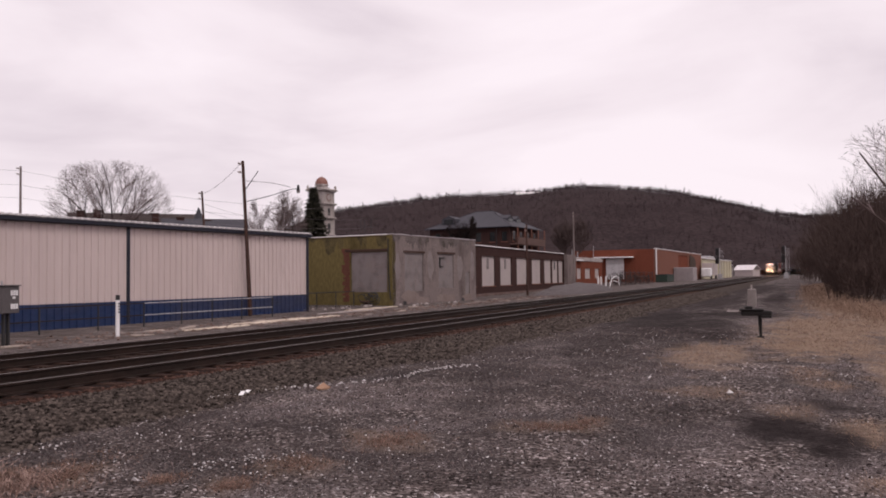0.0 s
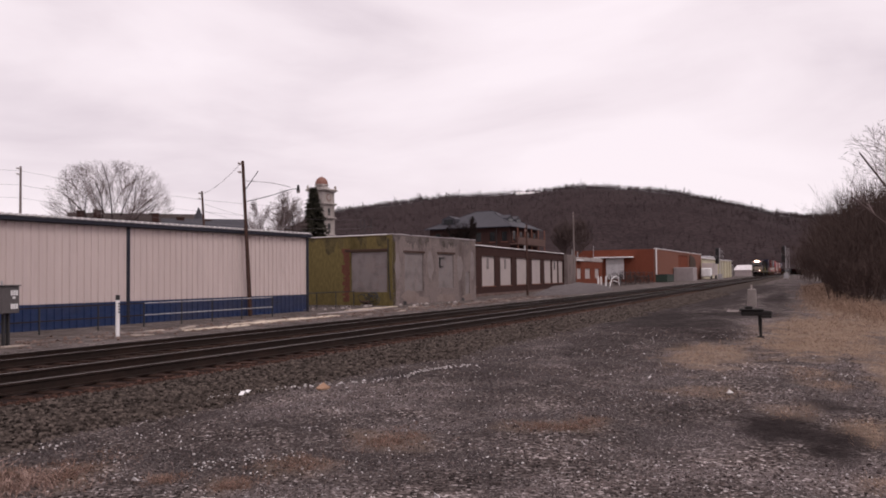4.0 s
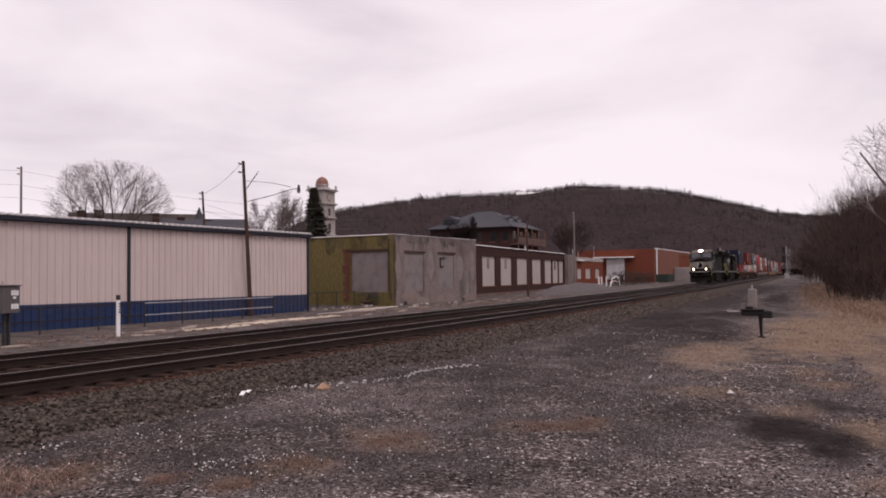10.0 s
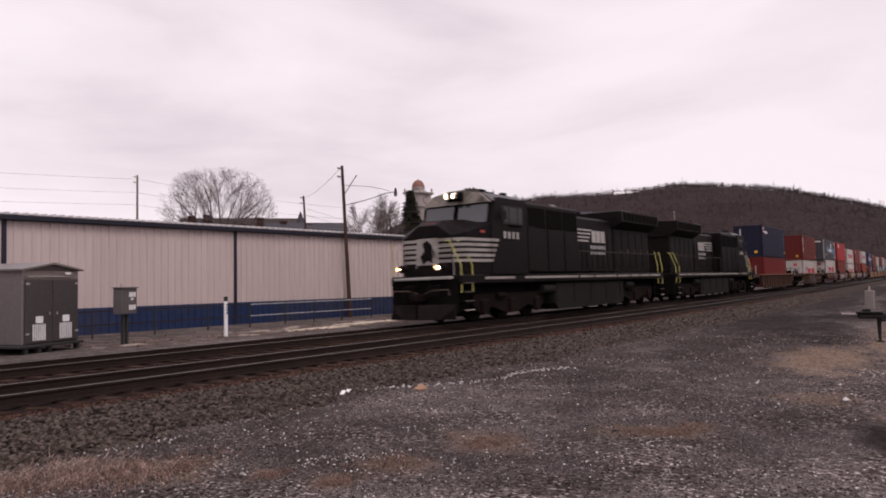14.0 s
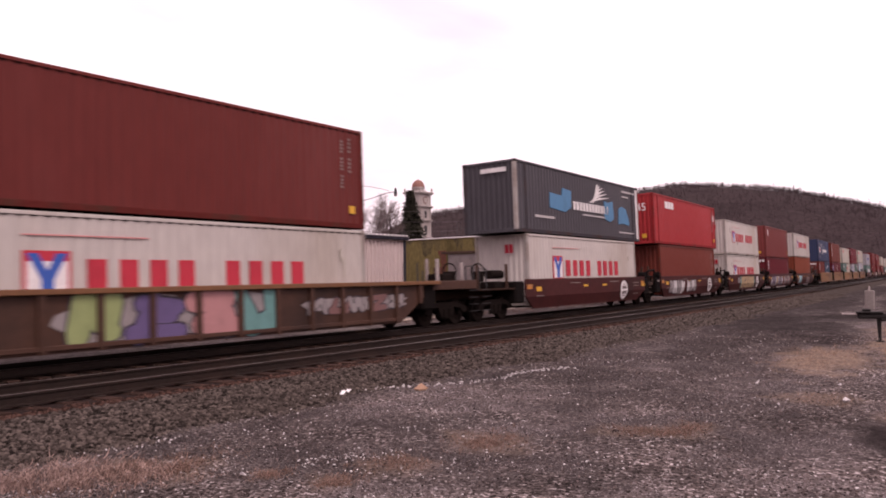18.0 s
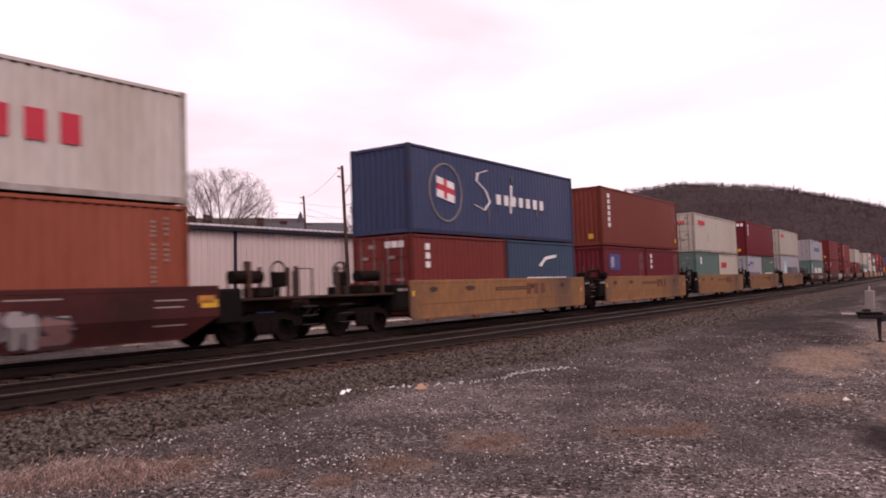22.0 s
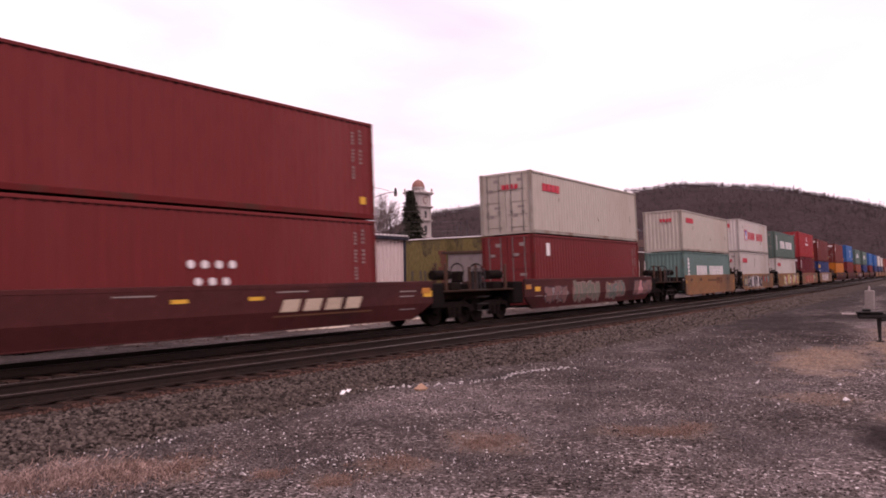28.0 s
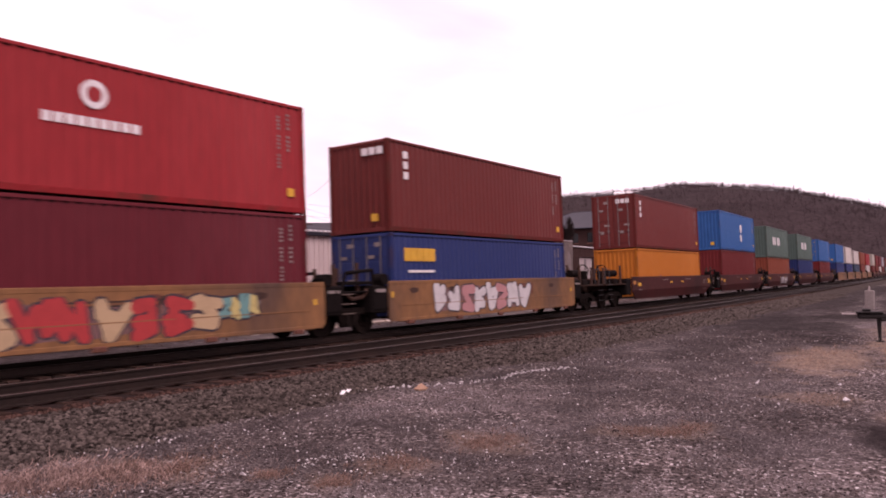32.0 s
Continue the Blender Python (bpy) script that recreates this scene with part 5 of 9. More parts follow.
# ---- signals, cabinets, fence and small things by the line ----
def signal_mast(x, y, h):
    t = thing("railway_signal", "grey railway signal mast with dark heads and a ladder", "signal", pose(x, y, ground_z(x), 0, 0, 92))
    part("mast", Shape().tube((0, 0, 0), (0, 0, h), .11, n=8), M_GALV, t)
    part("base_box", Shape().cbox(-.5, .5, -.4, .4, 0, 1.3, .04), M_GALV, t)
    for k, z in enumerate((h - .9, h - 2.9)):
        hd = part("signal_head", Shape().cbox(.15, .95, .2, .42, z - .9, z + .9, .06), M_DARKM, t, "dark signal head")
        for j in (-.55, 0, .55):
            part("hood", Shape().tube((.55, .42, z + j), (.55, .75, z + j), .2, n=9, caps=False), M_DARKM, hd)
    lad = Shape()
    for dx in (-.75, -.35):
        lad.tube((dx, -.2, .3), (dx, -.2, h - .4), .03, n=5)
    for k in range(int(h / .4) - 1):
        lad.tube((-.75, -.2, .5 + k * .4), (-.35, -.2, .5 + k * .4), .02, n=4)
    part("ladder", lad, M_GALV, t)
    part("platform", Shape().cbox(-.9, .9, -.7, .2, h - 2.05, h - 1.98, .01), M_GALV, t)
    return t


signal_mast(197.3, 32.7 - 1.0, 7.5)
signal_mast(199.3, 17.2, 7.6)


def equipment_house():
    p0, p1 = Vector((10.1, 20.75, 0)), Vector((11.95, 21.35, 0))
    d = (p1 - p0).normalized()
    w = (p1 - p0).length
    m = Matrix((d, Vector((-d.y, d.x, 0)), Vector((0, 0, 1)))).transposed().to_4x4()
    m.translation = p0 + Vector((0, 0, ground_z(10)))
    t = thing("signal_equipment_house", "grey metal railway equipment house on a stand", "cabinet", m)
    # same metal twice: darker for the shaded front, lighter for lit side and roof
    met = mat("aluminium_shaded_front", (0.055, 0.046, 0.047), 0.5, 0.2, 1.5, 0.12)
    lit = mat("aluminium_lit_side", (0.19, 0.165, 0.165), 0.4, 0.5, 1.5, 0.1)
    b = part("body", Shape().cbox(0, w, .03, 3.4, .24, 2.22, .02), lit, t)
    part("roof", Shape().prism([(-.08, 2.19), (w / 2, 2.37), (w + .08, 2.19), (w + .08, 2.24), (w / 2, 2.42), (-.08, 2.24)], 1, -.08, 3.5), lit, t)
    part("gable", Shape().prism([(0, 2.19), (w, 2.19), (w / 2, 2.36)], 1, 0, .03), met, t)
    for a, c in ((.06, w / 2 - .01), (w / 2 + .01, w - .06)):
        dr = part("door", Shape().cbox(a, c, -.02, .03, .28, 1.96, .012), met, t, "grey cabinet door")
        s = (a + c) / 2
        for z in (.5, 1.82):
            part("hinge", Shape().cbox(a + .0 if a < .2 else c - .12, a + .12 if a < .2 else c, -.035, -.02, z, z + .05, .004), M_GALV, dr)
        part("handle", Shape().tube((c - .12 if a < .2 else a + .12, -.04, 1.0), (c - .12 if a < .2 else a + .12, -.04, 1.08), .018, n=6), M_GALV, dr, "bright handle")
        part("label_plate", Shape().box(s - .12, s + .12, -.03, -.02, .80, .98), M_WHITE, dr, "white label plate")
        for k in range(7):
            part("notice_bar", Shape().box(s - .22 + k * .065, s - .185 + k * .065, -.028, -.02, .34, .77), M_WHITE, dr)
    part("transom", Shape().cbox(.1, w - .1, -.03, .03, 2.02, 2.05, .005), M_GALV, t)
    part("lamp", Shape().cbox(w * .72, w * .8, -.08, .0, 2.09, 2.15, .01), M_WHITE, t, "small white lamp")
    part("stand", Shape().cbox(-.25, w + .05, -.12, 3.5, .17, .24, .01), M_DARKM, t)
    for x in (.02, .45, .8, w - .15):
        for y in (-.05, 3.3):
            part("leg", Shape().cbox(x, x + .12, y, y + .12, -.02, .18, .01), M_DARKM, t)


equipment_house()


def relay_box():
    t = thing("relay_box", "grey electrical box on two posts with white labels", "electrical box", pose(13.0, 20.75, ground_z(13), 0, 0, 25))
    met = mat("grey_cabinet", (0.10, 0.086, 0.088), .55, .2, 2, .12)
    b = part("box", Shape().cbox(-.38, .38, -.14, .14, .93, 1.68, .015), met, t)
    part("rain_cap", Shape().cbox(-.42, .42, -.18, .16, 1.68, 1.71, .008), met, t)
    for z in (1.05, 1.42):
        for k in range(3):
            part("label_plate", Shape().box(-.02 + k * .115, .065 + k * .115, -.15, -.14, z, z + .14), M_WHITE, b, "white label")
    part("label_plate", Shape().box(.06, .18, -.15, -.14, 1.33, 1.39), M_WHITE, b, "white label")
    for x in (-.16, .04):
        part("post", Shape().cbox(x, x + .08, -.04, .04, -.05, .95, .008), M_DARKM, t)
    part("mast_head", Shape().tube((-.2, 0, 1.7), (-.2, 0, 1.82), .025, n=6), M_GALV, t)


relay_box()


def marker_post():
    t = thing("marker_post", "white plastic marker post with a black top", "post", pose(16.92, 21.14, ground_z(17)))
    part("shaft", Shape().tube((0, 0, -.1), (0, 0, 1.16), .065, n=10), M_WHITE, t)
    part("cap", Shape().tube((0, 0, 1.16), (0, 0, 1.32), .068, n=10), M_DARKM, t, "black cap")
    for k in range(4):
        part("notice_bar", Shape().box(-.03, .03, -.07, -.06, .75 + k * .09, .80 + k * .09), M_DARKM, t)


marker_post()


def pipe_fence():
    t = thing("pipe_fence", "low rusty pipe fence before the warehouse", "fence")
    y = 24.2
    xs = [2.0 + 2.0 * k for k in range(7)] + [16.3, 18.55, 20.55, 22.4, 24.05, 25.8, 27.8]
    for x in xs:
        part("post", Shape().tube((x, y, -.1), (x, y, ground_z(x) + .93), .03, n=6), M_DARKM, t)
    for z in (.45, .90):
        for a, b in zip(xs[:-1], xs[1:]):
            pale = a > 19
            part("rail", Shape().tube((a, y, ground_z(a) + z), (b, y, ground_z(b) + z), .022, n=6), M_GALV if pale else M_RAIL, t)
    t2 = thing("pipe_fence", "short dark pipe fence beside the olive wall", "fence")
    xs = [33.4, 35.2, 37.0, 38.8]
    for x in xs:
        part("post", Shape().tube((x, 27.4, 0), (x, 27.4, 1.05), .03, n=6), M_DARKM, t2)
    part("rail", Shape().tube((xs[0], 27.4, 1.0), (xs[-1], 27.4, 1.02), .025, n=6), M_DARKM, t2)


pipe_fence()


def kerb_rubble():
    rnd = random.Random(17)
    t = thing("broken_pavement", "broken concrete slabs and rubble along the line", "rubble", kind="structure")
    for k in range(70):
        s = 12 + 45 * rnd.random()
        o = rnd.choice((4.3, 5.2, 6.0)) + rnd.gauss(0, .25)
        p = on_line(s, o)
        w, d, h = rnd.uniform(.2, .9), rnd.uniform(.12, .32), rnd.uniform(.02, .08)
        m = Matrix.Translation((p.x, p.y, ground_z(p.x) + .0)) @ Matrix.Rotation(rnd.gauss(.05, .12), 4, "Z") @ Matrix.Rotation(rnd.gauss(0, .06), 4, "Y")
        part("slab", Shape().cbox(-w / 2, w / 2, -d / 2, d / 2, -.05, h, .03, m), mat("dull_slab", (0.15, .118, .110), .9, 0, 2, .3, .01, stain=(.07, .05, .044), amount=.8) if rnd.random() < .7 else mat("pale_rubble", (0.28, .225, .195), .9, 0, 3, .3), t)
    sh = Shape()
    for k in range(1500):
        s, o = 12 + 50 * rnd.random(), rnd.gauss(5.0, .8)
        p = on_line(s, o)
        pebble(sh, Vector((p.x, p.y, ground_z(p.x) + .01)), rnd.uniform(.03, .1))
    tagged(part("rubble_bits", sh, mat("rubble_bits", (0.15, .100, .085), .9, 0, 4, .4), t), kind="stuff")
    for cx, cy, rx, ry, pale in ((26.0, 21.6, 4.2, .42, True), (21.6, 20.9, 2.4, .3, True), (33, 23.4, 3.2, .35, False), (36.5, 24.4, 3.0, .3, True)):
        pts = [(cx + rx * math.cos(a) * rnd.uniform(.75, 1.15), cy + .05 * rx * math.cos(a) + ry * math.sin(a) * rnd.uniform(.7, 1.2)) for a in [k * .3307 for k in range(19)]]
        z = ground_z(cx) + .02
        part("slab", Shape().prism(pts, 2, z - .1, z + .012), mat("sandy_concrete", (0.52, .43, .35), .9, 0, 2, .25, .01, stain=(.16, .11, .085), amount=.8) if pale else M_CONC, t, "worn sandy concrete slab")


kerb_rubble()


def gravel_pile():
    v, f, n = [], [], 22
    for i in range(n):
        for j in range(n):
            u, w = i / (n - 1) * 2 - 1, j / (n - 1) * 2 - 1
            x, y = 72 + u * 13, 24.6 + u * 1.0 + w * 2.2
            h = max(0, 1 - (u * u + w * w)) ** .7 * .98 + .12 * noise.noise(Vector((x, y, 2)))
            v.append((x, y, ground_z(x) - .12 + h))
    for i in range(n - 1):
        for j in range(n - 1):
            k = i * n + j
            f.append((k, k + n, k + n + 1, k + 1))
    me = bpy.data.meshes.new("gravel_pile")
    me.from_pydata(v, [], f)
    me.materials.append(mat("grey_gravel", (0.095, .078, .080), .95, 0, 6, .6, .08, stain=(.05, .04, .04), amount=.6))
    tagged(new("gravel_pile", me), "long low heap of grey gravel beside the track", "gravel pile", kind="structure")


gravel_pile()


def trackside_clutter():
    rnd = random.Random(61)
    for x, y in ((95.5, 30), (97.0, 30.1), (98.4, 29.9)):
        p = thing("white_post", "short white wooden guard post", "post", pose(x, y, ground_z(x), 0, rnd.uniform(-4, 4), 0))
        part("shaft", Shape().cbox(-.09, .09, -.09, .09, -.1, 1.35, .02), M_WHITE, p)
    f = thing("pipe_barrier", "bent white pipe barrier by the annex", "barrier", pose(100.5, 30, ground_z(100)))
    part("rail", Shape().bar([(0, 0, 0), (.8, 0, 1.0), (2.4, 0, 1.35), (4.0, 0, 1.2), (4.4, 0, .1)], .06, 6), M_WHITE, f)
    part("rail", Shape().bar([(.5, .2, .5), (2.6, .2, .75), (4.2, .2, .6)], .05, 6), M_WHITE, f)
    w = thing("wire_fence", "rusty wire fence before the orange factory", "fence")
    for k in range(9):
        x = 105 + 2.6 * k
        part("post", Shape().tube((x, 30.6, 0), (x, 30.6, ground_z(x) + 1.9), .05, n=6), M_DARKM, w)
    for z in (.5, 1.2, 1.85):
        part("strand", Shape().tube((105, 30.6, ground_z(105) + z), (125.8, 30.6, ground_z(125) + z), .025, n=4), M_DARKM, w)
    sh = Shape()
    for k in range(90):
        x, y = rnd.uniform(104, 127), 31.2 + rnd.gauss(0, .5)
        branch(sh, Vector((x, y, ground_z(x) - .1)), Vector((rnd.gauss(0, .4), rnd.gauss(0, .4), 1)), rnd.uniform(.7, 1.2), .03, 2, rnd, .5, .1, .035, (2, 3), 3)
    tagged(part("brush", sh, M_BRUSH), "tangled bare brush along the wire fence", "bushes", kind="stuff")
    d = thing("debris_heap", "dark tangle of old cable and boards at the wall foot", "debris", pose(39.35, 26.5, ground_z(39)))
    for k in range(7):
        c, r, tilt = Vector((rnd.gauss(0, .12), rnd.gauss(0, .22), .34 + .05 * k)), rnd.uniform(.22, .42), rnd.gauss(0, .5)
        pts = [c + Vector((r * .5 * math.sin(a) * math.sin(tilt), r * math.cos(a), r * .75 * math.sin(a))) for a in [q * .4488 for q in range(14)]]
        part("cable_loop", Shape().bar(pts, .028, 5), M_DARKM, d, "loop of dark old cable")
    for k in range(5):
        m = Matrix.Translation((rnd.gauss(0, .15), rnd.gauss(0, .35), .03 + .05 * k)) @ Matrix.Rotation(rnd.random() * 6, 4, "Z") @ Matrix.Rotation(rnd.gauss(0, .3), 4, "X")
        part("board", Shape().cbox(-.3, .3, -.05, .05, 0, .08, .02, m), M_LINT if k % 3 else M_CONC, d)
    for k in range(26):
        x = 32 + 14 * rnd.random()
        y = 24.6 + rnd.gauss(0, .35) + (1.6 if x < 39 else -.6)
        r = thing("rubble_stone", "loose lump of broken concrete by the wall", "rubble", pose(x, y, ground_z(x), 0, 0, rnd.uniform(0, 180)))
        q = Shape()
        pebble(q, Vector((0, 0, .05)), rnd.uniform(.08, .2), .7)
        part("stone", q, M_CONC, r)


trackside_clutter()


def scrap_cart():
    """The dark beam on a single leg and the grey post behind it."""
    t = thing("steel_beam_stand", "dark rusted steel beam resting on one leg", "scrap", pose(23.2, 2.9, ground_z(23), 0, 0, -78))
    dark = mat("burnt_steel", (0.016, 0.013, 0.013), .8, .2, 3, .3)
    part("beam", Shape().cbox(-.30, .50, -.12, .12, .60, .74, .03), dark, t)
    part("flange", Shape().cbox(-.34, .30, -.16, .16, .74, .79, .02), dark, t)
    part("lump", Shape().cbox(-.20, .02, -.10, .14, .79, .86, .04), dark, t)
    part("lump", Shape().cbox(.22, .50, -.13, .10, .54, .62, .03), dark, t)
    part("leg", Shape().tube((.21, 0, 0), (.20, 0, .62), .034, .06, 8), dark, t)
    part("foot", Shape().cbox(.12, .30, -.09, .09, -.02, .03, .01), dark, t)
    part("plank", Shape().cbox(-.66, -.3, -.05, .05, .70, .735, .005), M_CONC, t, "pale plank end")
    c = thing("concrete_post", "pale grey concrete bollard with a pin", "bollard", pose(42.6, 5.32, ground_z(42)))
    part("shaft", Shape().cbox(-.2, .2, -.2, .2, -.1, .92, .04), mat("grey_bollard", (.20, .168, .16), .9, 0, 3, .25), c)
    part("pin", Shape().tube((-.08, 0, .9), (-.08, 0, 1.12), .04, n=6), M_CONC, c)


scrap_cart()
rock = thing("sandstone_rock", "tan sandstone rock on the gravel", "rock", pose(10.16, 7.79, .035, 0, 0, 30))
rsh = Shape()
pebble(rsh, Vector((0, 0, .04)), .12, 1.0)
part("stone", rsh, mat("sandstone", (0.36, .22, .15), .9, 0, 5, .2, .01), rock)
lit = thing("paper_litter", "crumpled white paper litter on the gravel", "litter", pose(9.17, 8.54, .075, 0, 0, 15))
part("sheet", Shape().prism([(-.13, 0), (-.04, .045), (.04, .012), (.12, .04), (.125, .03), (.04, 0), (-.04, .032), (-.13, -.01)], 1, -.035, .035), M_WHITE, lit)
for x, y, s in ((13.6, 3.35, .08), (14.0, 2.2, .05), (12.4, 1.9, .06), (5.65, 3.2, .06), (11.6, 2.6, .04), (4.9, 5.9, .05)):
    lt = thing("pale_stone", "pale limestone lump on the gravel", "rock", pose(x, y, ground_z(x) + .01, 0, 0, x * 40))
    q = Shape()
    pebble(q, Vector((0, 0, .01)), s, .7)
    part("stone", q, M_PALE, lt)
pipe = thing("ditch_chips", "pale line of limestone chips across the gravel", "gravel", kind="stuff")
csh, crnd = Shape(), random.Random(77)
for k in range(230):
    u = crnd.random()
    x, y = 8.6 + 5.5 * u + crnd.gauss(0, .12), 8.75 - 1.9 * u + .25 * math.sin(u * 9) + crnd.gauss(0, .07)
    pebble(csh, Vector((x, y, ground_z(x) + .032)), crnd.uniform(.012, .035))
part("chips", csh, M_PALE, pipe)

# ---- the train ----
PAINT = {
    "navy": (0.0137, 0.0137, 0.0309), "maroon": (0.1092, 0.0182, 0.0155), "red": (0.120, 0.0160, 0.0160), "brown": (0.132, 0.0270, 0.0185), "bright": (0.255, 0.0215, 0.0240), "wine": (0.1019, 0.0118, 0.0173), "faded": (0.1502, 0.0328, 0.0309),
    "rust": (0.1274, 0.0264, 0.0182), "white": (0.4180, 0.3740, 0.3520), "cream": (0.3380, 0.3000, 0.2630), "orange": (0.185, 0.045, 0.025), "hapag": (0.3640, 0.1138, 0.0146), "blue": (0.0300, 0.0391, 0.0837), "deepblue": (0.0164, 0.0273, 0.1001),
    "skyblue": (0.0200, 0.0864, 0.2457), "teal": (0.0840, 0.1330, 0.1210), "green": (0.066, 0.098, 0.085), "silver": (0.2912, 0.2776, 0.3094), "charcoal": (0.0480, 0.0430, 0.0500), "slate": (0.0273, 0.0455, 0.0774),
}
WORDS = {"navy": "dark navy", "maroon": "maroon", "red": "dull red", "brown": "brown-red", "bright": "bright red", "wine": "wine-red", "faded": "faded red", "rust": "rust-red", "white": "off-white", "cream": "weathered cream", "orange": "burnt orange", "hapag": "orange",
         "blue": "worn blue", "deepblue": "deep blue", "skyblue": "bright blue", "teal": "sea-green", "green": "green", "silver": "silver-grey", "charcoal": "charcoal", "slate": "slate-blue"}


def paint(c):
    base = PAINT[c]
    pale = c in ("white", "cream", "silver")
    return mat("container_" + c, base, 0.55, 0, 0.8, 0.10, stain=(0.28, 0.225, 0.18) if pale else tuple(x * 1.18 + .014 for x in base), amount=0.5 if pale else 0.45, rnd=0.10, stretch=(1, 1, 0.3), spec=0.14)


M_BARS = mat("dull_locking_bar", (0.15, 0.13, 0.125), .55, .4, 4, .2)
M_MARKW = mat("white_marking", (0.62, 0.58, 0.58), .6, 0, 4, .12)
M_PINKM = mat("thin_red_writing", (0.50, 0.20, 0.20), .6, 0, 4, .2)
M_TANM = mat("tan_marking", (0.36, 0.28, 0.21), .6, 0, 4, .2)
M_GREYM = mat("thin_white_writing", (0.40, 0.37, 0.37), .6, 0, 4, .2)
M_MARKD = mat("worn_marking", (0.21, 0.17, 0.16), .7, 0, 4, .2)
M_MARKR = mat("red_marking", (0.40, 0.024, 0.042), .6, 0, 4, .08)
M_MARKB = mat("dark_blue_marking", (0.035, 0.045, 0.17), .6, 0, 4, .08)
M_MARKK = mat("black_marking", (0.02, 0.02, 0.03), .6, 0, 4, .08)
M_MARKL = mat("light_blue_marking", (0.055, 0.17, 0.30), .6, 0, 4, .08)
M_MARKS = mat("sky_marking", (0.22, 0.40, 0.44), .6, 0, 4, .08)
M_YEL = mat("yellow_marking", (0.55, 0.30, 0.03), .6, 0, 4, .1)
# grimy steel parts; also colours the painted shade at the container folds
M_STEELD = mat("grimy_steel_fold_shade", (0.0075, 0.0055, 0.0052), .85, 0, 3, .3, spec=.05)
M_TRUCK = mat("truck_iron", (0.0085, 0.0058, 0.005), .85, 0, 3, .3, stain=(0.020, 0.012, 0.010), spec=.05)
M_PLAT = mat("grimy_platform", (.030, .016, .012), .85, 0, 2, .3, stain=(.012, .008, .007), amount=.7, spec=.05)
M_RUNG = mat("worn_rung", (.09, .06, .05), .7, 0, 4, .2)
M_TTX = mat("ochre_car_paint", (0.178, 0.080, 0.030), .65, 0, .8, .25, stain=(0.070, 0.037, 0.025), amount=.95, rnd=.08, stretch=(1, 1, .5))
M_CARB = mat("oxide_car_paint", (0.056, 0.0145, 0.0140), .6, 0, .8, .2, stain=(0.027, 0.0100, 0.0096), amount=.85, rnd=.08, spec=.1)
M_CARR = mat("rusty_car_paint", (0.048, 0.0195, 0.0115), .7, 0, 1.0, .25, stain=(0.020, 0.0085, 0.0062), amount=.85, rnd=.08)
M_ORANGEP = mat("orange_reflector", (0.40, 0.16, 0.03), .6, 0, 4, .15)
M_CHORD = mat("worn_chord", (0.14, 0.060, 0.026), .7, 0, 1.2, .2, stain=(0.09, .045, .025), amount=.6)
CW = 2.438
CACHE = {}


def cached(key, build):
    if key not in CACHE:
        CACHE[key] = build()
    return CACHE[key]


def corrugated(L, z0, z1, depth=0.019, pitch=0.278):
    """A folded steel side from -L/2 to L/2 in the plane y = 0, folds going inwards."""
    sh = Shape()
    n = max(int(round(L / pitch)), 4)
    p = L / n
    xs = []
    for i in range(n):
        x = -L / 2 + i * p
        xs += [(x, 0), (x + p * .26, 0), (x + p * .5, depth), (x + p * .76, depth)]
    xs.append((L / 2, 0))
    for (a, ya), (b, yb) in zip(xs[:-1], xs[1:]):
        sh.face((a, ya, z0), (b, yb, z0), (b, yb, z1), (a, ya, z1))
    return sh


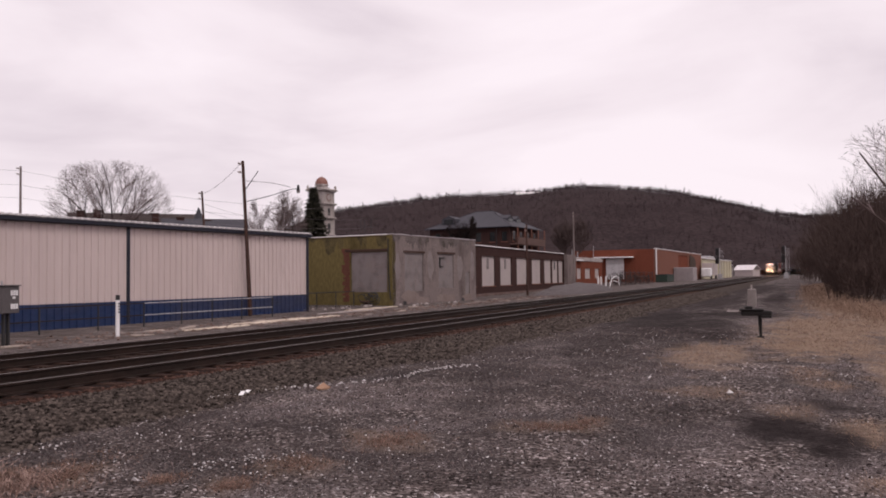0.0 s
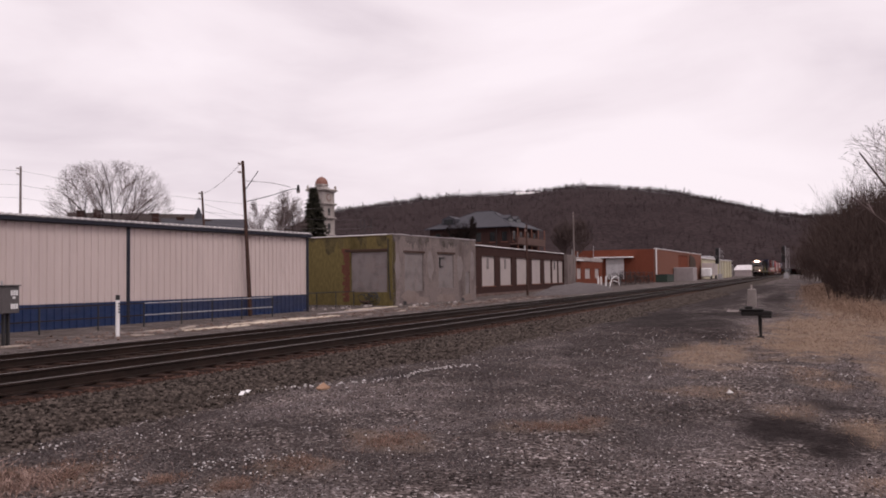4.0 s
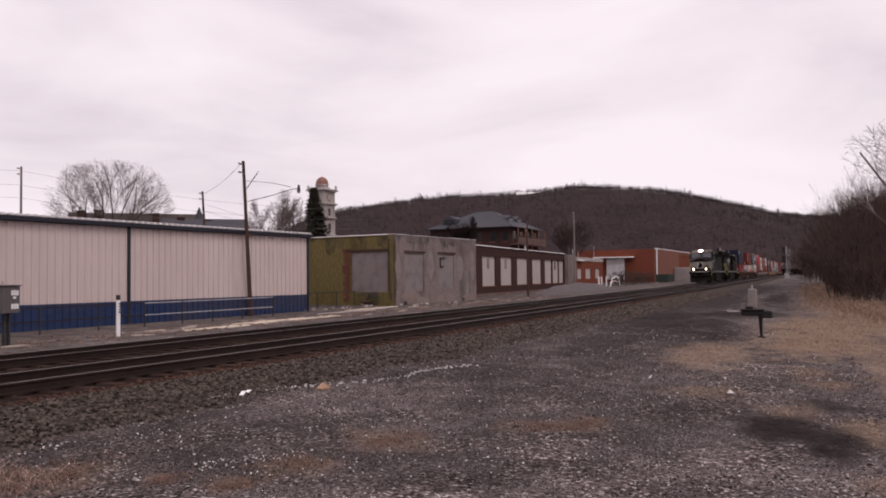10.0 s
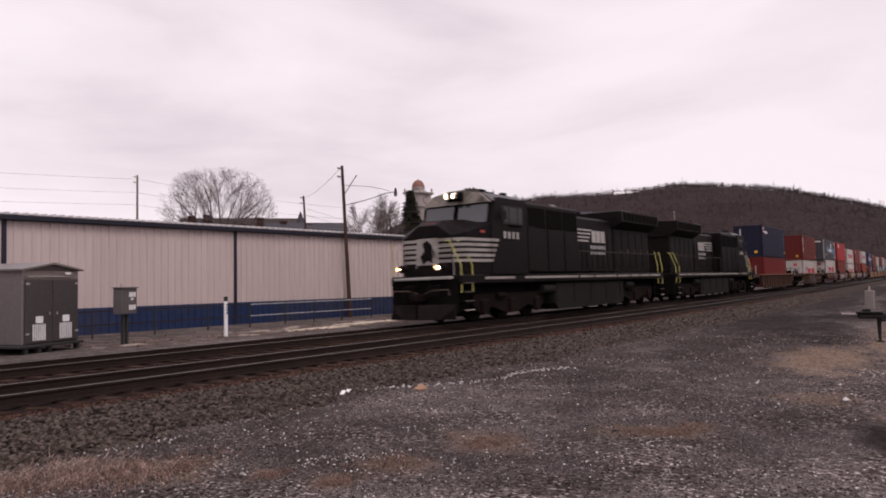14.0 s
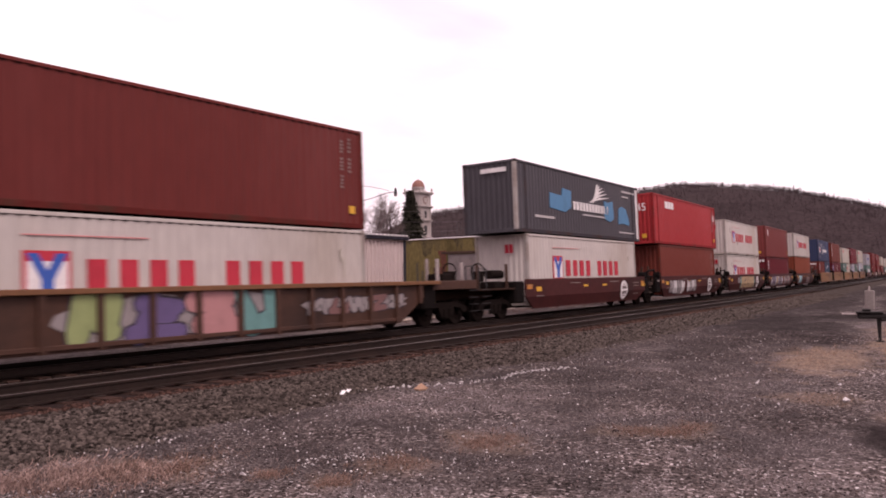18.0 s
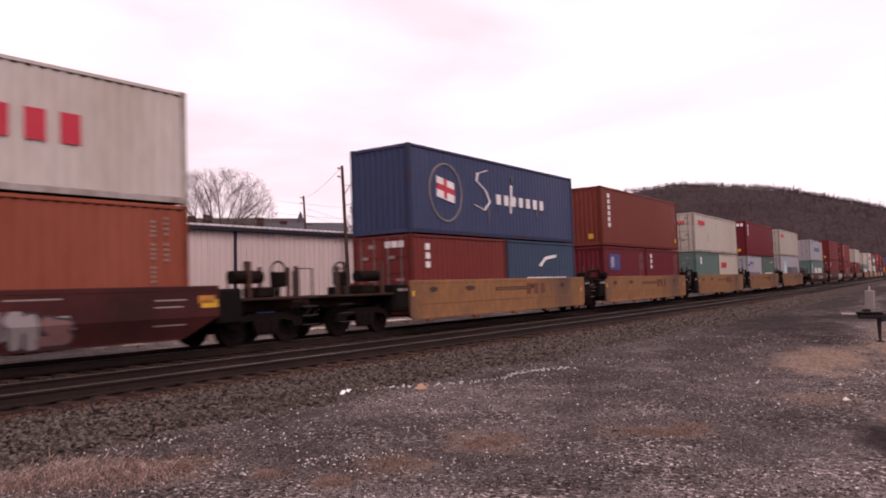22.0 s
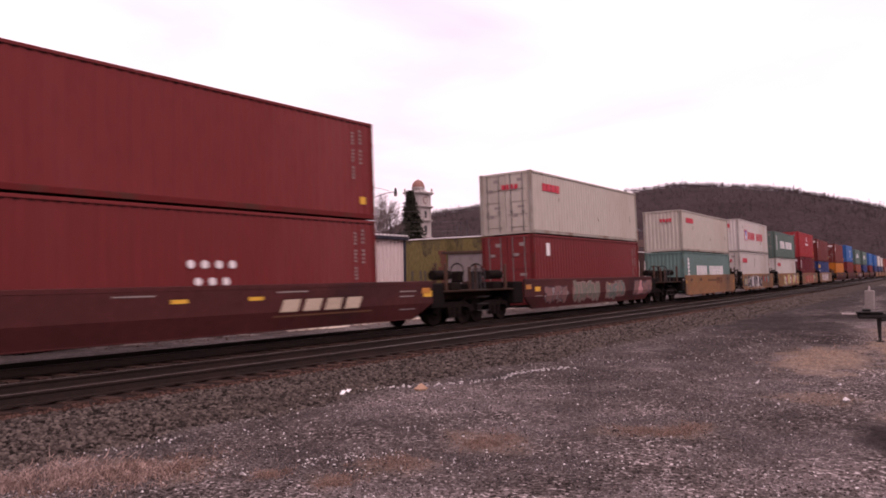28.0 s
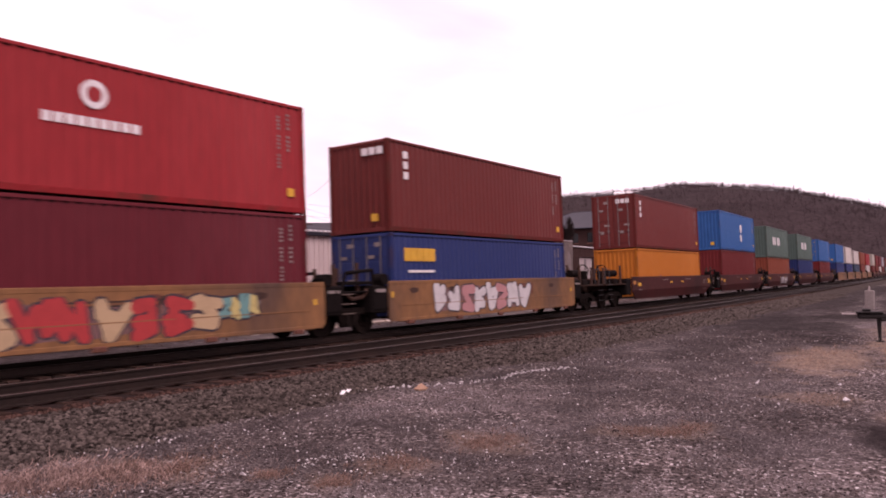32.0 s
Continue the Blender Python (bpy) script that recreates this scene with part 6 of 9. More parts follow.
def container(L, H, c, doors, marks, post=None, label=""):
    """A steel shipping container standing on z = 0, its long side along x."""
    kind = "container"
    t = thing("shipping_container", label, kind, group="containers on the train")
    m = paint(c)
    pm = paint(post) if post else m
    worn = mat("weathered_" + c, tuple(x * .68 for x in PAINT[c]), .7, 0, 2.2, .2, stain=(.115, .058, .036), amount=.9, spec=.1) if c in ("white", "cream", "silver") else mat("rusting_" + c, tuple(x * .8 for x in PAINT[c]), .75, 0, 2.6, .2, stain=(.050, .024, .017), amount=.9, spec=.08)
    pm = worn if pm is m else pm
    side = cached(("side", L, H, c), lambda: corrugated(L - .28, .16, H - .09).mesh("side_wall", m))
    part("side_wall", side, None, t, m=Matrix.Translation((0, -CW / 2 + .022, 0)))
    part("side_wall", side, None, t, m=Matrix.Translation((0, CW / 2 - .022, 0)) @ Matrix.Rotation(math.pi, 4, "Z"))
    endm = cached(("end", H, c), lambda: corrugated(CW - .30, .16, H - .10, .045, .25).mesh("end_wall", m))
    if doors:
        for s in (-1, 1):
            y0, y1 = (-CW / 2 + .12, -.012) if s < 0 else (.012, CW / 2 - .12)

            def door_shape():
                sh = Shape().cbox(-L / 2 + .03, -L / 2 + .085, y0, y1, .15, H - .11, .008)
                for k in range(4):
                    z = .30 + k * (H - .5) / 4
                    sh.cbox(-L / 2 + .012, -L / 2 + .04, y0 + .12, y1 - .12, z, z + (H - .5) / 4 - .16, .01)
                return sh.mesh("door", m)

            d = part("door", cached(("door", L, H, c, s), door_shape), None, t, "container door with locking gear")
            bar = cached(("bar", H), lambda: Shape().tube((0, 0, .12), (0, 0, H - .08), .02, n=6).cbox(-.03, .02, -.05, .05, .9, .98, .004).mesh("locking_bar", M_BARS))
            for q, (u, z, w, h) in enumerate(((.36, .84, .26, .05), (.62, .70, .22, .04), (.34, .42, .30, .035), (.60, .28, .20, .05))):
                yy = y0 + u * (y1 - y0)
                part("door_label", cached(("dl", L, H, c, s, q), lambda: Shape().box(-L / 2 + .004, -L / 2 + .02, yy - w / 2, yy + w / 2, z * H, (z + h) * H).mesh("door_label", M_MARKD)), None, d, "worn stencilled marking")
            for y in (y0 + .28, y1 - .26):
                part("locking_bar", bar, None, d, m=Matrix.Translation((-L / 2 - .005, y, 0)))
    else:
        part("end_wall", endm, None, t, m=Matrix.Translation((-L / 2 + .03, 0, 0)) @ Matrix.Rotation(-math.pi / 2, 4, "Z"))
    part("end_wall", endm, None, t, m=Matrix.Translation((L / 2 - .03, 0, 0)) @ Matrix.Rotation(math.pi / 2, 4, "Z"))
    part("roof", cached(("roof", L, c), lambda: Shape().cbox(-L / 2 + .06, L / 2 - .06, -CW / 2 + .05, CW / 2 - .05, -.06, -.02, .01).mesh("roof", m)), None, t, m=Matrix.Translation((0, 0, H)))
    part("base", cached(("base", L), lambda: Shape().box(-L / 2 + .06, L / 2 - .06, -CW / 2 + .04, CW / 2 - .04, .05, .15).mesh("base", M_STEELD)), None, t)
    rail_t = cached(("toprail", L, c), lambda: Shape().cbox(-L / 2 + .1, L / 2 - .1, -.035, .035, -.09, -.012, .006).mesh("top_rail", m))
    rail_b = cached(("botrail", L, c), lambda: Shape().cbox(-L / 2 + .1, L / 2 - .1, -.03, .03, .02, .16, .008).mesh("bottom_rail", worn))
    beam = cached(("beam", c), lambda: Shape().cbox(-.04, .04, -CW / 2 + .12, CW / 2 - .12, -.11, -.012, .006).mesh("header", m))
    sill = cached(("sill", c), lambda: Shape().cbox(-.04, .04, -CW / 2 + .12, CW / 2 - .12, .02, .15, .006).mesh("sill", m))
    pst = cached(("post", H, post or c), lambda: Shape().cbox(-.075, .075, -.075, .075, .1, H - .1, .012).mesh("post", pm))
    pst0 = cached(("post", H, c), lambda: Shape().cbox(-.075, .075, -.075, .075, .1, H - .1, .012).mesh("post", worn))
    cast = cached(("cast", c), lambda: Shape().cbox(-.089, .089, -.081, .081, -.059, .059, .008).mesh("corner_casting", worn))
    for sy in (-1, 1):
        part("top_rail", rail_t, None, t, m=Matrix.Translation((0, sy * (CW / 2 - .036), H)))
        part("bottom_rail", rail_b, None, t, m=Matrix.Translation((0, sy * (CW / 2 - .031), 0)))
        for sx in (-1, 1):
            inset = 0.0 if L < 13 else (L - 12.19) / 2
            part("post", pst if sy < 0 else pst0, None, t, m=Matrix.Translation((sx * (L / 2 - .076), sy * (CW / 2 - .076), 0)))
            if inset:
                part("load_post", pst0, None, t, m=Matrix.Translation((sx * (L / 2 - inset - .076), sy * (CW / 2 - .072), 0)))
            for z in (.06, H - .06):
                part("corner_casting", cast, None, t, m=Matrix.Translation((sx * (L / 2 - .089), sy * (CW / 2 - .081), z)))
    # shade under the top rail, put in as small dark boxes
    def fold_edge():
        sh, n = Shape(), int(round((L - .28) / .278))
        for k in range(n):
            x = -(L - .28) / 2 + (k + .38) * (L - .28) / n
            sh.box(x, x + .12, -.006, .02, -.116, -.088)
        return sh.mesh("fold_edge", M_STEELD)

    tagged(part("fold_edge", cached(("folds", L), fold_edge), None, t, "dark boxes painted in as shade at the fold ends", Matrix.Translation((0, -CW / 2 + .022, H))), kind="stuff")
    for sx in (-1, 1):
        part("header", beam, None, t, m=Matrix.Translation((sx * (L / 2 - .05), 0, H)))
        part("sill", sill, None, t, m=Matrix.Translation((sx * (L / 2 - .05), 0, 0)))
    y = -CW / 2 - .002

    def flat(name, x0, x1, z0, z1, mm, lab=""):
        part(name, Shape().box(x0 - L / 2, x1 - L / 2, y, y + .03, z0 * H, z1 * H), mm, t, lab)

    def row(x0, x1, z0, z1, n, mm, gap=.28, lab="lettering as plain bars"):
        if (z1 - z0) * H < .18:
            faint = {M_MARKR: M_PINKM, M_MARKW: M_GREYM}.get(mm, mm)
            return flat("lettering", x0, x1, z0 + (z1 - z0) * .22, z1 - (z1 - z0) * .22, faint, lab)
        w = (x1 - x0) / n
        for k in range(n):
            flat("lettering", x0 + k * w, x0 + (k + 1 - gap) * w, z0, z1, mm, lab)

    def column(x0, x1, z0, z1, n, mm, gap=.3):
        h = (z1 - z0) / n
        if n > 6:
            sh = Shape()
            for k in range(n):
                if k % 5 != 4:
                    sh.box(x0 - L / 2, x1 - L / 2, y, y + .03, (z0 + k * h) * H, (z0 + (k + 1 - gap) * h) * H)
            return tagged(part("lettering", sh, mm, t, "stencilled column as plain bars"), kind="stuff")
        for k in range(n):
            flat("lettering", x0, x1, z0 + k * h, z0 + (k + 1 - gap) * h, mm)

    def endbars(y0, y1, z0, z1, n, mm):
        n, w = (1, y1 - y0) if n > 4 else (n, (y1 - y0) / n)
        for k in range(n):
            part("lettering", Shape().box(-L / 2 - .012, -L / 2 + .03, y0 + k * w, y0 + (k + .72) * w, z0 * H, z1 * H), mm, t)

    def disc(x, z, r, mm, n=24, dy=0.0):
        pts = [(x - L / 2 + r * math.cos(6.2832 * k / n), z * H + r * math.sin(6.2832 * k / n)) for k in range(n)]
        part("emblem", Shape().prism(pts, 1, y - dy, y + .03), mm, t)

    def poly(pts, mm, dy=0.0):
        part("emblem", Shape().prism([(a - L / 2, b * H) for a, b in pts], 1, y - dy, y + .03), mm, t)

    if c in ("cream", "silver", "white", "blue"):
        wr = random.Random(len(CACHE) * 7 + len(marks) + int(H * 100))
        dirt = mat("grey_scuff", (.37, .33, .29), .8, 0, 3, .2, stain=(.29, .24, .19), amount=.6) if c != "blue" else mat("chipped_paint", (.11, .095, .09), .8, 0, 3, .3)
        for k in range(3):
            x, z = wr.uniform(.4, L - .6), wr.uniform(.35, .88)
            run = wr.uniform(.05, .22)
            part("rust_streak", Shape().prism([(x - L / 2, z * H), (x + .07 - L / 2, (z + .012) * H), (x + .12 - L / 2, z * H), (x + .075 - L / 2, (z - run) * H), (x + .05 - L / 2, (z - run) * H)], 1, y + .0006, y + .03), dirt, t, "dirty streak down the wall")
    marks = marks.split()
    plain = M_MARKK if c in ("white", "cream", "silver") else M_MARKW
    if "id" in marks:
        for k, x in enumerate((L - .95, L - .62)):
            column(x, x + .075, .56 if k else .40, .92, 9 if k else 15, M_MARKK if c in ("white", "cream", "silver") else M_MARKD, .45)
        flat("sticker", L - .64, L - .42, .15, .225, M_YEL, "yellow sticker")
    if "idr" in marks:
        row(L - 2.6, L - .9, .86, .92, 6, plain)
        row(L - 2.6, L - 1.6, .76, .81, 4, plain)
    if "tall" in marks:
        column(.88, 1.14, .32, .92, 6, M_MARKW, .3)
        endbars(.72, .80, .35, .9, 1, M_MARKW)
    if "three" in marks:
        column(.80, 1.02, .58, .92, 3, M_MARKW, .3)
        endbars(-.9 if doors else -1.0, -.1, .84, .92, 3, M_MARKW)
    if "ym" in marks:
        flat("emblem", 2.30, 3.25, .36, .70, M_MARKR, "red square emblem")
        part("emblem", Shape().box(2.37 - L / 2, 3.18 - L / 2, y - .004, y + .03, .38 * H, .62 * H), M_MARKW, t)
        part("emblem", Shape().prism([(a - L / 2, b * H) for a, b in ((2.65, .38), (2.90, .38), (2.90, .48), (3.17, .68), (2.95, .68), (2.77, .55), (2.59, .68), (2.37, .68), (2.65, .48))], 1, y - .008, y + .03), mat("emblem_blue", (.03, .09, .36), .6), t)
        row(3.6, 6.5, .40, .64, 4, M_MARKR, .42, "red block lettering in plain bars")
        row(7.1, 9.95, .40, .64, 4, M_MARKR, .42, "red block lettering in plain bars")
        row(2.3, 5.0, .81, .827, 20, M_MARKR, .5)
        endbars(-.55, -.15, .74, .86, 2, M_MARKR)
    if "ooc" in marks:
        row(1.05, 2.75, .70, .82, 4, M_MARKR, .18, "red lettering in plain bars")
        endbars(-.6, .2, .72, .80, 4, M_MARKR)
    if "ooc20" in marks:
        row(.8, 2.3, .62, .76, 4, M_MARKR, .12)
    if "chi" in marks:
        row(3.1, 5.7, .38, .66, 5, M_MARKW, .42, "white block lettering in plain bars")
        row(6.3, 10.2, .38, .66, 8, M_MARKW, .42, "white block lettering in plain bars")
        column(1.0, 1.3, .30, .86, 6, M_MARKW, .25)
    if "chi20" in marks:
        row(1.4, 4.8, .30, .46, 8, M_MARKW, .3)
        row(4.0, 5.4, .80, .85, 6, M_MARKW, .3)
    if "cosco" in marks:
        row(3.9, 9.2, .46, .66, 5, M_MARKB, .45, "blue block lettering in plain bars")
        row(.8, 2.6, .84, .90, 5, M_MARKB)
    if "cosco20" in marks:
        row(1.0, 5.1, .30, .48, 5, M_MARKB, .35)
        row(1.2, 2.6, .74, .82, 4, M_MARKB, .4)
        flat("emblem", .35, 1.05, .68, .74, M_MARKB)
    if "maersk" in marks:
        flat("emblem", 1.75, 3.45, .26, .80, M_MARKS, "pale blue square emblem")
        st = []
        for k in range(14):
            r = .72 if k % 2 == 0 else .24
            st.append((2.6 + r * math.sin(k * .4488), .52 + r * math.cos(k * .4488) / H))
        poly(st, M_MARKW, .004)
        row(4.1, 11.1, .33, .60, 6, M_MARKK, .42, "black block lettering in plain bars")
    if "saf" in marks:
        for k in range(26):
            a0, a1 = k * .2417, (k + 1) * .2417
            poly([(2.1 + r * math.cos(a), .50 + r * math.sin(a) / H) for r, a in ((1.0, a0), (1.0, a1), (.95, a1), (.95, a0))], M_MARKD)
        poly([(1.55, .44), (2.6, .38), (2.6, .62), (1.55, .68)], M_MARKW, .003)
        poly([(1.55, .53), (2.6, .47), (2.6, .54), (1.55, .60)], M_MARKR, .006)
        poly([(1.95, .43), (2.15, .42), (2.15, .65), (1.95, .66)], M_MARKR, .007)
        sx = [(4.9, .86), (4.2, .80), (4.1, .70), (4.7, .60), (5.0, .46), (4.6, .34), (3.9, .40)]
        for (p, q), (p2, q2) in zip(sx[:-1], sx[1:]):
            poly([(p - .05, q), (p + .05, q), (p2 + .05, q2), (p2 - .05, q2)] if abs(q - q2) > .05 else [(p, q - .02), (p, q + .02), (p2, q2 + .02), (p2, q2 - .02)], M_MARKW)
        row(5.5, 9.6, .44, .57, 7, M_MARKW, .5, "white script in plain bars")
        poly([(6.5, .34), (6.6, .34), (6.73, .72), (6.6, .72)], M_MARKW, .001)
    if "nyk" in marks:
        for k in range(3):
            flat("emblem", .55, 1.1, .78 + k * .05, .81 + k * .05, M_MARKW if k != 1 else M_MARKR)
        row(1.25, 2.7, .74, .82, 4, M_MARKW, .2)
        endbars(.6, .7, .4, .9, 1, M_MARKW)
    if "nykl" in marks:
        for pts in (((3.0, .40), (4.5, .36), (5.1, .44), (5.2, .70), (4.3, .72), (4.2, .60), (3.0, .62)), ((9.0, .34), (9.7, .30), (10.2, .36), (10.1, .66), (9.5, .62), (9.0, .64)), ((10.8, .28), (11.6, .30), (12.3, .27), (12.3, .34), (11.9, .56), (11.3, .60), (10.9, .55))):
            part("panel_stripe", Shape().prism([(a - L / 2, b * H) for a, b in pts], 1, y, y + .03), M_MARKL, t, "ragged blue painted shape")
        flat("panel_stripe", L - .36, L - .16, .05, .95, M_MARKW, "white strip at the end of the wall")
        row(5.4, 9.6, .42, .55, 12, M_MARKW, .35, "white block lettering in plain bars")
        row(6.4, 9.3, .34, .38, 11, M_MARKW, .3)
        for k in range(6):
            a = .16 + k * .10
            tip = (7.1 + (2.7 - .22 * k) * math.cos(a), .57 + (2.5 - .2 * k) * math.sin(a) / H)
            poly([(7.1 + .12 * k, .57), (7.1 + 1.4 * math.cos(a + .07), .57 + 1.4 * math.sin(a + .07) / H), tip, (7.1 + 1.5 * math.cos(a), .57 + 1.5 * math.sin(a) / H)], M_MARKW, .001 * k)
        row(11.4, 13.2, .84, .90, 8, M_MARKW)
        row(11.4, 12.3, .76, .80, 4, M_MARKW)
        row(10.9, 13.0, .12, .16, 9, M_MARKW)
        row(1.6, 3.4, .22, .28, 7, M_MARKW)
        endbars(-.8, .8, .84, .90, 10, M_MARKW)
    if "cai" in marks:
        row(2.2, 3.9, .74, .88, 3, M_MARKW, .12, "white lettering in plain bars")
        for x, yy in ((L / 2 - .55, y - .004),):
            cu = bpy.data.curves.new("size_number", "FONT")
            cu.body, cu.size, cu.extrude, cu.align_x = "45", .62, .004, "CENTER"
            cu.materials.append(M_MARKW)
            o = new("size_number", cu)
            o.parent, o.matrix_basis = t, Matrix.Translation((x, yy, .66 * H)) @ Matrix.Rotation(math.pi / 2, 4, "X")
            o["label"] = "white number 45"
            o2 = new("size_number", cu)
            o2.parent, o2.matrix_basis = t, Matrix.Translation((-L / 2 - .016, -.5, .66 * H)) @ Matrix.Rotation(-math.pi / 2, 4, "Z") @ Matrix.Rotation(math.pi / 2, 4, "X")
            o2["label"] = "white number 45"
    if "mag" in marks:
        disc(6.2, .74, .30, M_MARKW)
        disc(6.2, .74, .17, m, 18, .004)
        row(5.1, 7.3, .50, .57, 9, M_MARKW, .25)
    if "hap" in marks:
        poly([(3.6, .22), (3.9, .10), (4.2, .22), (3.9, .44)], M_MARKB)
        row(4.7, 7.4, .14, .26, 6, M_MARKB, .2, "blue lettering in plain bars")
    if "ball" in marks:
        disc(7.0, .62, .34, M_MARKW)
        disc(6.9, .36, .30, M_MARKW)
    if "pair" in marks:
        row(3.2, 5.0, .42, .68, 2, M_MARKW, .3)
        row(5.6, 7.2, .42, .68, 2, M_MARKW, .3)
    if "cma" in marks:
        row(1.6, 5.2, .22, .44, 6, M_MARKW, .18, "white block lettering in plain bars")
        poly([(2.6, .62), (3.2, .76), (4.2, .80), (4.2, .76), (3.2, .71), (2.8, .60)], M_MARKW)
    if "flag" in marks:
        flat("emblem", .8, 2.2, .55, .85, M_MARKB)
        flat("emblem", .95, 1.4, .60, .80, M_MARKW)
        flat("emblem", 1.6, 1.68, .60, .80, M_MARKD)
        flat("emblem", 1.9, 1.98, .60, .80, M_MARKD)
    if "zim" in marks:
        for zc in (.54, .40):
            for k in range(4 if zc > .5 else 3):
                disc(5.6 + k * .40 + (.2 if zc < .5 else 0), zc, .10, M_MARKW, 10)
        row(5.6, 6.6, .20, .22, 5, M_MARKD)
        row(5.5, 7.0, .27, .30, 6, M_MARKW)
    if "delta" in marks:
        row(.7, 2.4, .66, .82, 5, M_YEL, .1, "yellow lettering in plain bars")
        flat("marking", .9, 2.3, .52, .55, M_MARKW)
    if "tag" in marks:
        flat("sticker", 1.2, 1.5, .70, .88, M_MARKW)
    if not doors and "id" in marks:
        part("sticker", Shape().box(-L / 2 - .012, -L / 2 + .03, -.75, -.5, .12 * H, .2 * H), M_YEL, t)
    return t


def truck(parent, x, wheelbase=1.78):
    """A two-axle truck under a car."""
    tr = part("truck", cached("bolster", lambda: Shape().cbox(-.35, .35, -1.0, 1.0, .42, .72, .04).tube((0, 0, .6), (0, 0, .9), .3, n=12).mesh("truck", M_TRUCK)), None, parent, "dark cast truck", Matrix.Translation((x, 0, -DROP)))
    frame_mesh = cached("sideframe", lambda: Shape().prism([(-1.25, .42), (-1.2, .62), (-.55, .78), (.55, .78), (1.2, .62), (1.25, .42), (.95, .40), (.85, .55), (.45, .62), (.3, .24), (-.3, .24), (-.45, .62), (-.85, .55), (-.95, .40)], 1, -.07, .07).tube((-.16, -.09, .3), (-.16, -.09, .58), .07, n=8).tube((.16, -.09, .3), (.16, -.09, .58), .07, n=8).mesh("sideframe", M_TRUCK))

    def wheel_shape():
        sh = Shape()
        sh.tube((0, -.07, 0), (0, .05, 0), .425, n=20)
        sh.tube((0, .05, 0), (0, .085, 0), .455, n=20)
        sh.tube((0, -.1, 0), (0, -.06, 0), .2, .26, n=14)
        sh.cur = 0
        return sh.mesh("wheel", M_TRUCK)

    wm = cached("wheel", wheel_shape)
    ax = cached("axle", lambda: Shape().tube((0, -.98, 0), (0, .98, 0), .085, n=8).mesh("axle", M_TRUCK))
    for sy in (-1, 1):
        part("sideframe", frame_mesh, None, tr, m=Matrix.Translation((0, sy * 1.0, 0)) @ (Matrix.Identity(4) if sy < 0 else Matrix.Rotation(math.pi, 4, "Z")))
    for sx in (-1, 1):
        part("axle", ax, None, tr, m=Matrix.Translation((sx * wheelbase / 2, 0, .425)))
        for sy in (-1, 1):
            part("wheel", wm, None, tr, m=Matrix.Translation((sx * wheelbase / 2, sy * .755, .425)) @ (Matrix.Identity(4) if sy < 0 else Matrix.Rotation(math.pi, 4, "Z")))
    return tr


GRAF = {k: mat("graffiti_" + k, v, .6, 0, 6, .15) for k, v in dict(white=(.46, .43, .43), grey=(.22, .19, .19), black=(.028, .021, .03), fade=(.15, .075, .07), yellow=(.42, .34, .13), lime=(.22, .26, .11), red=(.33, .03, .03), pink=(.36, .17, .17), teal=(.10, .22, .21), tan=(.38, .26, .15), sky=(.25, .48, .56), purple=(.10, .07, .16), orange=(.45, .15, .03), moss=(.115, .105, .085), slate=(.075, .095, .085), rim=(.26, .17, .155)).items()}


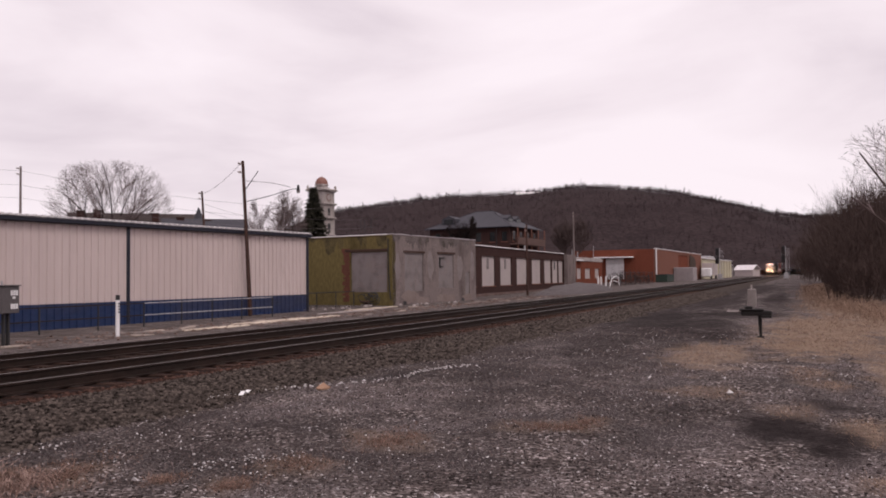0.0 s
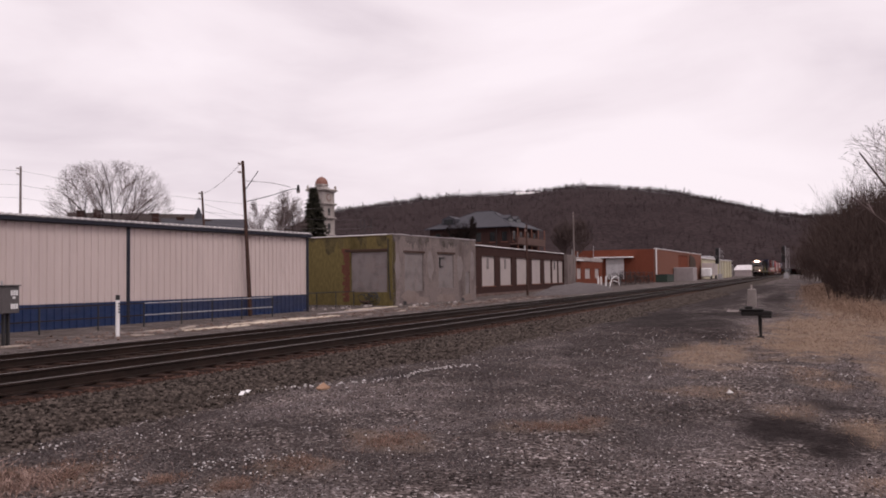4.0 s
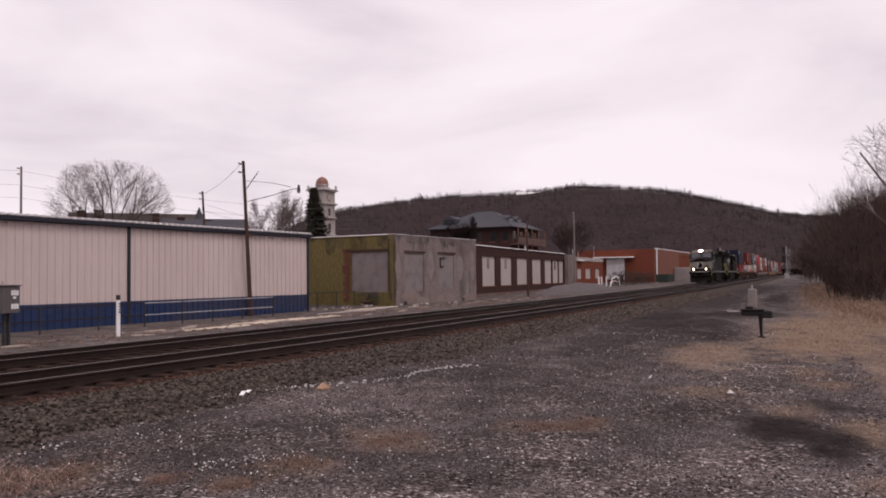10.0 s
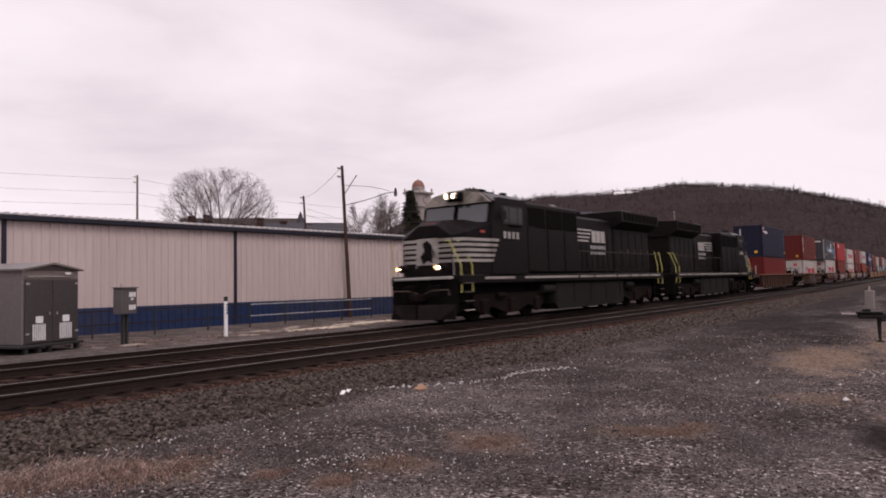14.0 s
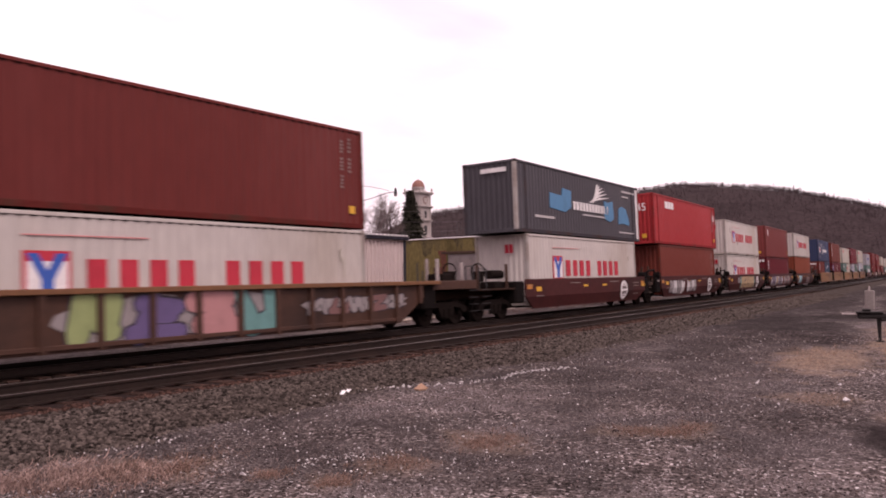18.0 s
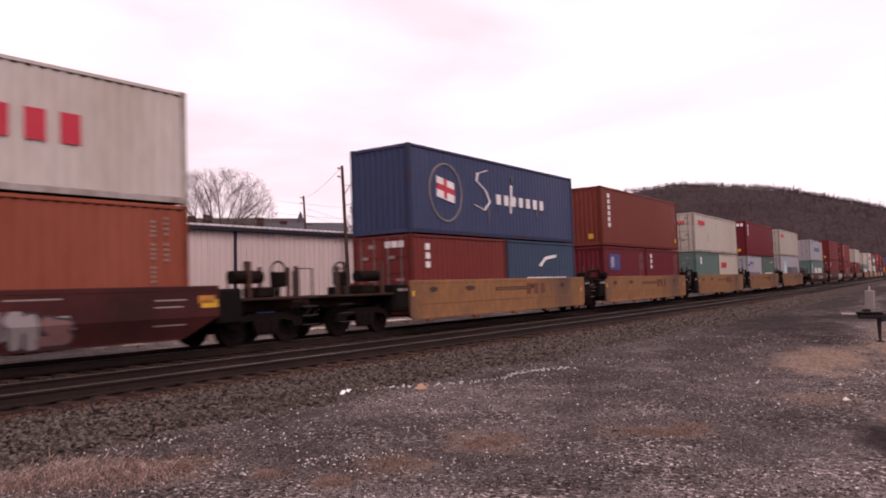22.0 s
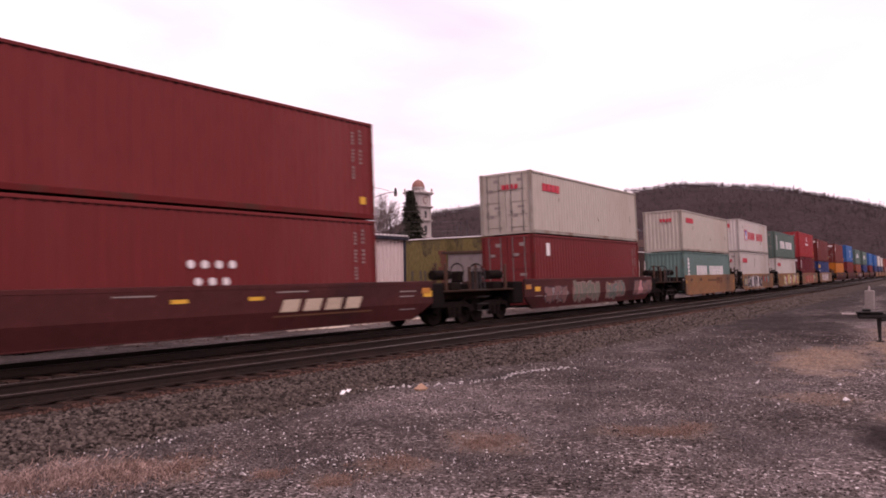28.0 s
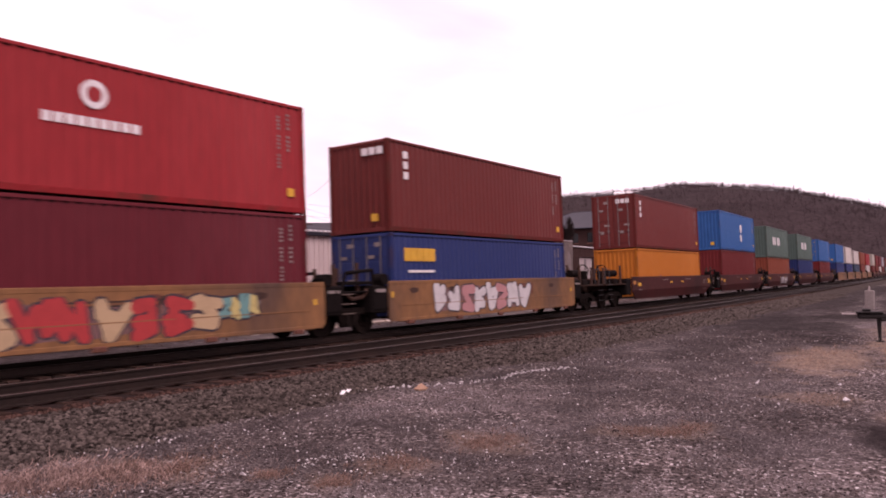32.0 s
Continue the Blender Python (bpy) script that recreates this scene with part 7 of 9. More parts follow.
def tag_art(parent, x0, x1, z0, z1, cols, seed, n=None, y=-1.43):
    """Sprayed bubble shapes, each a flat patch on the plate."""
    rnd = random.Random(seed)
    n = n or max(4, int((x1 - x0) / .75))
    w = (x1 - x0) / n

    def shape(cx, cz, rx, rz, m, rough):
        pts = []
        for j in range(m):
            a = 6.2832 * j / m + rnd.uniform(-.12, .12)
            c, s = math.cos(a), math.sin(a)
            r = rnd.uniform(1 - rough, 1 + rough * .6) / max(abs(c), abs(s)) ** .8
            pts.append((cx + rx * r * c, min(max(cz + rz * r * s, z0 - .04), z1 + .03)))
        return pts

    cz, hz = (z0 + z1) / 2, (z1 - z0) / 2

    def stroke(sh, a, b, wide, grow, depth):
        """A fat sprayed stroke from a to b with rounded ends."""
        turn = math.atan2(b[1] - a[1], b[0] - a[0])
        pts = []
        for (cx, cy), way, swell in ((b, turn, 1 + .2 * math.cos(b[0] * 7)), (a, turn + math.pi, 1 + .2 * math.sin(a[0] * 9))):
            r = wide * .5 * swell + grow
            for j in range(5):
                g = way - math.pi / 2 + math.pi * j / 4
                pts.append((cx + r * math.cos(g), min(max(cy + r * math.sin(g), z0 - .03), z1 + .02)))
        sh.prism(pts, 1, y - depth, y + .01)

    kinds = (((.0, 0, .1, 1), (.1, 1, .5, .25), (.5, .25, .9, 1), (.9, 1, 1, 0)), ((.1, 1, .05, .1), (.05, .1, .85, .0), (.85, .0, .95, 1)), ((.1, 0, .1, 1), (.1, 1, .95, .9), (.1, .5, .8, .55), (.1, 0, 1, .1)),
             ((.1, 0, .15, 1), (.15, 1, .85, .75), (.85, .75, .2, .5), (.2, .5, .95, 0)), ((.05, 0, .1, 1), (.1, 1, .9, 0), (.9, 0, .95, 1)), ((0, 0, .5, 1), (.5, 1, 1, 0), (.2, .35, .85, .4)), ((0, .95, 1, 1), (1, 1, 0, .05), (0, .05, 1, .0)))
    slab = cols[0] in ("tan", "sky")
    dark = GRAF["rim" if cols[0] == "moss" else "black"]
    if slab:
        # one broad sprayed field with thin dark lines on it and a coloured edge
        lobes = max(2, int((x1 - x0) / 1.1))
        for k in range(lobes):
            cx = x0 + (k + .5) * (x1 - x0) / lobes
            part("graffiti", Shape().prism(shape(cx, cz, (x1 - x0) / lobes * .60, hz * .97, 17, .06), 1, y - .004 - .0006 * (k % 2), y + .01), GRAF[cols[0]], parent, "broad sprayed field of paint")
        for cx, rx in ((x0 - .08, .16), (x1 + .05, .12)):
            part("graffiti", Shape().prism(shape(cx, cz, rx, hz * .95, 13, .15), 1, y - .0056, y + .01), GRAF[cols[2]], parent, "sprayed coloured edge")
    else:
        # faded mist of paint behind
        for k in range(max(2, n // 2)):
            cx = x0 + (k + .5) * (x1 - x0) / max(2, n // 2)
            part("graffiti", Shape().prism(shape(cx, cz, (x1 - x0) / max(2, n // 2) * .52, hz * .8, 15, .2), 1, y - .003 - .0006 * (k % 2), y + .01), GRAF["fade" if cols[0] in ("white", "yellow", "red", "pink", "moss") else "grey"], parent, "faded mist of sprayed paint")
    for k in range(n):
        left, wd, ht = x0 + (k + .06) * w, w * rnd.uniform(.84, .98), hz * 2 * rnd.uniform(.80, .98)
        lo, skew = z0 + (hz * 2 - ht) * rnd.random(), rnd.uniform(-.1, .12) * w
        rim, fill = Shape(), Shape()
        flip, drop = rnd.random() < .5, rnd.random() < .5
        for q, way in enumerate(rnd.choice(kinds)):
            a, b, c, e = (v + rnd.gauss(0, .30 if slab else .12) for v in way)
            a, c = (1 - a, 1 - c) if flip else (a, c)
            b, e = (1 - b, 1 - e) if drop else (b, e)
            p0, p1 = (left + (.14 + .72 * a) * wd + b * skew, lo + (.16 + .68 * b) * ht), (left + (.14 + .72 * c) * wd + e * skew, lo + (.16 + .68 * e) * ht)
            if slab:
                stroke(fill, p0, p1, .055, 0, .0070 + .0006 * q)
                continue
            wide = min(w * (.46 if n == 4 else .36), ht * .40)
            stroke(rim, p0, p1, wide, .05 if n == 4 or n > 6 else .032, .006 + .0006 * q + .0004 * (k % 2))
            stroke(fill, p0, p1, wide, 0, .0095 + .0006 * q + .0004 * (k % 2))
        if slab:
            part("graffiti", fill, GRAF["black"], parent, "thin dark sprayed lines")
            continue
        part("graffiti", rim, GRAF["white"] if cols[k % len(cols)] == "black" else dark, parent, "sprayed outline")
        part("graffiti", fill, GRAF[cols[k % len(cols)]], parent, "rounded sprayed graffiti strokes")


def fold_marks(t, zf, slope):
    """Lay the painted marks of a car side over the fold at height zf, below which the plate leans inwards."""
    for ob in t.children:
        me = ob.data
        if ob.type != "MESH" or me.users > 1 or ob.name.split(".")[0] not in ("graffiti", "emblem", "marking", "reflector"):
            continue
        if min(v.co.z for v in me.vertices) > zf - .01 or max(v.co.y for v in me.vertices) > -1.3:
            continue
        bm = bmesh.new()
        bm.from_mesh(me)
        bmesh.ops.bisect_plane(bm, geom=bm.verts[:] + bm.edges[:] + bm.faces[:], plane_co=(0, 0, zf), plane_no=(0, 0, 1))
        for v in bm.verts:
            if v.co.z < zf:
                v.co.y += (zf - v.co.z) * slope
        bm.to_mesh(me)
        bm.free()


def platform_end(t, x, s, paint_m, high=False):
    """Open end platform beyond a well, with its rails, brake wheel and coupler. s: -1 towards the front, 1 towards the rear."""
    def X(a):
        return x + s * a

    def bx(sh, a, b, *rest, c=.02):
        lo, hi = sorted((X(a), X(b)))
        return sh.cbox(lo, hi, *rest, c)

    up = .30 if high else 0.0
    deck = paint_m if high else M_PLAT
    part("end_sill", bx(Shape(), 0, 2.9, -.35, .35, .72, 1.05, c=.04), M_PLAT, t)
    part("platform", bx(Shape(), .2, 2.9, -1.35, 1.35, 1.02 + up, 1.10 + up), deck, t, "open end platform")
    if high:
        for y0, y1 in ((-1.40, -1.34), (1.34, 1.40)):
            part("side_apron", bx(Shape(), .1, 2.7, y0, y1, 1.12, 1.42), paint_m, t, "rusty platform apron")
        part("end_beam", bx(Shape(), 2.7, 2.9, -1.38, 1.38, 1.05, 1.44), M_PLAT, t)
    part("equipment_box", bx(Shape(), .9, 1.5, -1.2, -.55, 1.1 + up, 1.36 + up, c=.04), M_TRUCK, t)
    for a, yy, top in ((.6, -1.2, 2.0), (1.25, -.3, 2.05), (2.35, -1.0, 1.9), (2.6, .7, 1.95)):
        part("stake", Shape().cbox(X(a) - .045, X(a) + .045, yy - .045, yy + .045, 1.1 + up, top + up * .5, .01), M_CONC if high else M_CARR, t, "pale upright stake" if high else "rusty upright stake")
    part("air_hose", Shape().bar([(X(2.5), -.5, .8), (X(3.0), -.55, .5), (X(3.5), -.4, .75)], .035, 5), M_TRUCK, t)
    part("coupler", bx(Shape(), 2.9, 3.6, -.14, .14, .72, .98, c=.05), M_TRUCK, t, "iron coupler")
    for a, y in ((2.7, 1.2), (1.9, 1.2)):
        part("grab_iron", Shape().tube((X(a), y, 1.1 + up), (X(a), y, 1.85 + up), .03, n=5), M_DARKM, t)
    part("grab_iron", Shape().bar([(X(2.7), -1.25, 1.1 + up), (X(2.7), -1.25, 1.82 + up * .3), (X(2.2), -1.25, 1.82 + up * .3), (X(2.2), -1.25, 1.1 + up)], .028, 5), M_DARKM, t)
    for k in range(4):
        part("ladder_rung", Shape().tube((X(2.2), -1.4, .35 + k * .24), (X(2.75), -1.4, .35 + k * .24), .016, n=4), M_DARKM, t)
    part("air_reservoir", Shape().tube((X(.35), -.8, 1.28 if high else 1.62), (X(1.3), -.8, 1.28 if high else 1.62), .17, n=12), M_TRUCK, t, "air brake cylinder")
    wh = Shape()
    for k in range(14):
        a0, a1 = k * .4488, (k + 1) * .4488
        wh.tube((X(1.95), -.75 + .28 * math.cos(a0), 1.75 + .28 * math.sin(a0)), (X(1.95), -.75 + .28 * math.cos(a1), 1.75 + .28 * math.sin(a1)), .025, n=5)
    wh.tube((X(1.95), -.75, 1.1), (X(1.95), -.75, 1.75), .06, n=6)
    wh.cbox(X(1.95) - .15, X(1.95) + .15, -.95, -.55, 1.35, 1.75, .05)
    part("hand_brake", wh, M_TRUCK, t, "hand brake wheel and gear")


FOLD, LEAN = .72, .34


def well_car(style, half, first, last, label, art=()):
    """One unit of a double-stack well car, its middle at the origin and the rail at z = 0."""
    pm = {"ttx": M_TTX, "bn": M_CARB, "rib": M_CARR}[style]
    t = thing("well_car", label, "railway car", group="well cars of the train")
    zb, zt = (.23, 1.35) if style == "ttx" else (.25, 1.32)
    for s in (-1, 1):
        def plate():
            sh = Shape()
            if style == "ttx":
                sh.prism([(-half, .34), (-half, zt), (half, zt), (half, .34), (half - .12, zb), (-half + .12, zb)], 1, -.03, .03)
            elif style == "bn":
                sh.prism([(-half, FOLD), (-half, zt), (half, zt), (half, FOLD)], 1, -.03, .03)
            else:
                sh.prism([(-half, .9), (-half, zt), (half, zt), (half, .9), (half - 1.2, .17), (-half + 1.2, .17)], 1, -.02, .02)
            return sh.mesh("side_sill", pm)

        side = part("side_sill", cached(("plate", style, half), plate), None, t, m=Matrix.Translation((0, s * 1.40, 0)))
        if style == "bn":
            def lower():
                sh = Shape()
                dy = -s * (FOLD - zb) * LEAN
                for y0 in (-.03, .03):
                    sh.v += [(-half, y0, FOLD), (half, y0, FOLD), (half - .85, y0 + dy, zb), (-half + .85, y0 + dy, zb)]
                sh.f += [(0, 1, 2, 3), (7, 6, 5, 4), (0, 4, 5, 1), (1, 5, 6, 2), (2, 6, 7, 3), (3, 7, 4, 0)]
                sh.mi += [0] * 6
                return sh.mesh("lower_plate", pm)
            part("lower_plate", cached(("lower", half, s), lower), None, side, "lower plate leaning inwards")
        part("top_chord", cached(("chord", style, half), lambda: Shape().cbox(-half - (.8 if style == "rib" else 0), half + (.8 if style == "rib" else 0), -.15 if style == "rib" else -.036, .15 if style == "rib" else .036, zt - .02, zt + .10, .015).mesh("top_chord", M_CHORD if style == "rib" else pm)), None, side)
        part("bottom_chord", cached(("bchord", style, half), lambda: Shape().cbox(-half + (1.2 if style == "rib" else .9 if style == "bn" else .4), half - (1.2 if style == "rib" else .9 if style == "bn" else .4), -.09 if style == "rib" else -.04, .09 if style == "rib" else .04, zb - .02, zb + (.02 if style == "bn" else .08), .012).mesh("bottom_chord", pm)), None, side, m=Matrix.Translation((0, -s * (FOLD - zb) * LEAN, 0)) if style == "bn" else None)
        if style == "ttx":
            for a, b in ((-half + .6, -half * .35), (-half * .30, half * .28), (half * .34, half - .6)):
                part("ledge", cached(("ledge", round(b - a, 2)), lambda: Shape().cbox(a - (a + b) / 2, b - (a + b) / 2, -.042, 0, -.012, .014, .004).mesh("ledge", pm)), None, side, m=Matrix.Translation(((a + b) / 2, -.0 if s < 0 else .042, .70)))
            for k in range(5):
                part("drain_foot", cached("drain", lambda: Shape().cbox(-.16, .16, -.10, .0, -.09, .03, .02).mesh("drain_foot", M_RUST)), None, side, m=Matrix.Translation((-half + 1.0 + k * (2 * half - 2) / 4, 0, zb - .02)))
        if style == "rib":
            n = 15
            for k in range(n):
                x = -half + .25 + k * (2 * half - .5) / (n - 1)
                zl = max(.19, .9 - (abs(abs(x) - half)) * .62)
                part("rib", cached(("rib", round(zl, 2)), lambda: Shape().cbox(-.065, .065, -.125, .06, zl - .02, zt, .008).mesh("rib", pm)), None, side, m=Matrix.Translation((x, 0 if s < 0 else .04, 0)))
    part("floor", cached(("floor", half), lambda: Shape().box(-half + .9, half - .9, -1.20, 1.20, .29, .345).mesh("floor", M_STEELD)), None, t)
    for s in (-1, 1):
        lo, hi = sorted((s * half, s * (half + .75)))
        part("bulkhead", cached(("bulk", half, s), lambda: Shape().cbox(lo, hi, -1.38, 1.38, .50, 1.34, .05).mesh("bulkhead", M_STEELD)), None, t, "dark end bulkhead")
    y = -1.43
    if style == "ttx":
        part("reporting_panel", Shape().box(-1.3, 1.5, y - .004, y + .01, 1.02, 1.15), M_CARR, t, "dark reporting panel")
        part("lettering", Shape().box(-1.2, 1.4, y - .008, y, 1.06, 1.11), M_CHORD, t)
        for k in range(3):
            part("lettering", Shape().box(half - 5.4 + k * .6, half - 5.05 + k * .6, y - .004, y + .01, .84, 1.26), M_RUST, t, "dark red lettering as plain bars")
        part("marking", Shape().box(half - .42, half - .30, y - .006, y + .01, .85, 1.0), M_YEL, t)
        part("marking", Shape().box(-half + .1, -half + .22, y - .006, y + .01, .95, 1.12), M_YEL, t)
        for s in (-1, 1):
            x = s * (half + .38)
            part("end_panel", Shape().cbox(x - .34, x + .34, -1.405, -1.375, .62, 1.30, .008), M_STEELD, t, "dark end panel")
            part("marking", Shape().box(x - .22, x + .06, -1.412, -1.40, 1.13, 1.21), M_MARKD, t)
            part("marking", Shape().box(x + .14, x + .24, -1.412, -1.40, 1.13, 1.21), M_MARKD, t)
        for x, w in ((-half + 1.0, .5), (-half * .52, .7), (half * .2, .8), (half * .62, .45)):
            part("scuff", Shape().prism([(x, 1.18), (x + w * .4, 1.24), (x + w, 1.20), (x + w * .9, 1.08), (x + w * .3, 1.05)], 1, y - .003, y + .01), M_CARR, t, "dark worn stencil patch")
    if style == "bn":
        for s in (-1, 1):
            part("end_stencil", Shape().box(s * (half - .35) - .22, s * (half - .35) + .22, y - .004, y + .01, 1.02, 1.20), M_ORANGEP, t, "orange reflector plate")
        for x, col in ((-half + .9, M_YEL), (-1.2, M_YEL), (1.0, M_YEL), (half - .5, M_YEL)):
            part("reflector", Shape().box(x, x + .45, y - .004, y + .01, 1.03 if abs(x) < 2 else .92, 1.12 if abs(x) < 2 else 1.10), col, t, "yellow reflector plate")
        for k, (a, b, zz) in enumerate(((-half + .2, -half + .6, 1.15), (-half + .9, -half + 1.5, .72), (-2.6, -1.6, 1.2), (1.9, 3.0, 1.2), (half - 1.7, half - .9, 1.1), (half - 1.7, half - 1.0, .95), (half - 1.7, half - .9, .55))):
            part("marking", Shape().box(a, b, y - .004, y + .01, zz, zz + .032), M_MARKD, t)
    for a in art:
        if a == "disc":
            n = 26
            part("emblem", Shape().prism([(half - 3.0 + .46 * math.cos(6.2832 * k / n), .78 + .46 * math.sin(6.2832 * k / n)) for k in range(n)], 1, y - .006, y + .01), M_MARKW, t, "round white emblem")
            for u, v, w, h in ((-.15, .12, .09, .16), (.15, .12, .09, .16), (-.15, -.12, .09, .16), (.15, -.12, .09, .16), (0, .28, .1, .05), (0, -.28, .1, .05)):
                part("emblem", Shape().box(half - 3.0 + u - w, half - 3.0 + u + w, y - .012, y, .78 + v - h / 2, .78 + v + h / 2), M_CARB, t, "dark field in the round emblem")
        elif a == "fifty":
            cu = bpy.data.curves.new("size_number", "FONT")
            cu.body, cu.size, cu.extrude = "53", .48, .004
            cu.materials.append(M_MARKW)
            o = new("size_number", cu)
            o.parent, o.matrix_basis = t, Matrix.Translation((-half + 1.2, y - .004, .78)) @ Matrix.Rotation(math.pi / 2, 4, "X")
            o["label"] = "white number 53"
        elif a == "swoosh":
            for k in range(4):
                part("marking", Shape().prism([(2.0 + k * .8, .7), (2.6 + k * .8, .7), (2.75 + k * .8, 1.02), (2.15 + k * .8, 1.02)], 1, y - .006, y + .01), M_TANM, t, "tan lettering in plain bars")
            part("marking", Shape().box(1.8, 5.6, y - .006, y + .01, .58, .62), M_CHORD, t)
        else:
            tag_art(t, *a)
    if style == "bn":
        fold_marks(t, FOLD, LEAN)
    # articulated or end truck at the front; the rearmost unit has one behind too
    if first:
        platform_end(t, -half - .5, -1, pm, style == "rib")
        truck(t, -half - 1.75)
    if last:
        platform_end(t, half + .5, 1, pm, style == "rib")
        truck(t, half + 1.75)
    if not last:
        truck(t, half + 1.35)
        part("articulation", Shape().cbox(half + .5, half + 2.2, -.6, .6, .75, 1.0, .05), M_STEELD, t)
        part("crossover_step", cached(("xstep", half), lambda: Shape().cbox(half + .8, half + 1.9, -1.3, -.5, 1.12, 1.18, .02).mesh("crossover_step", M_STEELD)), None, t)
        for x in (half + .15, half + 2.55):
            part("corner_guide", Shape().cbox(x - .14, x + .14, -1.42, -1.12, 1.30, 1.62, .06).tube((x, -1.44, 1.5), (x, -1.08, 1.5), .17, n=12), M_STEELD, t, "dark rounded corner guide")
        ef = Shape()
        for yy in (-1.2, 1.1):
            ef.tube((half + .9, yy, 1.15), (half + 1.1, yy, 1.72), .05, n=6)
            ef.tube((half + 2.3, yy, 1.15), (half + 2.25, yy, 1.78), .05, n=6)
            ef.tube((half + 1.1, yy, 1.70), (half + 2.25, yy, 1.78), .055, n=6)
        ef.cbox(half + 1.0, half + 2.3, -1.2, 1.1, 1.36, 1.46, .02)
        part("end_frame", ef, M_STEELD, t, "dark raised end framework")
        for k, (x, yy, top) in enumerate(((half + .75, -1.05, 1.95), (half + 1.05, -.9, 1.85), (half + 1.75, -1.05, 2.0), (half + 2.0, .9, 1.9))):
            part("stake", cached(("stake", top), lambda: Shape().cbox(-.045, .045, -.045, .045, 1.05, top, .01).mesh("stake", M_CARR)), None, t, "rusty upright stake", Matrix.Translation((x, yy, 0)))
        for k in range(3):
            part("ladder_rung", cached("rung", lambda: Shape().tube((-.25, 0, 0), (.25, 0, 0), .018, n=5).mesh("ladder_rung", M_RUNG)), None, t, m=Matrix.Translation((half + 1.0, -1.38, .55 + k * .27)))
        part("brake_rigging", cached(("rig", half), lambda: Shape().bar([(half + .9, -1.15, 1.2), (half + 1.35, -1.2, .95), (half + 1.8, -1.2, 1.0), (half + 2.1, -1.15, 1.25)], .06, 6).mesh("brake_rigging", M_CARR)), None, t, "rusty brake rigging")
        part("marking", cached(("endmark", half), lambda: Shape().box(half + 2.25, half + 2.6, -1.395, -1.375, 1.12, 1.22).mesh("marking", M_MARKD)), None, t)
        part("air_reservoir", Shape().tube((half + .7, -.35, 1.42), (half + 1.5, -.35, 1.42), .16, n=10), M_STEELD, t)
    return t


# ---- locomotives ----
M_BLACK = mat("black_engine_paint", (0.0066, 0.0045, 0.0047), .5, 0, .8, .35, stain=(0.0098, 0.0068, 0.0064), amount=.75, spec=.06)
M_BLACK2 = mat("sooty_grille", (0.0058, 0.0047, 0.0047), .8, 0, 3, .3, spec=.02)
M_HANDR = mat("yellow_handrail", (0.40, 0.36, 0.10), .5, 0, 4, .1)
M_WIND = mat("cab_glass", (0.035, 0.037, 0.044), .08, 0, 1, .05, spec=.8)
M_CABSIDE = mat("dim_cab_glass", (0.014, 0.013, 0.015), .3, 0, 1, .05, spec=.25)
M_TREADW = mat("worn_step_edge", (.07, .055, .045), .7, 0, 3, .3)
M_DIMRAIL = mat("dim_handrail", (.030, .023, .020), .7, 0, 3, .3)
M_STRIPEN = mat("worn_white_number", (.34, .31, .30), .6, 0, 4, .3)
M_LAMP = glow("lamp_glow", (1.0, 0.78, 0.50), 1300.0)
M_DITCH = glow("ditch_glow", (1.0, 0.55, 0.28), 700.0)


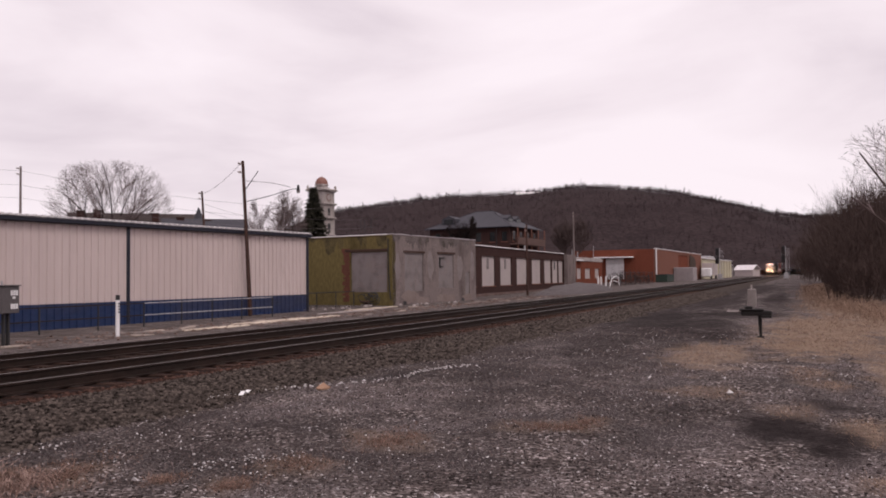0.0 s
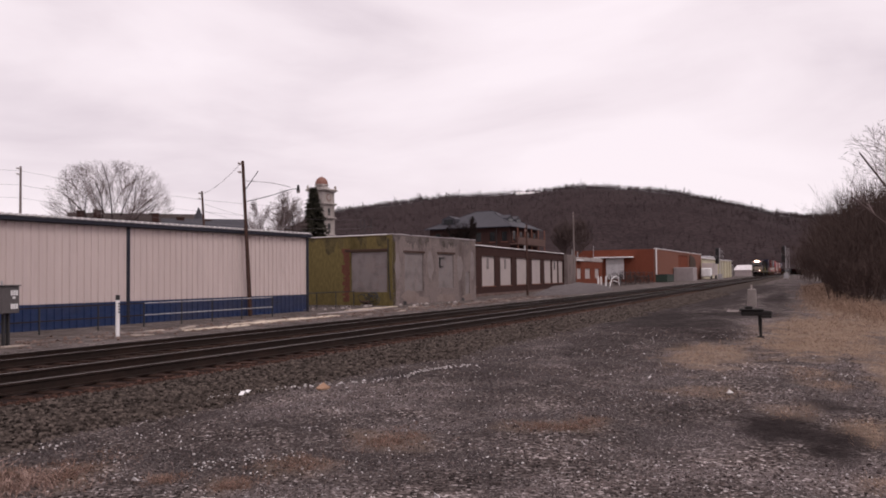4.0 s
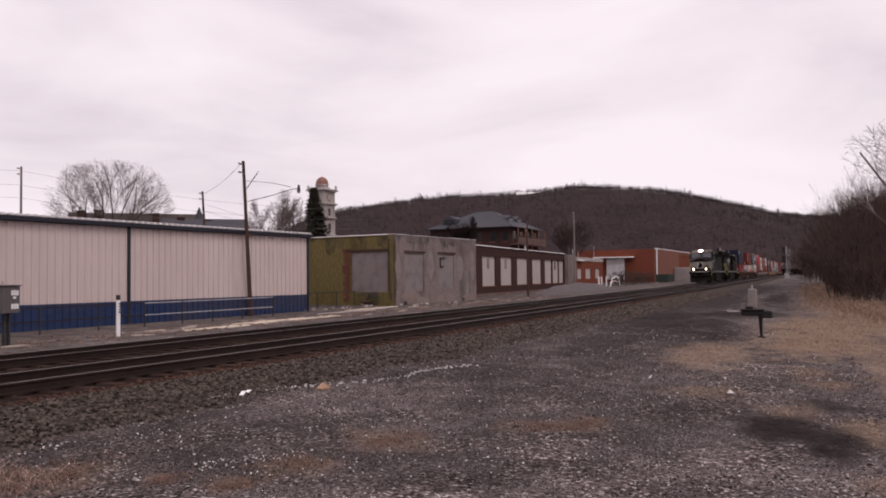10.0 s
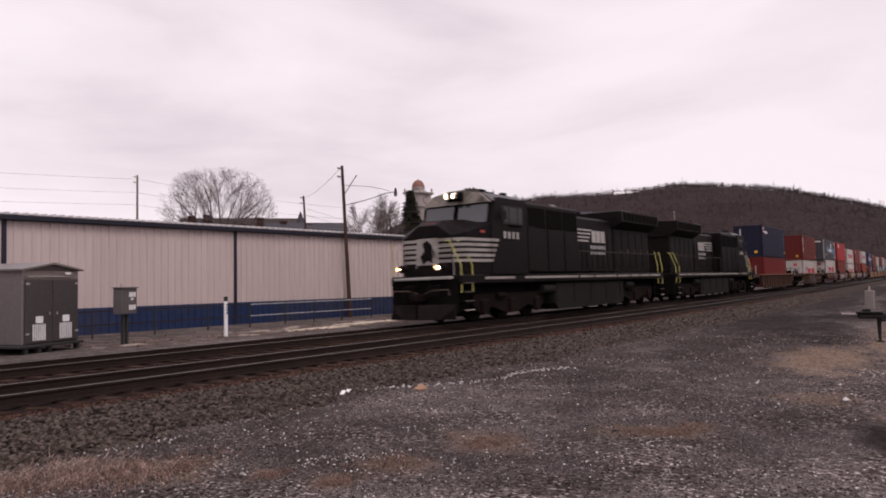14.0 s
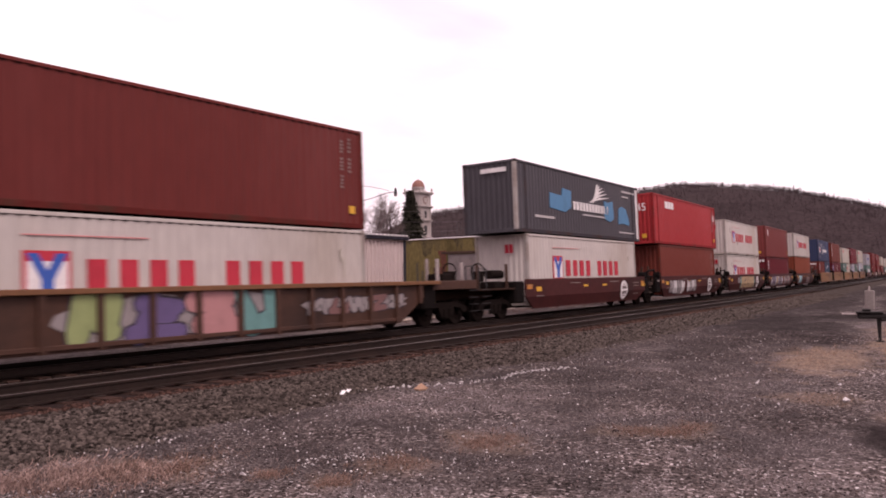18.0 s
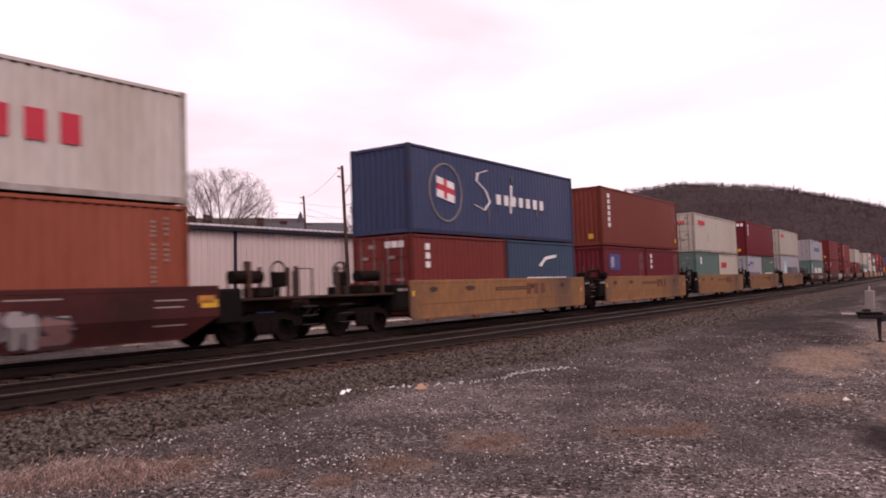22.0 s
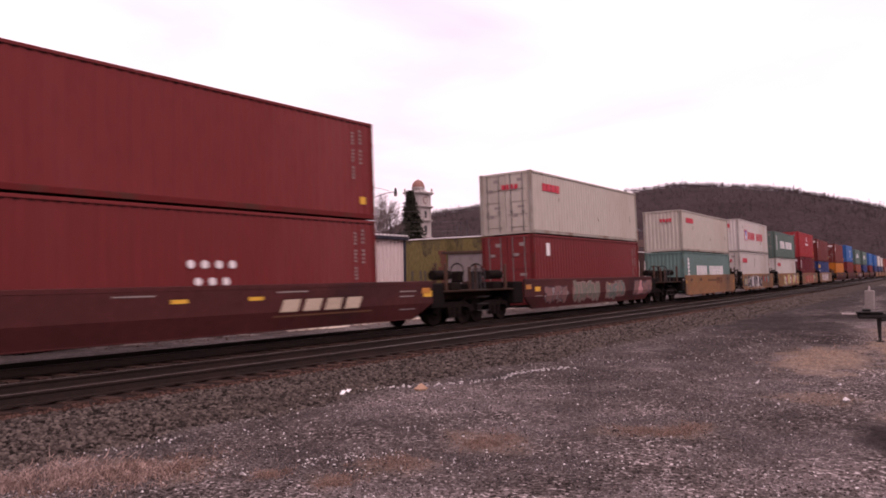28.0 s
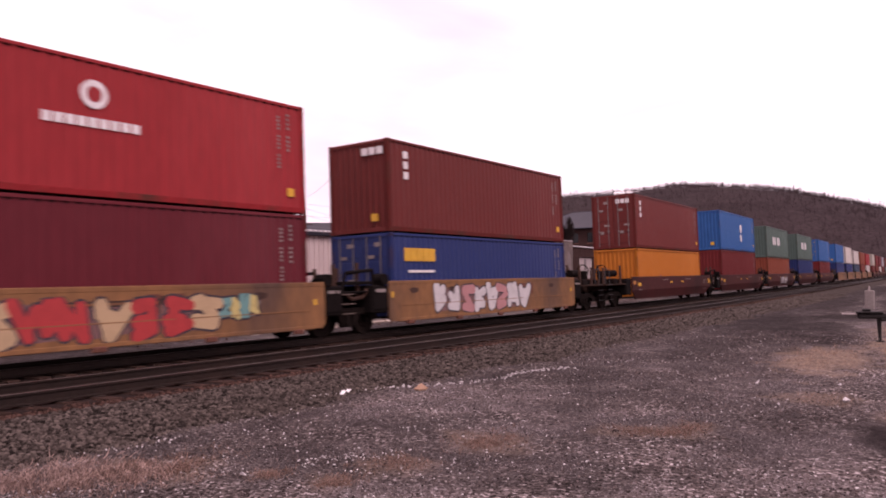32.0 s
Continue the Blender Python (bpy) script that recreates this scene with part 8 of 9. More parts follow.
def locomotive(label, lit):
    """A six-axle diesel; u runs from the headlight (0) backwards, the front pilot is at -2.3 and the rear at 19.1. Origin at u = 8.4."""
    t = thing("locomotive", label, "locomotive", group="locomotives of the train")
    C = 8.4

    def B(sh, a, b, *r, c=.03):
        return sh.cbox(a - C, b - C, *r, c)

    def P(sh, outline, y0, y1):
        return sh.prism([(a - C, z) for a, z in outline], 1, y0, y1)

    part("underframe", B(Shape(), -2.2, 19.0, -1.5, 1.5, 1.28, 1.62, c=.05), M_BLACK, t)
    for s in (-1, 1):
        k = 0
        for a, b in ((-.6, 1.6), (2.4, 7.4), (7.6, 9.1), (9.3, 11.9), (12.1, 13.7), (13.9, 15.1), (15.3, 16.6), (16.8, 18.4)):
            part("sill_stripe", B(Shape(), a, b, s * 1.5 - .012, s * 1.5 + .012, 1.44, 1.53, c=.004), mat("sill_white", (.27, .235, .22), .6, 0, 2, .2, stain=(.14, .11, .1), amount=.6), t, "white sill stripe")
    part("fuel_tank", P(Shape(), [(5.3, 1.22), (13.1, 1.22), (13.1, .40), (12.8, .14), (5.6, .14), (5.3, .40)], -1.36, 1.36), mat("tank_grime", (0.015, .0125, .0118), .8, 0, 1, .3, spec=.08), t, "grimy fuel tank")
    part("centre_frame", B(Shape(), -1.6, 18.5, -1.0, 1.0, .85, 1.30, c=.05), M_BLACK2, t, "dark centre frame")
    for a, w in ((.7, .3), (1.5, .22), (2.3, .35)):
        part("roof_fitting", B(Shape(), a, a + w, -.5 + a * .3, -.2 + a * .3, 4.74, 4.86, c=.02), M_BLACK2, t)
    for a in (3.4, 4.6, 5.6, 6.7):
        part("roof_fitting", B(Shape(), a, a + .35, -.4, .3, 4.44, 4.54, c=.02), M_BLACK2, t)
    # nose and cab
    NOSE = ((-1.95, 1.02, 2.98, 3.38), (-1.55, 1.38, 3.10, 3.58), (-.05, 1.50, 3.46, 3.68))

    def flank(u):
        return float(np.interp(u, [q[0] for q in NOSE], [q[1] for q in NOSE])) if u < -.1 else 1.535

    nose = Shape()
    rings = [[(u - C, y, z) for y, z in ((-w, 1.62), (-w, side), (-.4, mid), (.4, mid), (w, side), (w, 1.62))] for u, w, side, mid in NOSE]
    nose.add([p for r in rings for p in r], [(k * 6 + j, k * 6 + (j + 1) % 6, k * 6 + 6 + (j + 1) % 6, k * 6 + 6 + j) for k in range(2) for j in range(6)] + [(5, 4, 3, 2, 1, 0), (12, 13, 14, 15, 16, 17)])
    part("nose", nose, M_BLACK, t)
    cab = Shape()
    P(cab, [(-.1, 1.62), (-.1, 3.4), (.15, 4.22), (.45, 4.45), (2.65, 4.45), (2.65, 1.62)], -1.53, 1.53)
    cb = part("cab", cab, M_BLACK, t)
    rf = Shape()
    rf.prism([(-1.5, 4.32), (-1.05, 4.66), (-.4, 4.80), (.4, 4.80), (1.05, 4.66), (1.5, 4.32)], 0, .12 - C, 2.9 - C)
    part("cab_roof", rf, mat("pale_cab_roof", (.07, .065, .068), .5, 0, 2, .2), t, "pale grey cab roof")
    fr = Shape()
    fr.prism([(-1.46, 4.26), (-.55, 4.26), (.55, 4.26), (1.46, 4.26), (1.05, 4.62), (.4, 4.75), (-.4, 4.75), (-1.05, 4.62)], 0, -.05 - C, .14 - C)
    part("cab_brow", fr, mat("brow_paint", (.25, .215, .19), .6, 0, 4, .4, stain=(.03, .026, .025), amount=.95), t, "pale brow over the windscreen")
    # small fittings on the cab roof
    for u, y, w, d, h in ((.55, -.55, .22, .18, .09), (.75, .1, .35, .3, .08), (1.2, -.35, .5, .25, .11), (1.5, .45, .3, .3, .10), (1.95, -.2, .45, .4, .07), (2.35, .5, .25, .2, .12), (2.5, -.6, .3, .2, .10)):
        zr = 4.80 if abs(y) < .4 else 4.80 - (abs(y) - .4) * .2154
        part("roof_fitting", B(Shape(), u - w / 2, u + w / 2, y - d / 2, y + d / 2, zr - .03, zr + h, c=.02), M_BLACK2 if u > 1 else M_TREADW, t, "small box on the cab roof")
    for u, y in ((.9, -.25), (1.75, .15), (2.2, -.35)):
        part("aerial", Shape().tube((u - C, y, 4.78), (u - C, y, 5.0), .03, .012, 6), M_BLACK2, t)
    for k in range(3):
        part("horn", Shape().tube((1.4 - C, -.12 + k * .12, 4.93), (1.02 - .06 * k - C, -.12 + k * .12, 4.94), .02, .055, 8), M_TREADW, t, "air horn")
    part("horn_stand", B(Shape(), 1.3, 1.42, -.16, .16, 4.79, 4.93, c=.01), M_BLACK2, t)
    for y0, y1 in ((-1.36, -.1), (.1, 1.36)):
        part("windscreen", P(Shape(), [(-.15, 3.52), (.03, 4.2), (.09, 4.2), (-.09, 3.52)], y0, y1), M_WIND, t, "cab windscreen")
    for s in (-1, 1):
        wf = part("side_window", B(Shape(), .75, 2.3, s * 1.535 - .02, s * 1.535 + .02, 3.46, 4.16, c=.03), mat("window_rubber", (.012, .011, .011), .6), t)
        for a, b in ((.85, 1.15), (1.22, 1.82), (1.9, 2.22)):
            part("pane", B(Shape(), a, b, s * 1.545 - .02, s * 1.545 + .02, 3.53, 4.09, c=.01), M_CABSIDE, wf)
        for k in range(4):
            a = .80 + k * .33
            part("road_number", B(Shape(), a, a + .16, s * 1.54 - .008, s * 1.54 + .008, 2.94, 3.20, c=.004), M_STRIPEN, t, "white road number in plain bars")
    # white stripes round the nose
    M_STRIPE = mat("worn_white_stripe", (.29, .26, .245), .6, 0, 2.5, .25, stain=(.10, .08, .07), amount=.8)
    for k in range(5):
        z = 2.06 + k * .185
        end = -.06 + k * .11
        part("nose_stripe", Shape().box(-1.962 - C, -1.94 - C, -1.0, 1.0, z, z + .105), M_STRIPE, t, "white nose stripe")
        for s in (-1, 1):
            us = (-1.94, -1.56, -.12, -.09, end)
            vs, fs = [], []
            for j, u in enumerate(us):
                sl = .05 if j == len(us) - 1 else 0
                for o, zz in ((.010, z), (.010, z + .105), (-.02, z + .105), (-.02, z)):
                    vs.append((u + (sl if zz > z else 0) - C, s * (flank(u) + o), zz))
            for j in range(len(us) - 1):
                fs += [(j * 4 + i, j * 4 + (i + 1) % 4, j * 4 + 4 + (i + 1) % 4, j * 4 + 4 + i) for i in range(4)]
            fs += [(3, 2, 1, 0), tuple(len(vs) - 4 + i for i in range(4))]
            st = Shape()
            st.add(vs, fs)
            part("nose_stripe", st, M_STRIPE, t, "white nose stripe")
    part("nose_door", Shape().cbox(-1.985 - C, -1.95 - C, -.45, .45, 2.0, 2.93, .01), M_STRIPE, t, "white nose door")
    part("emblem", Shape().prism([(-.22, 2.05), (-.02, 2.15), (.2, 2.02), (.30, 2.3), (.12, 2.5), (.2, 2.75), (.0, 2.86), (-.18, 2.7), (-.34, 2.4)], 0, -1.995 - C, -1.975 - C), M_BLACK, t, "dark emblem on the nose door")
    red = mat("number_board", (.26, .03, .03), .5)
    part("number_board", B(Shape(), -1.78, -1.70, -.24, .24, 3.36, 3.48, c=.01), red, t, "red number board")
    for s in (-1, 1):
        part("number_board", B(Shape(), -.75, -.45, s * 1.46 - .012, s * 1.46 + .012, 3.10, 3.20, c=.004), red, t, "red number board")
    # hoods
    P_hood = Shape()
    B(P_hood, 2.65, 7.6, -1.50, 1.50, 1.62, 4.46, c=.10)
    part("auxiliary_cab", P_hood, M_BLACK, t)
    for s in (-1, 1):
        for a, b in ((2.85, 4.3), (4.45, 5.9), (6.05, 7.4)):
            part("filter_screen", B(Shape(), a, b, s * 1.505 - .02, s * 1.505 + .02, 3.45, 4.25, c=.02), M_BLACK2, t, "dark intake screen")
        for k in range(3):
            part("cab_seam", B(Shape(), 2.9 + k * 1.6, 2.94 + k * 1.6, s * 1.507 - .01, s * 1.507 + .01, 1.7, 3.4, c=.003), M_BLACK2, t)
    part("engine_hood", B(Shape(), 7.6, 13.0, -.95, .95, 1.62, 4.28, c=.12), M_BLACK, t)
    part("radiator_hood", B(Shape(), 13.0, 18.3, -.95, .95, 1.62, 4.1, c=.08), M_BLACK, t)
    part("radiator_wing", Shape().prism([(-1.52, 4.72), (1.52, 4.72), (1.52, 4.2), (.95, 3.85), (-.95, 3.85), (-1.52, 4.2)], 0, 12.9 - C, 18.4 - C), M_BLACK, t, "overhanging radiator wings")
    # plate added for the bright sky sheen on the wing, in a pale colour
    part("wing_top", B(Shape(), 12.95, 14.3, -1.48, 1.48, 4.725, 4.765, c=.01), mat("pale_cab_roof", (.07, .065, .068), .5, 0, 2, .2), t, "pale plate painted as sky sheen on the radiator")
    for k in range(4):
        part("fan_cover", Shape().tube((14.85 + k * .90 - C, 0, 4.74), (14.85 + k * .90 - C, 0, 4.82), .44, .40, 14), M_BLACK2, t)
    for s in (-1, 1):
        for k in range(9):
            part("radiator_slat", B(Shape(), 13.15 + k * .58, 13.62 + k * .58, s * 1.525 - .012, s * 1.525 + .012, 4.26, 4.66, c=.006), M_BLACK2, t)
        for k in range(5):
            part("hood_door", B(Shape(), 13.2 + k * 1.0, 14.1 + k * 1.0, s * .955 - .02, s * .955 + .02, 1.9, 3.75, c=.012), M_BLACK, t)
            part("door_latch", B(Shape(), 13.95 + k * 1.0, 14.02 + k * 1.0, s * .985 - .012, s * .985 + .012, 2.7, 2.86, c=.003), M_RUNG, t)
        part("cab_door", B(Shape(), 2.75, 3.4, s * 1.512 - .015, s * 1.512 + .015, 1.75, 3.5, c=.02), M_BLACK, t)
        part("armrest", B(Shape(), 1.2, 2.1, s * 1.57 - .04, s * 1.57 + .04, 3.40, 3.46, c=.01), M_BLACK2, t)
        part("mirror", B(Shape(), .62, .68, s * 1.68 - .10, s * 1.68 + .10, 3.62, 3.95, c=.01), M_DARKM, t, "small cab mirror")
        for a in (5.4, 7.2, 9.0, 10.8, 12.6):
            part("tank_rib", B(Shape(), a, a + .05, s * 1.36 - .02, s * 1.36 + .02, .42, 1.2, c=.005), M_TRUCK, t)
        for a, r, z in ((13.5, .16, 1.02), (4.15, .18, 1.0)):
            part("air_reservoir", Shape().tube((a - C, s * 1.28, z), (a + 1.0 - C, s * 1.28, z), r, n=12), mat("tank_grime", (0.015, .0125, .0118), .8, 0, 1, .3, spec=.08), t, "grimy air reservoir")
    part("radiator_grille", B(Shape(), 13.1, 18.2, -1.4, 1.4, 4.70, 4.75, c=.02), M_BLACK2, t)
    part("exhaust_stack", B(Shape(), 9.4, 10.6, -.35, .35, 4.28, 4.62, c=.05), M_BLACK2, t)
    part("horn", Shape().tube((8.3 - C, 0, 4.3), (8.3 - C, 0, 4.75), .05, n=6).tube((8.0 - C, 0, 4.75), (8.6 - C, 0, 4.75), .09, .05, n=8), M_GALV, t)
    part("antenna", Shape().tube((3.6 - C, -.6, 4.4), (3.6 - C, -.6, 4.75), .04, n=6), M_DARKM, t)
    for s in (-1, 1):
        for k in range(8):
            a = 7.75 + k * .64
            part("hood_door", B(Shape(), a, a + .58, s * .955 - .02, s * .955 + .02, 1.9, 3.5, c=.012), M_BLACK, t)
        for k in range(4):
            part("marking", B(Shape(), 8.3, 10.3 - k * .14, s * .98 - .006, s * .98 + .006, 3.62 - k * .17, 3.70 - k * .17, c=.002), M_STRIPEN, t, "white speed stripe")
        for a in (10.3, 10.85, 11.4):
            part("marking", B(Shape(), a, a + .48, s * .98 - .006, s * .98 + .006, 3.1, 3.66, c=.002), M_STRIPEN, t, "white lettering in plain bars")
        for z in (2.78, 2.52):
            gm = Shape()
            for k in range(7):
                B(gm, 10.1 + k * .27, 10.28 + k * .27, s * .985 - .006, s * .985 + .006, z, z + .17, c=.002)
            part("lettering", gm, mat("grey_marking", (.30, .28, .28), .6), t)
    # pilot, steps, handrails
    for a, s in ((-2.3, -1), (19.1, 1)):
        lo, hi = sorted((a, a - s * .12))
        part("pilot", B(Shape(), lo, hi, -1.38, 1.38, .30, 1.5, c=.03), M_BLACK2, t)
        if s < 0:
            part("plow", P(Shape(), [(-2.3, .85), (-2.36, .5), (-2.52, .12), (-2.38, .12), (-2.2, .85)], -1.3, 1.3), M_BLACK2, t, "black snow plough blade")
        lo, hi = sorted((a, a + s * (.65 if s < 0 else .95)))
        part("coupler", B(Shape(), lo, hi, -.16, .16, .72, 1.0, c=.05), M_TRUCK, t)
        for y in (-1.42, 1.42):
            st = Shape()
            x0 = a - s * .55
            for k in range(4):
                st.cbox(min(x0, x0 - s * .0) - .3 - C, x0 + .3 - C, y - .12, y + .12, .38 + k * .31, .42 + k * .31, .01)
            part("step", st, M_BLACK, t)
            part("step_well", Shape().cbox(x0 - .42 - C, x0 + .42 - C, y * .84 - .03, y * .84 + .03, .34, 1.5, .01), M_BLACK2, t, "dark recess behind the steps")
            for k in range(4):
                part("step_edge", Shape().box(x0 - .3 - C, x0 + .3 - C, y + (.125 if y > 0 else -.14), y + (.14 if y > 0 else -.125), .38 + k * .31, .42 + k * .31), M_STRIPE if k == 0 else M_TREADW, t)
            for dx in (-.36, .36):
                hr = Shape().bar([(x0 + dx - C, y * 1.03, 1.0), (x0 + dx - C, y * 1.03, 1.95), (x0 + dx + s * .30 - C, y * .86, 2.78), (x0 + dx + s * .42 - C, y * .80, 2.78)], .024, 6)
                part("handrail", hr, M_HANDR, t, "yellow stair handrail")
    for y in (-1.44, 1.44):
        rl = Shape().bar([(7.7 - C, y, 2.62), (18.4 - C, y, 2.62)], .022, 5)
        part("handrail", rl, M_DIMRAIL, t, "worn walkway handrail")
        for k in range(8):
            x = 7.8 + k * 1.5
            part("stanchion", Shape().tube((x - C, y, 1.6), (x - C, y, 2.62), .02, n=5), M_DIMRAIL, t)
    for s in (-1, 1):
        part("front_handrail", Shape().bar([(-2.15 - C, s * 1.2, 1.6), (-2.15 - C, s * 1.2, 2.6), (-2.15 - C, s * .35, 2.6), (-2.15 - C, s * .35, 1.9)], .018, 5), mat("worn_white_rail", (.30, .28, .27), .6, 0, 4, .2), t, "worn white front handrail")
    part("anticlimber", B(Shape(), -2.45, -2.2, -1.2, 1.2, 1.47, 1.57, c=.02), mat("worn_white_rail", (.30, .28, .27), .6), t, "white anticlimber edge")
    for s in (-1, 1):
        for k in range(4):
            y0 = s * (.30 + .13 * k)
            part("brake_hose", Shape().bar([(-2.3 - C, y0, 1.30), (-2.46 - C, y0 + s * .02, 1.22), (-2.5 - C, y0 + s * .03, .92), (-2.42 - C, y0, .68)], .026, 6), M_BLACK, t, "hanging rubber hose")
        part("uncoupling_lever", Shape().bar([(-2.44 - C, s * .18, 1.02), (-2.48 - C, s * .5, 1.10), (-2.48 - C, s * 1.15, 1.12), (-2.5 - C, s * 1.22, .92)], .018, 5), M_RUNG, t, "worn uncoupling lever")
        part("plough_flare", Shape().prism([(-2.75 - C, s * .05), (-2.36 - C, s * 1.32), (-2.30 - C, s * 1.32), (-2.55 - C, s * .05)], 2, .10, .62), mat("dusty_plough", (0.016, .0125, .0118), .85, 0, 3, .4, stain=(.028, .022, .02), amount=.7, spec=.05), t, "dusty black snow plough wing")
        for k in range(3):
            part("sand_pipe", Shape().bar([(-.6 + k * 2.05 - C, s * 1.1, 1.28), (-.5 + k * 2.05 - C, s * 1.02, .7), (-.38 + k * 2.05 - C, s * .85, .28)], .025, 5), M_TRUCK, t)
    # lamps; the long tubes are added to keep their light off the nose
    hb = part("headlight", B(Shape(), -.16, .1, -.34, .34, 4.38, 4.72, c=.04), M_BLACK, t, "twin headlight housing")
    for y in (-.16, .16):
        part("lamp_hood", Shape().tube((-.44 - C, y, 4.555), (-.12 - C, y, 4.55), .110, .105, n=14, caps=False), M_BLACK, hb)
        part("bulb", Shape().tube((-.19 - C, y, 4.55), (-.165 - C, y, 4.55), .060, n=14), M_LAMP if lit else M_WIND, hb)
    for y in (-.82, .82):
        d = part("ditch_light", Shape().tube((-2.45 - C, y, 1.88), (-2.2 - C, y, 1.88), .14, n=12), M_BLACK, t)
        part("lamp_hood", Shape().tube((-2.64 - C, y, 1.88), (-2.42 - C, y, 1.88), .088, n=14, caps=False), M_BLACK, d)
        part("bulb", Shape().tube((-2.475 - C, y, 1.88), (-2.455 - C, y, 1.88), .050, n=14), M_DITCH if lit else M_WIND, d)
    # trucks
    for tc in (1.75, 15.05):
        b = part("truck", B(Shape(), tc - 2.6, tc + 2.6, -.62, .62, .22, 1.15, c=.05), M_TRUCK, t, m=Matrix.Translation((0, 0, -DROP)))
        for s in (-1, 1):
            sf = Shape()
            P(sf, [(tc - 2.75, .62), (tc - 2.7, 1.0), (tc + 2.7, 1.0), (tc + 2.75, .55), (tc + 2.3, .30), (tc + 1.4, .52), (tc + .5, .28), (tc - .5, .28), (tc - 1.4, .52), (tc - 2.3, .30)], s * 1.12 - .09, s * 1.12 + .09)
            part("sideframe", sf, M_TRUCK, b)
            for k in (-2.05, 0, 2.05):
                part("journal", Shape().cbox(tc + k - .22 - C, tc + k + .22 - C, s * 1.25 - .08, s * 1.25 + .08, .26, .80, .04), M_TRUCK, b)
                part("wheel", Shape().tube((tc + k - C, s * .68, .53), (tc + k - C, s * .80, .53), .53, n=22).tube((tc + k - C, s * .66, .53), (tc + k - C, s * .69, .53), .555, n=22), M_TRUCK, b)
            part("brake_cylinder", Shape().tube((tc - 1.2 - C, s * 1.25, .92), (tc - .6 - C, s * 1.25, .92), .11, n=8), M_TRUCK, b)
    return t

# ---- what the train carries ----
MOVERS = []


def unit(style, off, half, first, last, lower, upper, art=()):
    """A car unit at its offset behind the headlight, and the containers on it. lower and upper: lists of (length, height, colour, doors, marks[, post])."""
    words = {"ttx": "ochre yellow well car with grimy ends", "bn": "oxide brown well car with yellow reflectors", "rib": "rusty ribbed well car with open end platforms"}[style]
    if any(isinstance(a, tuple) for a in art):
        words = words.split(" with")[0] + " covered in graffiti"
    car = well_car(style, half, first, last, words, art)
    MOVERS.append((car, off, half, None))
    z = .355
    for rank, rows in (("lower", lower), ("upper", upper)):
        if not rows:
            continue
        total = sum(r[0] for r in rows) + .08 * (len(rows) - 1)
        x, top = -total / 2, 0
        for r in rows:
            L, H, c, doors, marks = r[:5]
            ft = {12.192: "forty-foot", 6.058: "twenty-foot", 13.716: "forty-five-foot"}[L]
            lab = "%s %s steel container %s" % (WORDS[c], ft, "stacked on another container" if rank == "upper" else "sitting in a well car")
            b = container(L, H, c, doors, marks, r[5] if len(r) > 5 else None, lab)
            MOVERS.append((b, off, half, Matrix.Translation((x + L / 2, 0, z))))
            x += L + .08
            top = max(top, H)
        z += top + .028


S, HC = 2.591, 2.896
F, T, FF = 12.192, 6.058, 13.716
loco = locomotive("black diesel locomotive with white nose stripes and lit headlights", True)
MOVERS.append((loco, 8.4, 6.65, None))
loco2 = locomotive("black trailing diesel locomotive running long hood first", False)
MOVERS.append((loco2, 32.05, 6.65, Matrix.Rotation(math.pi, 4, "Z")))

unit("rib", 55.7, 8.6, True, True, [(F, S, "red", 0, "id")], [(F, HC, "navy", 0, "id nyk")])
unit("rib", 79.9, 8.6, True, True, [(F, S, "white", 0, "ym")], [(F, HC, "maroon", 0, "id tall")], [(-3.2, 2.5, .18, 1.40, ("lime", "purple", "pink", "teal"), 1, 4), (3.4, 7.6, .6, 1.05, ("grey", "fade"), 2, 5)])
# five-unit oxide brown car
unit("bn", 102.0, 6.75, True, False, [(F, HC, "white", 0, "ym")], [(FF, HC, "charcoal", 0, "nykl", "white")], ["disc"])
unit("bn", 118.3, 6.75, False, False, [(F, HC, "brown", 0, "id")], [(FF, HC, "bright", 0, "id cai")], ["disc", (-5.2, -2.2, .35, 1.15, ("grey", "white"), 3), (-1.6, .4, .45, 1.15, ("white", "grey"), 4)])
unit("bn", 134.2, 6.75, False, False, [(F, S, "white", 0, "ym")], [(F, S, "white", 0, "ym")], ["disc", (-2.5, 2.4, .34, 1.27, ("tan", "tan", "teal"), 5, 5), (-3.6, -2.9, .75, 1.2, ("grey", "grey"), 25, 2)])
unit("bn", 150.0, 6.75, False, False, [(F, S, "wine", 0, "id three")], [(F, HC, "faded", 0, "id tag")], [(-5.6, .6, .30, 1.22, ("white", "purple", "grey", "purple", "white", "tan"), 6, 11), (1.2, 5.0, .35, 1.2, ("pink", "teal", "pink", "grey"), 7, 7)])
unit("bn", 166.5, 6.75, False, True, [(F, HC, "orange", 0, "id")], [(F, S, "white", 0, "ym")], [(-5.2, -3.1, .36, 1.16, ("sky", "sky", "tan"), 8, 3), (.6, 3.2, .3, 1.0, ("grey", "fade"), 21)])
# five-unit ochre car
unit("ttx", 187.05, 6.5, True, False, [(T, S, "maroon", 1, "three"), (T, S, "slate", 0, "cma")], [(F, HC, "blue", 0, "saf")])
unit("ttx", 202.55, 6.5, False, False, [(T, S, "wine", 0, "flag id"), (T, S, "wine", 0, "three id")], [(F, HC, "rust", 0, "id tall")])
unit("ttx", 218.5, 6.5, False, False, [(T, S, "teal", 1, "tag"), (T, S, "cream", 0, "ooc20")], [(F, S, "cream", 1, "ooc")])
unit("ttx", 234.3, 6.5, False, False, [(T, S, "silver", 1, "cosco20"), (T, S, "green", 0, "chi20")], [(F, HC, "wine", 0, "id three")])
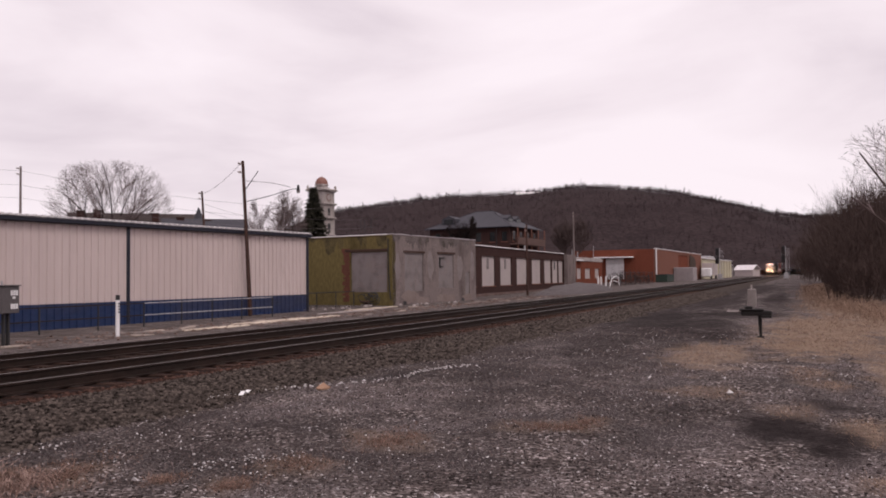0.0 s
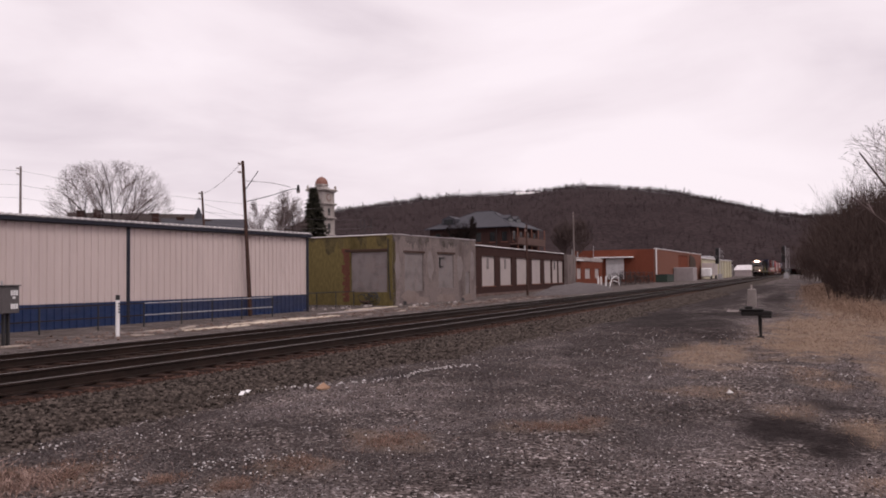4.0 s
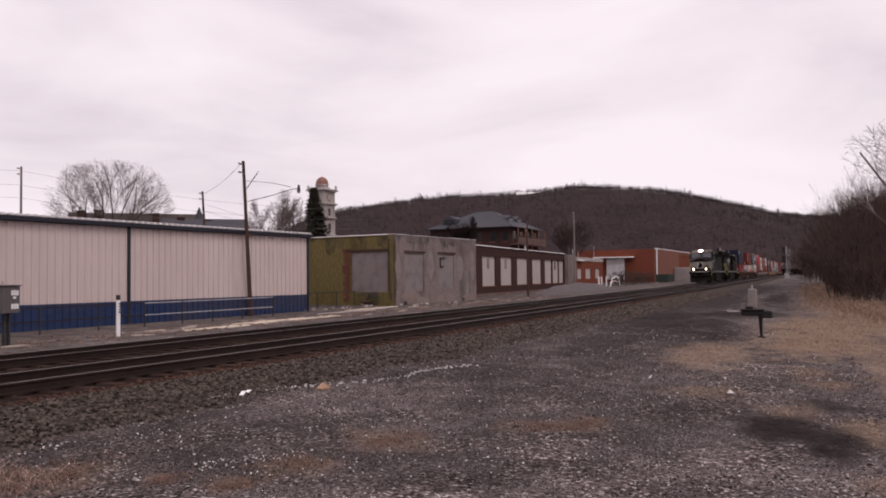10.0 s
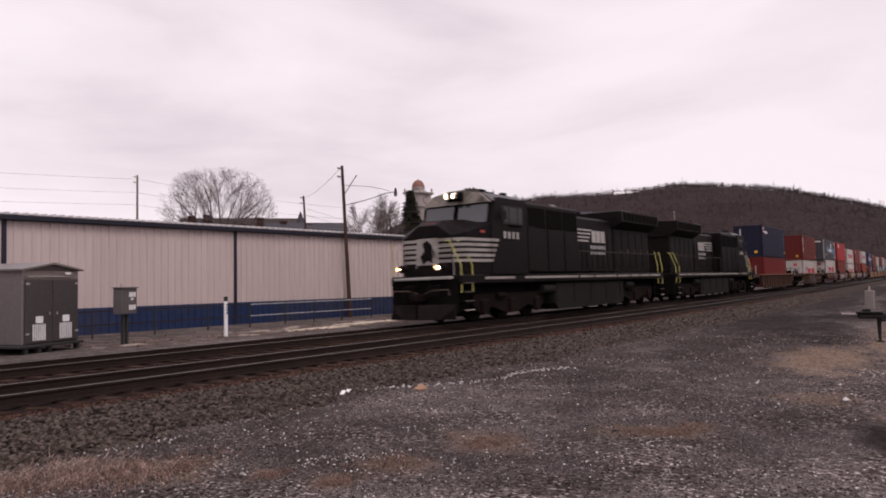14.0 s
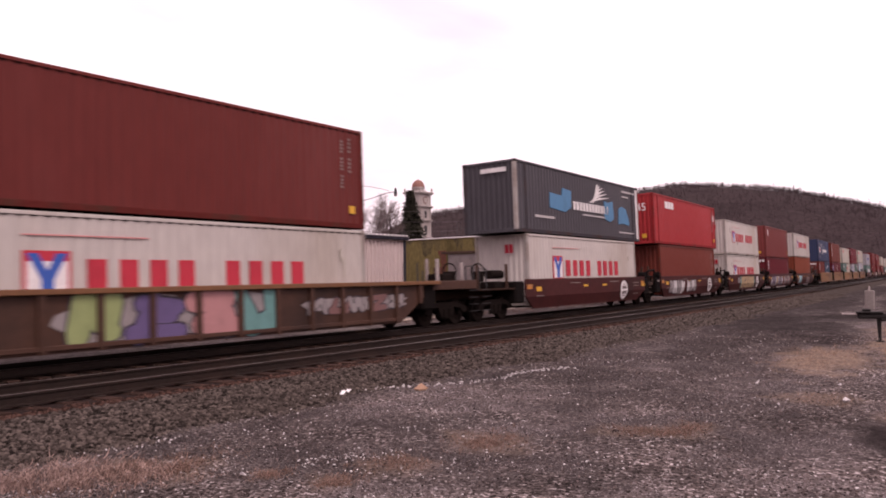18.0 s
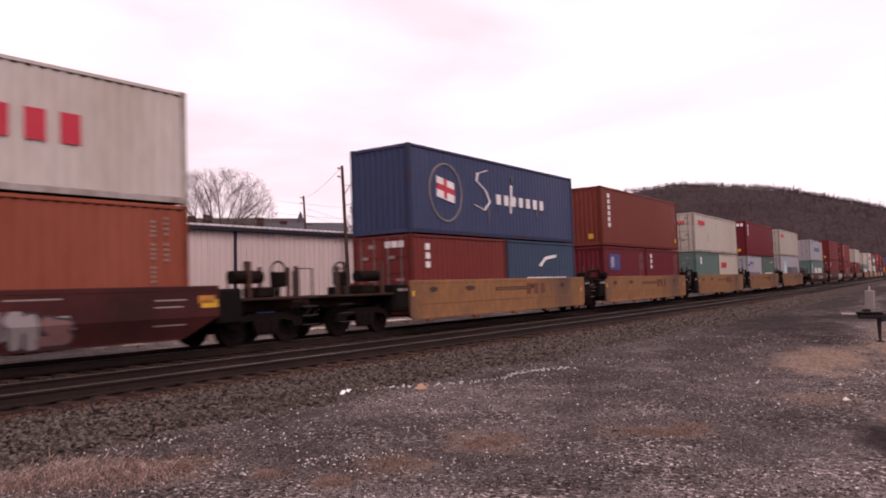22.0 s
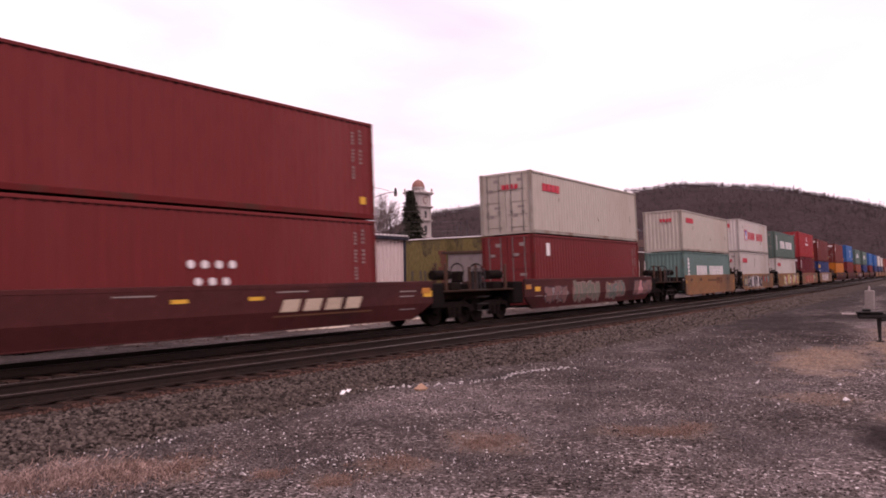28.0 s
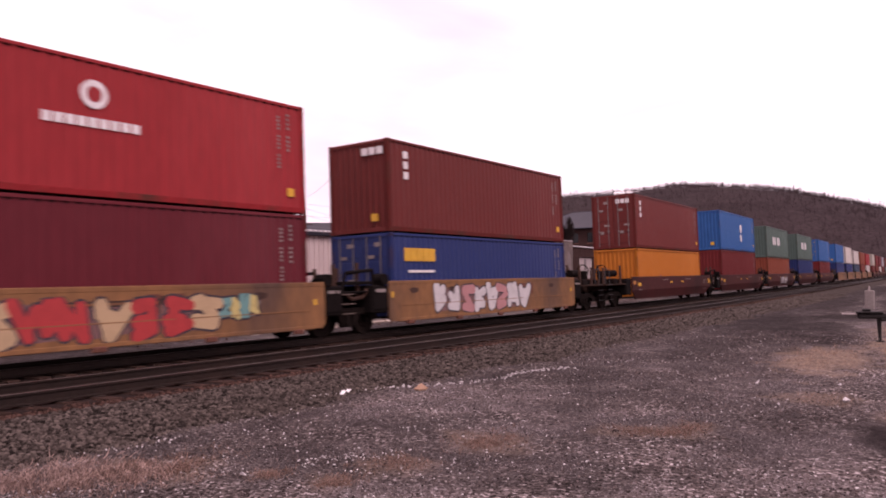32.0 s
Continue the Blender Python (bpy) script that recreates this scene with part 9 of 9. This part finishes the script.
unit("ttx", 250.15, 6.5, False, True, [(F, HC, "silver", 1, "maersk")], [(F, S, "cream", 1, "ooc")], [(-3.0, 1.0, .95, 1.3, ("fade", "fade"), 9)])
# three-unit oxide brown car with long wells
unit("bn", 272.2, 8.6, True, False, [(F, S, "teal", 0, "chi")], [(F, S, "silver", 1, "cosco")], ["fifty", (-1.5, 3.2, .6, 1.1, ("grey", "grey"), 10)])
unit("bn", 292.5, 8.6, False, False, [(F, HC, "red", 1, "id tag")], [(F, HC, "red", 0, "id")], ["fifty", (3.0, 7.8, .35, 1.25, ("white", "white", "grey"), 11)])
unit("bn", 312.45, 8.6, False, True, [(F, HC, "red", 1, "id zim")], [(F, HC, "red", 1, "id tall")], ["fifty", "swoosh"])
unit("bn", 334.6, 7.4, True, True, [(F, HC, "red", 1, "id tag")], [(F, S, "cream", 1, "ooc")], [(-2.9, .1, .36, 1.30, ("moss", "moss"), 12, 5), (.85, 3.3, .36, 1.25, ("moss", "slate", "slate"), 22, 5), (4.6, 7.2, .5, 1.22, ("fade", "pink", "fade"), 23, 4), (-5.6, -3.5, .4, 1.1, ("fade", "fade"), 24, 3)])
# five-unit ochre car, well sprayed
unit("ttx", 354.95, 6.5, True, False, [(F, S, "teal", 0, "chi")], [(F, S, "cream", 0, "ooc")])
unit("ttx", 370.8, 6.5, False, False, [(F, HC, "white", 1, "ooc")], [(F, S, "white", 0, "ym")], [(-4.6, 1.4, .31, 1.3, ("black", "black", "white"), 13), (-5.9, -4.8, .5, 1.1, ("teal", "tan"), 14), (1.8, 4.4, .7, 1.2, ("red", "teal"), 15)])
unit("ttx", 386.75, 6.5, False, False, [(F, S, "white", 0, "ooc")], [(F, S, "green", 1, "chi")], [(-3.4, 5.6, .31, 1.3, ("yellow", "white", "red", "yellow"), 16)])
unit("ttx", 402.5, 6.5, False, False, [(F, HC, "wine", 1, "id three")], [(F, HC, "bright", 1, "id mag")], [(-4.0, 3.0, .31, 1.25, ("red", "red", "tan"), 17), (3.0, 4.2, .6, 1.2, ("teal", "yellow"), 18)])
unit("ttx", 418.25, 6.5, False, True, [(F, S, "deepblue", 1, "id delta")], [(F, HC, "maroon", 0, "id three")], [(-4.2, 2.2, .31, 1.32, ("white", "white", "pink"), 19)])
# dark brown five-unit car
unit("bn", 439.5, 7.6, True, False, [(F, S, "hapag", 0, "hap")], [(F, HC, "maroon", 1, "id three")])
unit("bn", 457.7, 7.6, False, False, [(F, HC, "red", 0, "id")], [(F, HC, "skyblue", 0, "id ball")])
unit("bn", 475.5, 7.6, False, False, [(F, S, "orange", 0, "id")], [(F, HC, "green", 0, "pair")], [(-1, 3, .4, 1.1, ("grey", "white"), 20)])
unit("bn", 494.0, 7.6, False, False, [(F, S, "deepblue", 0, "id")], [(F, HC, "green", 0, "pair")])
unit("bn", 512.8, 7.6, False, True, [(F, S, "red", 0, "id")], [(F, HC, "skyblue", 1, "id")])
# far ochre cars
FAR = [("deepblue", "skyblue"), ("deepblue", "white"), ("slate", "white"), ("rust", "orange"), ("white", "bright")]
for k, (lo, up) in enumerate(FAR):
    unit("ttx", 533.6 + 15.75 * k, 6.5, k == 0, k == 4, [(F, S, lo, 0, "id")], [(F, S if k > 1 else HC, up, 0, "id")])
FAR2 = [("maroon", "cream"), ("rust", "red"), ("white", "wine"), ("red", "silver"), ("green", "maroon"), ("bright", "rust"), ("blue", "white"), ("maroon", "red")]
for k, (lo, up) in enumerate(FAR2):
    unit("bn", 617.0 + 16.1 * k, 6.75, k % 4 == 0, k % 4 == 3, [(F, S, lo, 0, "id")], [(F, HC, up, 0, "id")])


# ---- the run of the train ----
def headlight_at(t):
    return 23.89 - 23.1639 * (t - 14) - 0.00234 * (t - 14) ** 2


def motions():
    for ob, off, half, extra in MOVERS:
        rows = []
        for t in range(33):
            m = bogie_pose(headlight_at(t) + off, half)
            rows.append((t, m @ extra if extra is not None else m))
        walk(ob, rows)


motions()
